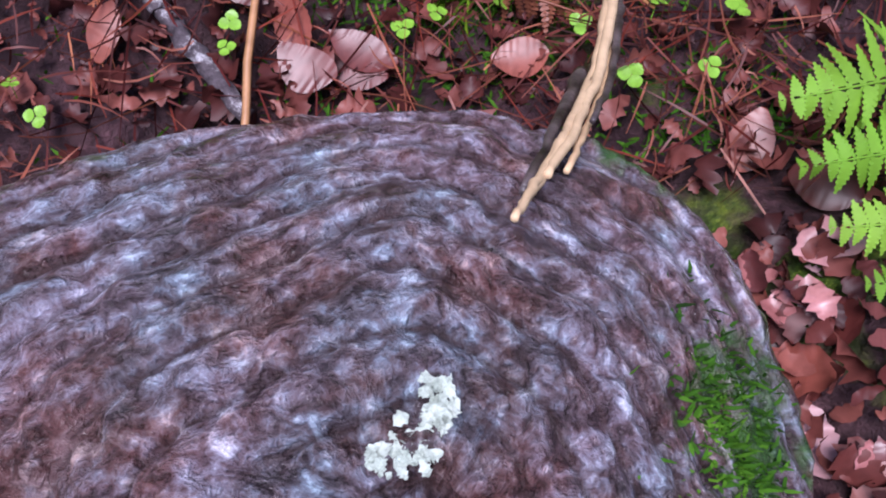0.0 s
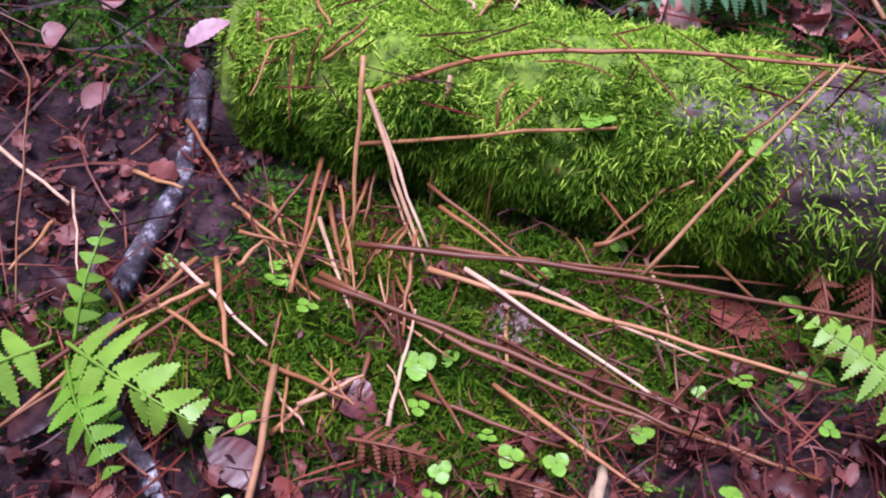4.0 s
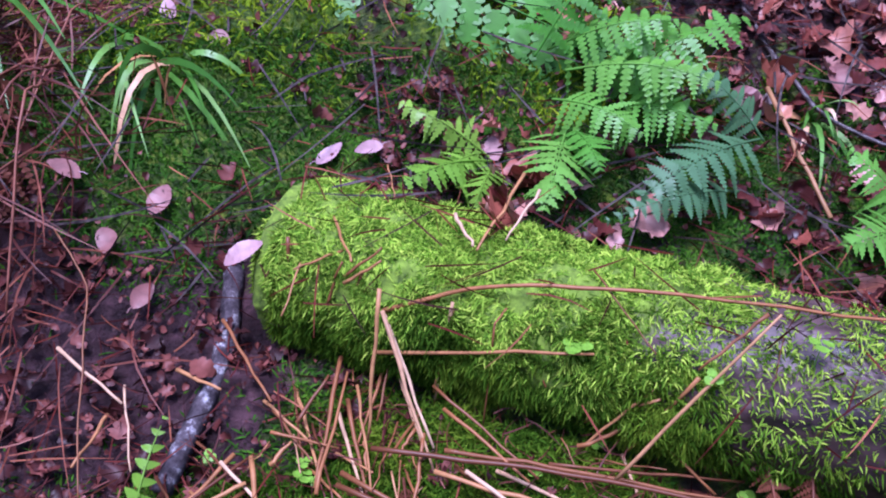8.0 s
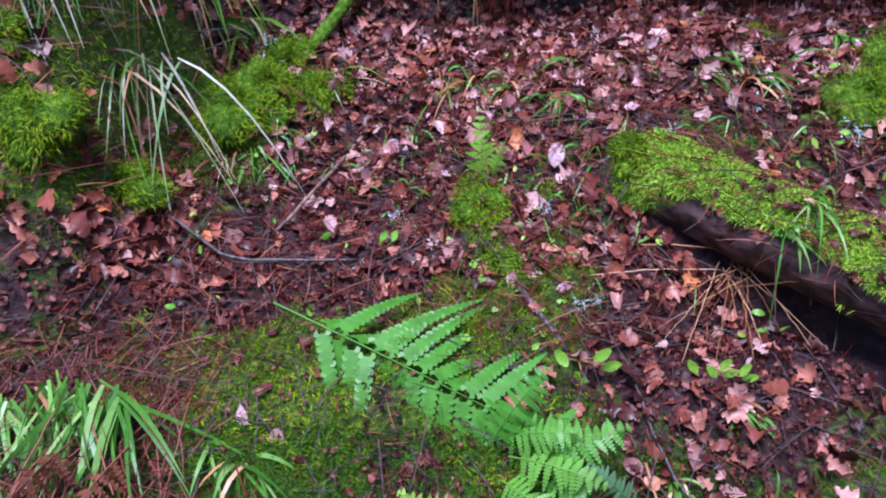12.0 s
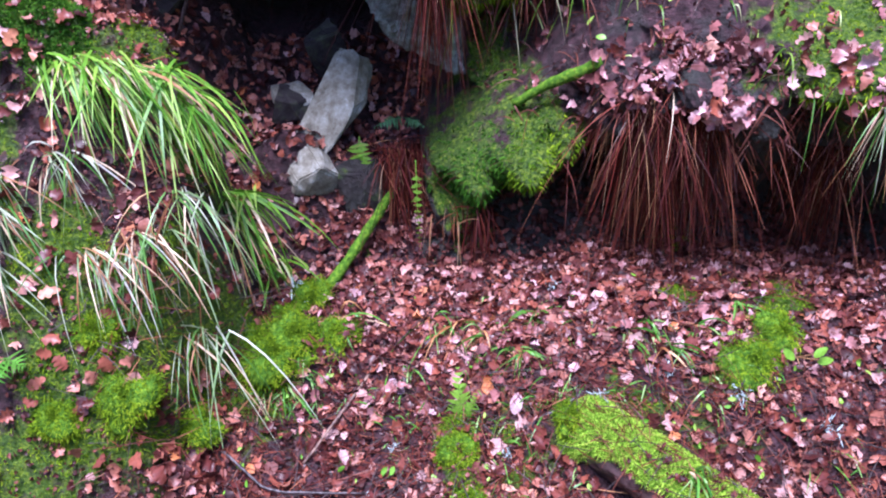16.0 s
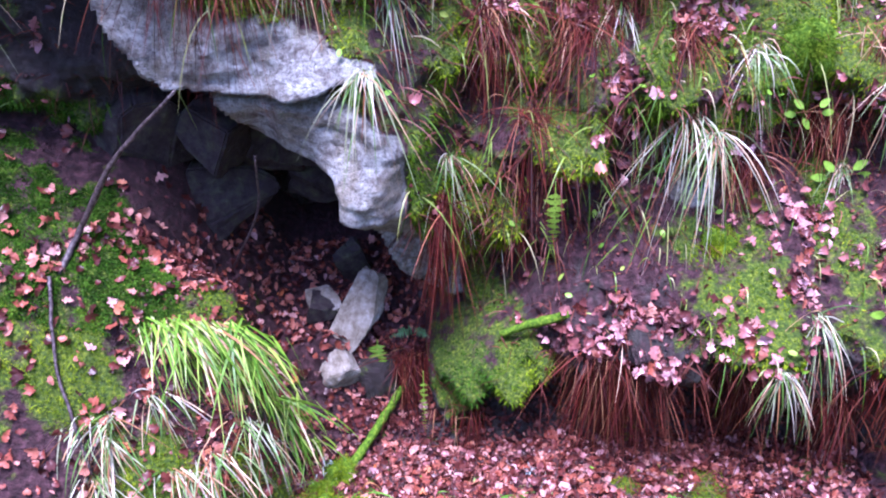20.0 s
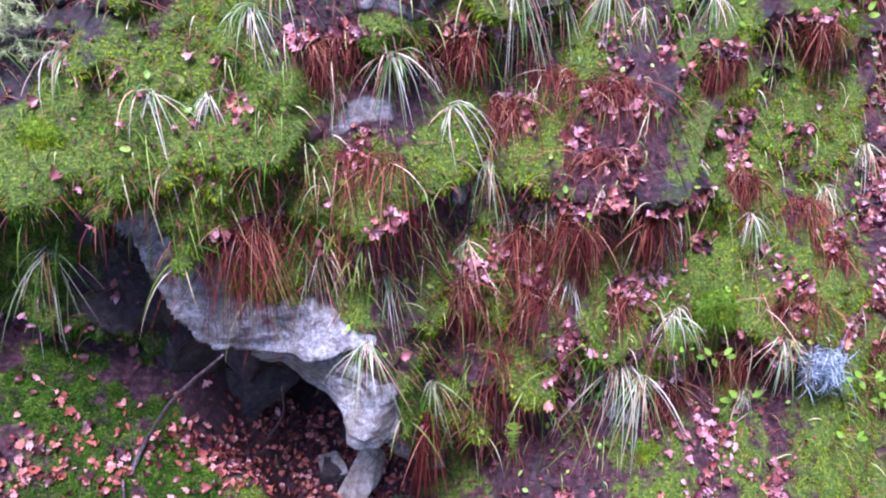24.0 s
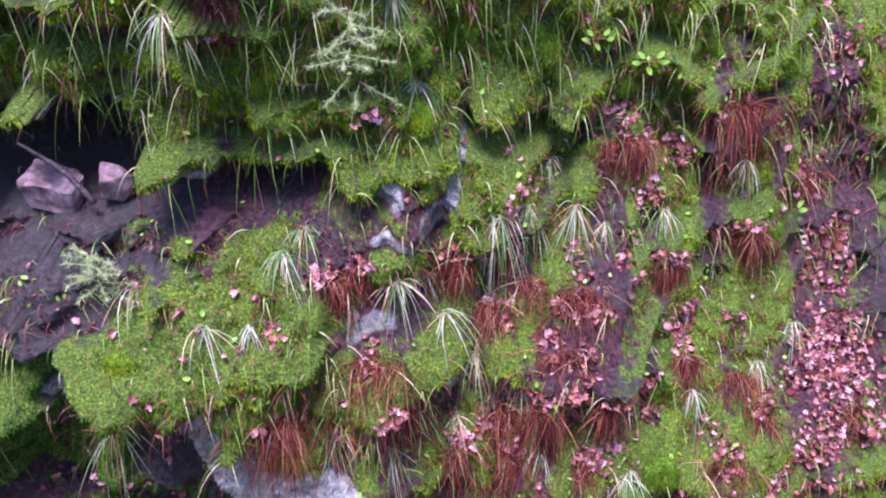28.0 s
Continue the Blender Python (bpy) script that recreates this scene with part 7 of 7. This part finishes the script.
stuff("twigs", [blades(p + nn * 0.022, d, rng.uniform(0.06, 0.24, len(p)), 0.003, 0.03, 4, 0.12)], TWIG_DRY, "thin dark wet twigs strewn over the litter", "twigs")
p, nn = on_ground(9000, -0.7, 1.3, 0.15, 2.0, lambda x, y: no_stump(x, y) * (0.6 + 0.4 * sstep(0.45, 0.3, y) - 0.4 * sstep(0.5, 0.7, ground_masks(x, y)["moss"])))
d = rng.normal(size=p.shape) * np.array([1, 1, 0.15])
stuff("dead_stems", [blades(p + nn * 0.018, d, rng.uniform(0.03, 0.09, len(p)), 0.0017, 0.05, 3, 0.1)], ROOTS, "fine dead red-brown stems in the litter", "litter")
p, nn = on_ground(2600, -1.0, -0.3, 0.62, 1.35, lambda x, y: 0.8 * sstep(-0.34, -0.5, x) + 0.15)
d = rng.normal(size=p.shape) * np.array([0.6, 1, 0.3]) + np.array([0, -0.4, 0.2])
stuff("dead_stems", [blades(p + nn * 0.02, d, rng.uniform(0.05, 0.18, len(p)), 0.0023, 0.3, 4, 0.25)], DEAD_STEM, "tangle of dead red-brown bracken on the bank", "litter")
p, nn = on_ground(2600, -0.95, 1.6, 1.3, 2.45, lambda x, y: 0.75 - 0.35 * sstep(2.0, 2.3, y))
d = rng.normal(size=p.shape) * np.array([1, 1, 0.2])
stuff("dead_stems", [blades(p + nn * rng.uniform(0.015, 0.04, (len(p), 1)), d, rng.uniform(0.05, 0.2, len(p)), 0.0024, 0.12, 5, 0.2)], DEAD_STEM, "red-brown stems and broken stalks strewn over the litter", "litter")
p, nn = on_ground(5200, -0.95, 1.6, 1.3, 2.6, lambda x, y: 0.6 + 0 * x)
d = rng.normal(size=p.shape) * np.array([1, 1, 0.15])
stuff("dead_stems", [blades(p + nn * 0.02, d, rng.uniform(0.05, 0.12, len(p)), 0.003, 0.05, 3, 0.1)], ROOTS, "thin twigs and stems on the leaf litter", "litter")
p, nn = on_face(22000, -3.2, 3.5, 0.6, 5.2, lambda x, z: 0.75 - 0.6 * (hollow_edge(x) > z) - 0.9 * sstep(0.3, 0.7, mask_at("pale", x, z)))
stuff("dead_stems", [blades(p, nn * 0.8 + rng.normal(size=p.shape) * 0.5 + np.array([0, -0.2, 0.1]), rng.uniform(0.05, 0.2, len(p)) * (1 - 0.4 * sstep(3.7, 4.1, p[:, 2])), 0.0044, 0.7, 4, 0.14)], DEAD_STEM, "thin dead stems hanging on the cliff", "litter")
p, nn = on_face(5600, -3.2, 3.5, 1.2, 5.2, lambda x, z: 0.7 - 0.6 * (hollow_edge(x) > z) - 0.9 * sstep(0.3, 0.7, mask_at("pale", x, z)))
stuff("grass", [blades(p, nn * 0.6 + rng.normal(size=p.shape) * 0.35 + np.array([0, -0.2, 0.1]), rng.uniform(0.08, 0.26, len(p)), 0.006, 1.2, 5, 0.08)], GRASS, "sparse green and straw-coloured blades hanging on the cliff", "grass")
p, nn = on_face(900, -2.4, 3.4, 1.2, 5.2, lambda x, z: 0.8 - 0.7 * (hollow_edge(x) > z) - 0.9 * sstep(0.3, 0.7, mask_at("pale", x, z)))
stuff("small_herbs", [leaves(p + nn * 0.03, nn + rng.normal(size=p.shape) * 0.4, rng.uniform(0.02, 0.05, len(p)), 0.6, 0.15)], HERB, "tiny pale green leaves dotted over the moss", "herbs")
p, nn = on_ground(26000, -1.2, 1.8, 0.25, 2.7, lambda x, y: (log_z(x, y, FAR_LOG) < 0) * no_stump(x, y) * (0.8 - 0.6 * sstep(0.5, 0.7, ground_masks(x, y)["moss"])) * (log_z(x, y, NEAR_LOG) < 0))
q = 0.5 + 0.5 * sstep(0.3, 1.6, p[:, 1])
stuff("leaf_crumbs", [leaves(p + nn * 0.012, nn + rng.normal(size=p.shape) * 0.5, rng.uniform(0.008, 0.022, len(p)) * q, 0.7, 0.4, 0.2, None, 1.0, 4)], LITTER_WET, "crumbled brown leaf pieces on the soil", "leaf litter")
p, nn = on_face(24000, -3.2, 3.4, 0.9, 5.2, lambda x, z: 0.9 - 0.6 * sstep(0.5, 0.7, mask_at("moss", x, z)) - 0.6 * (hollow_edge(x) > z) - 0.9 * sstep(0.3, 0.7, mask_at("pale", x, z)))
stuff("leaf_crumbs", [leaves(p + nn * 0.012, nn + rng.normal(size=p.shape) * 0.5, rng.uniform(0.008, 0.026, len(p)), 0.7, 0.4, 0.2, None, 1.0, 4)], LITTER_WET, "crumbled brown leaf pieces on the cliff ledges", "leaf litter")
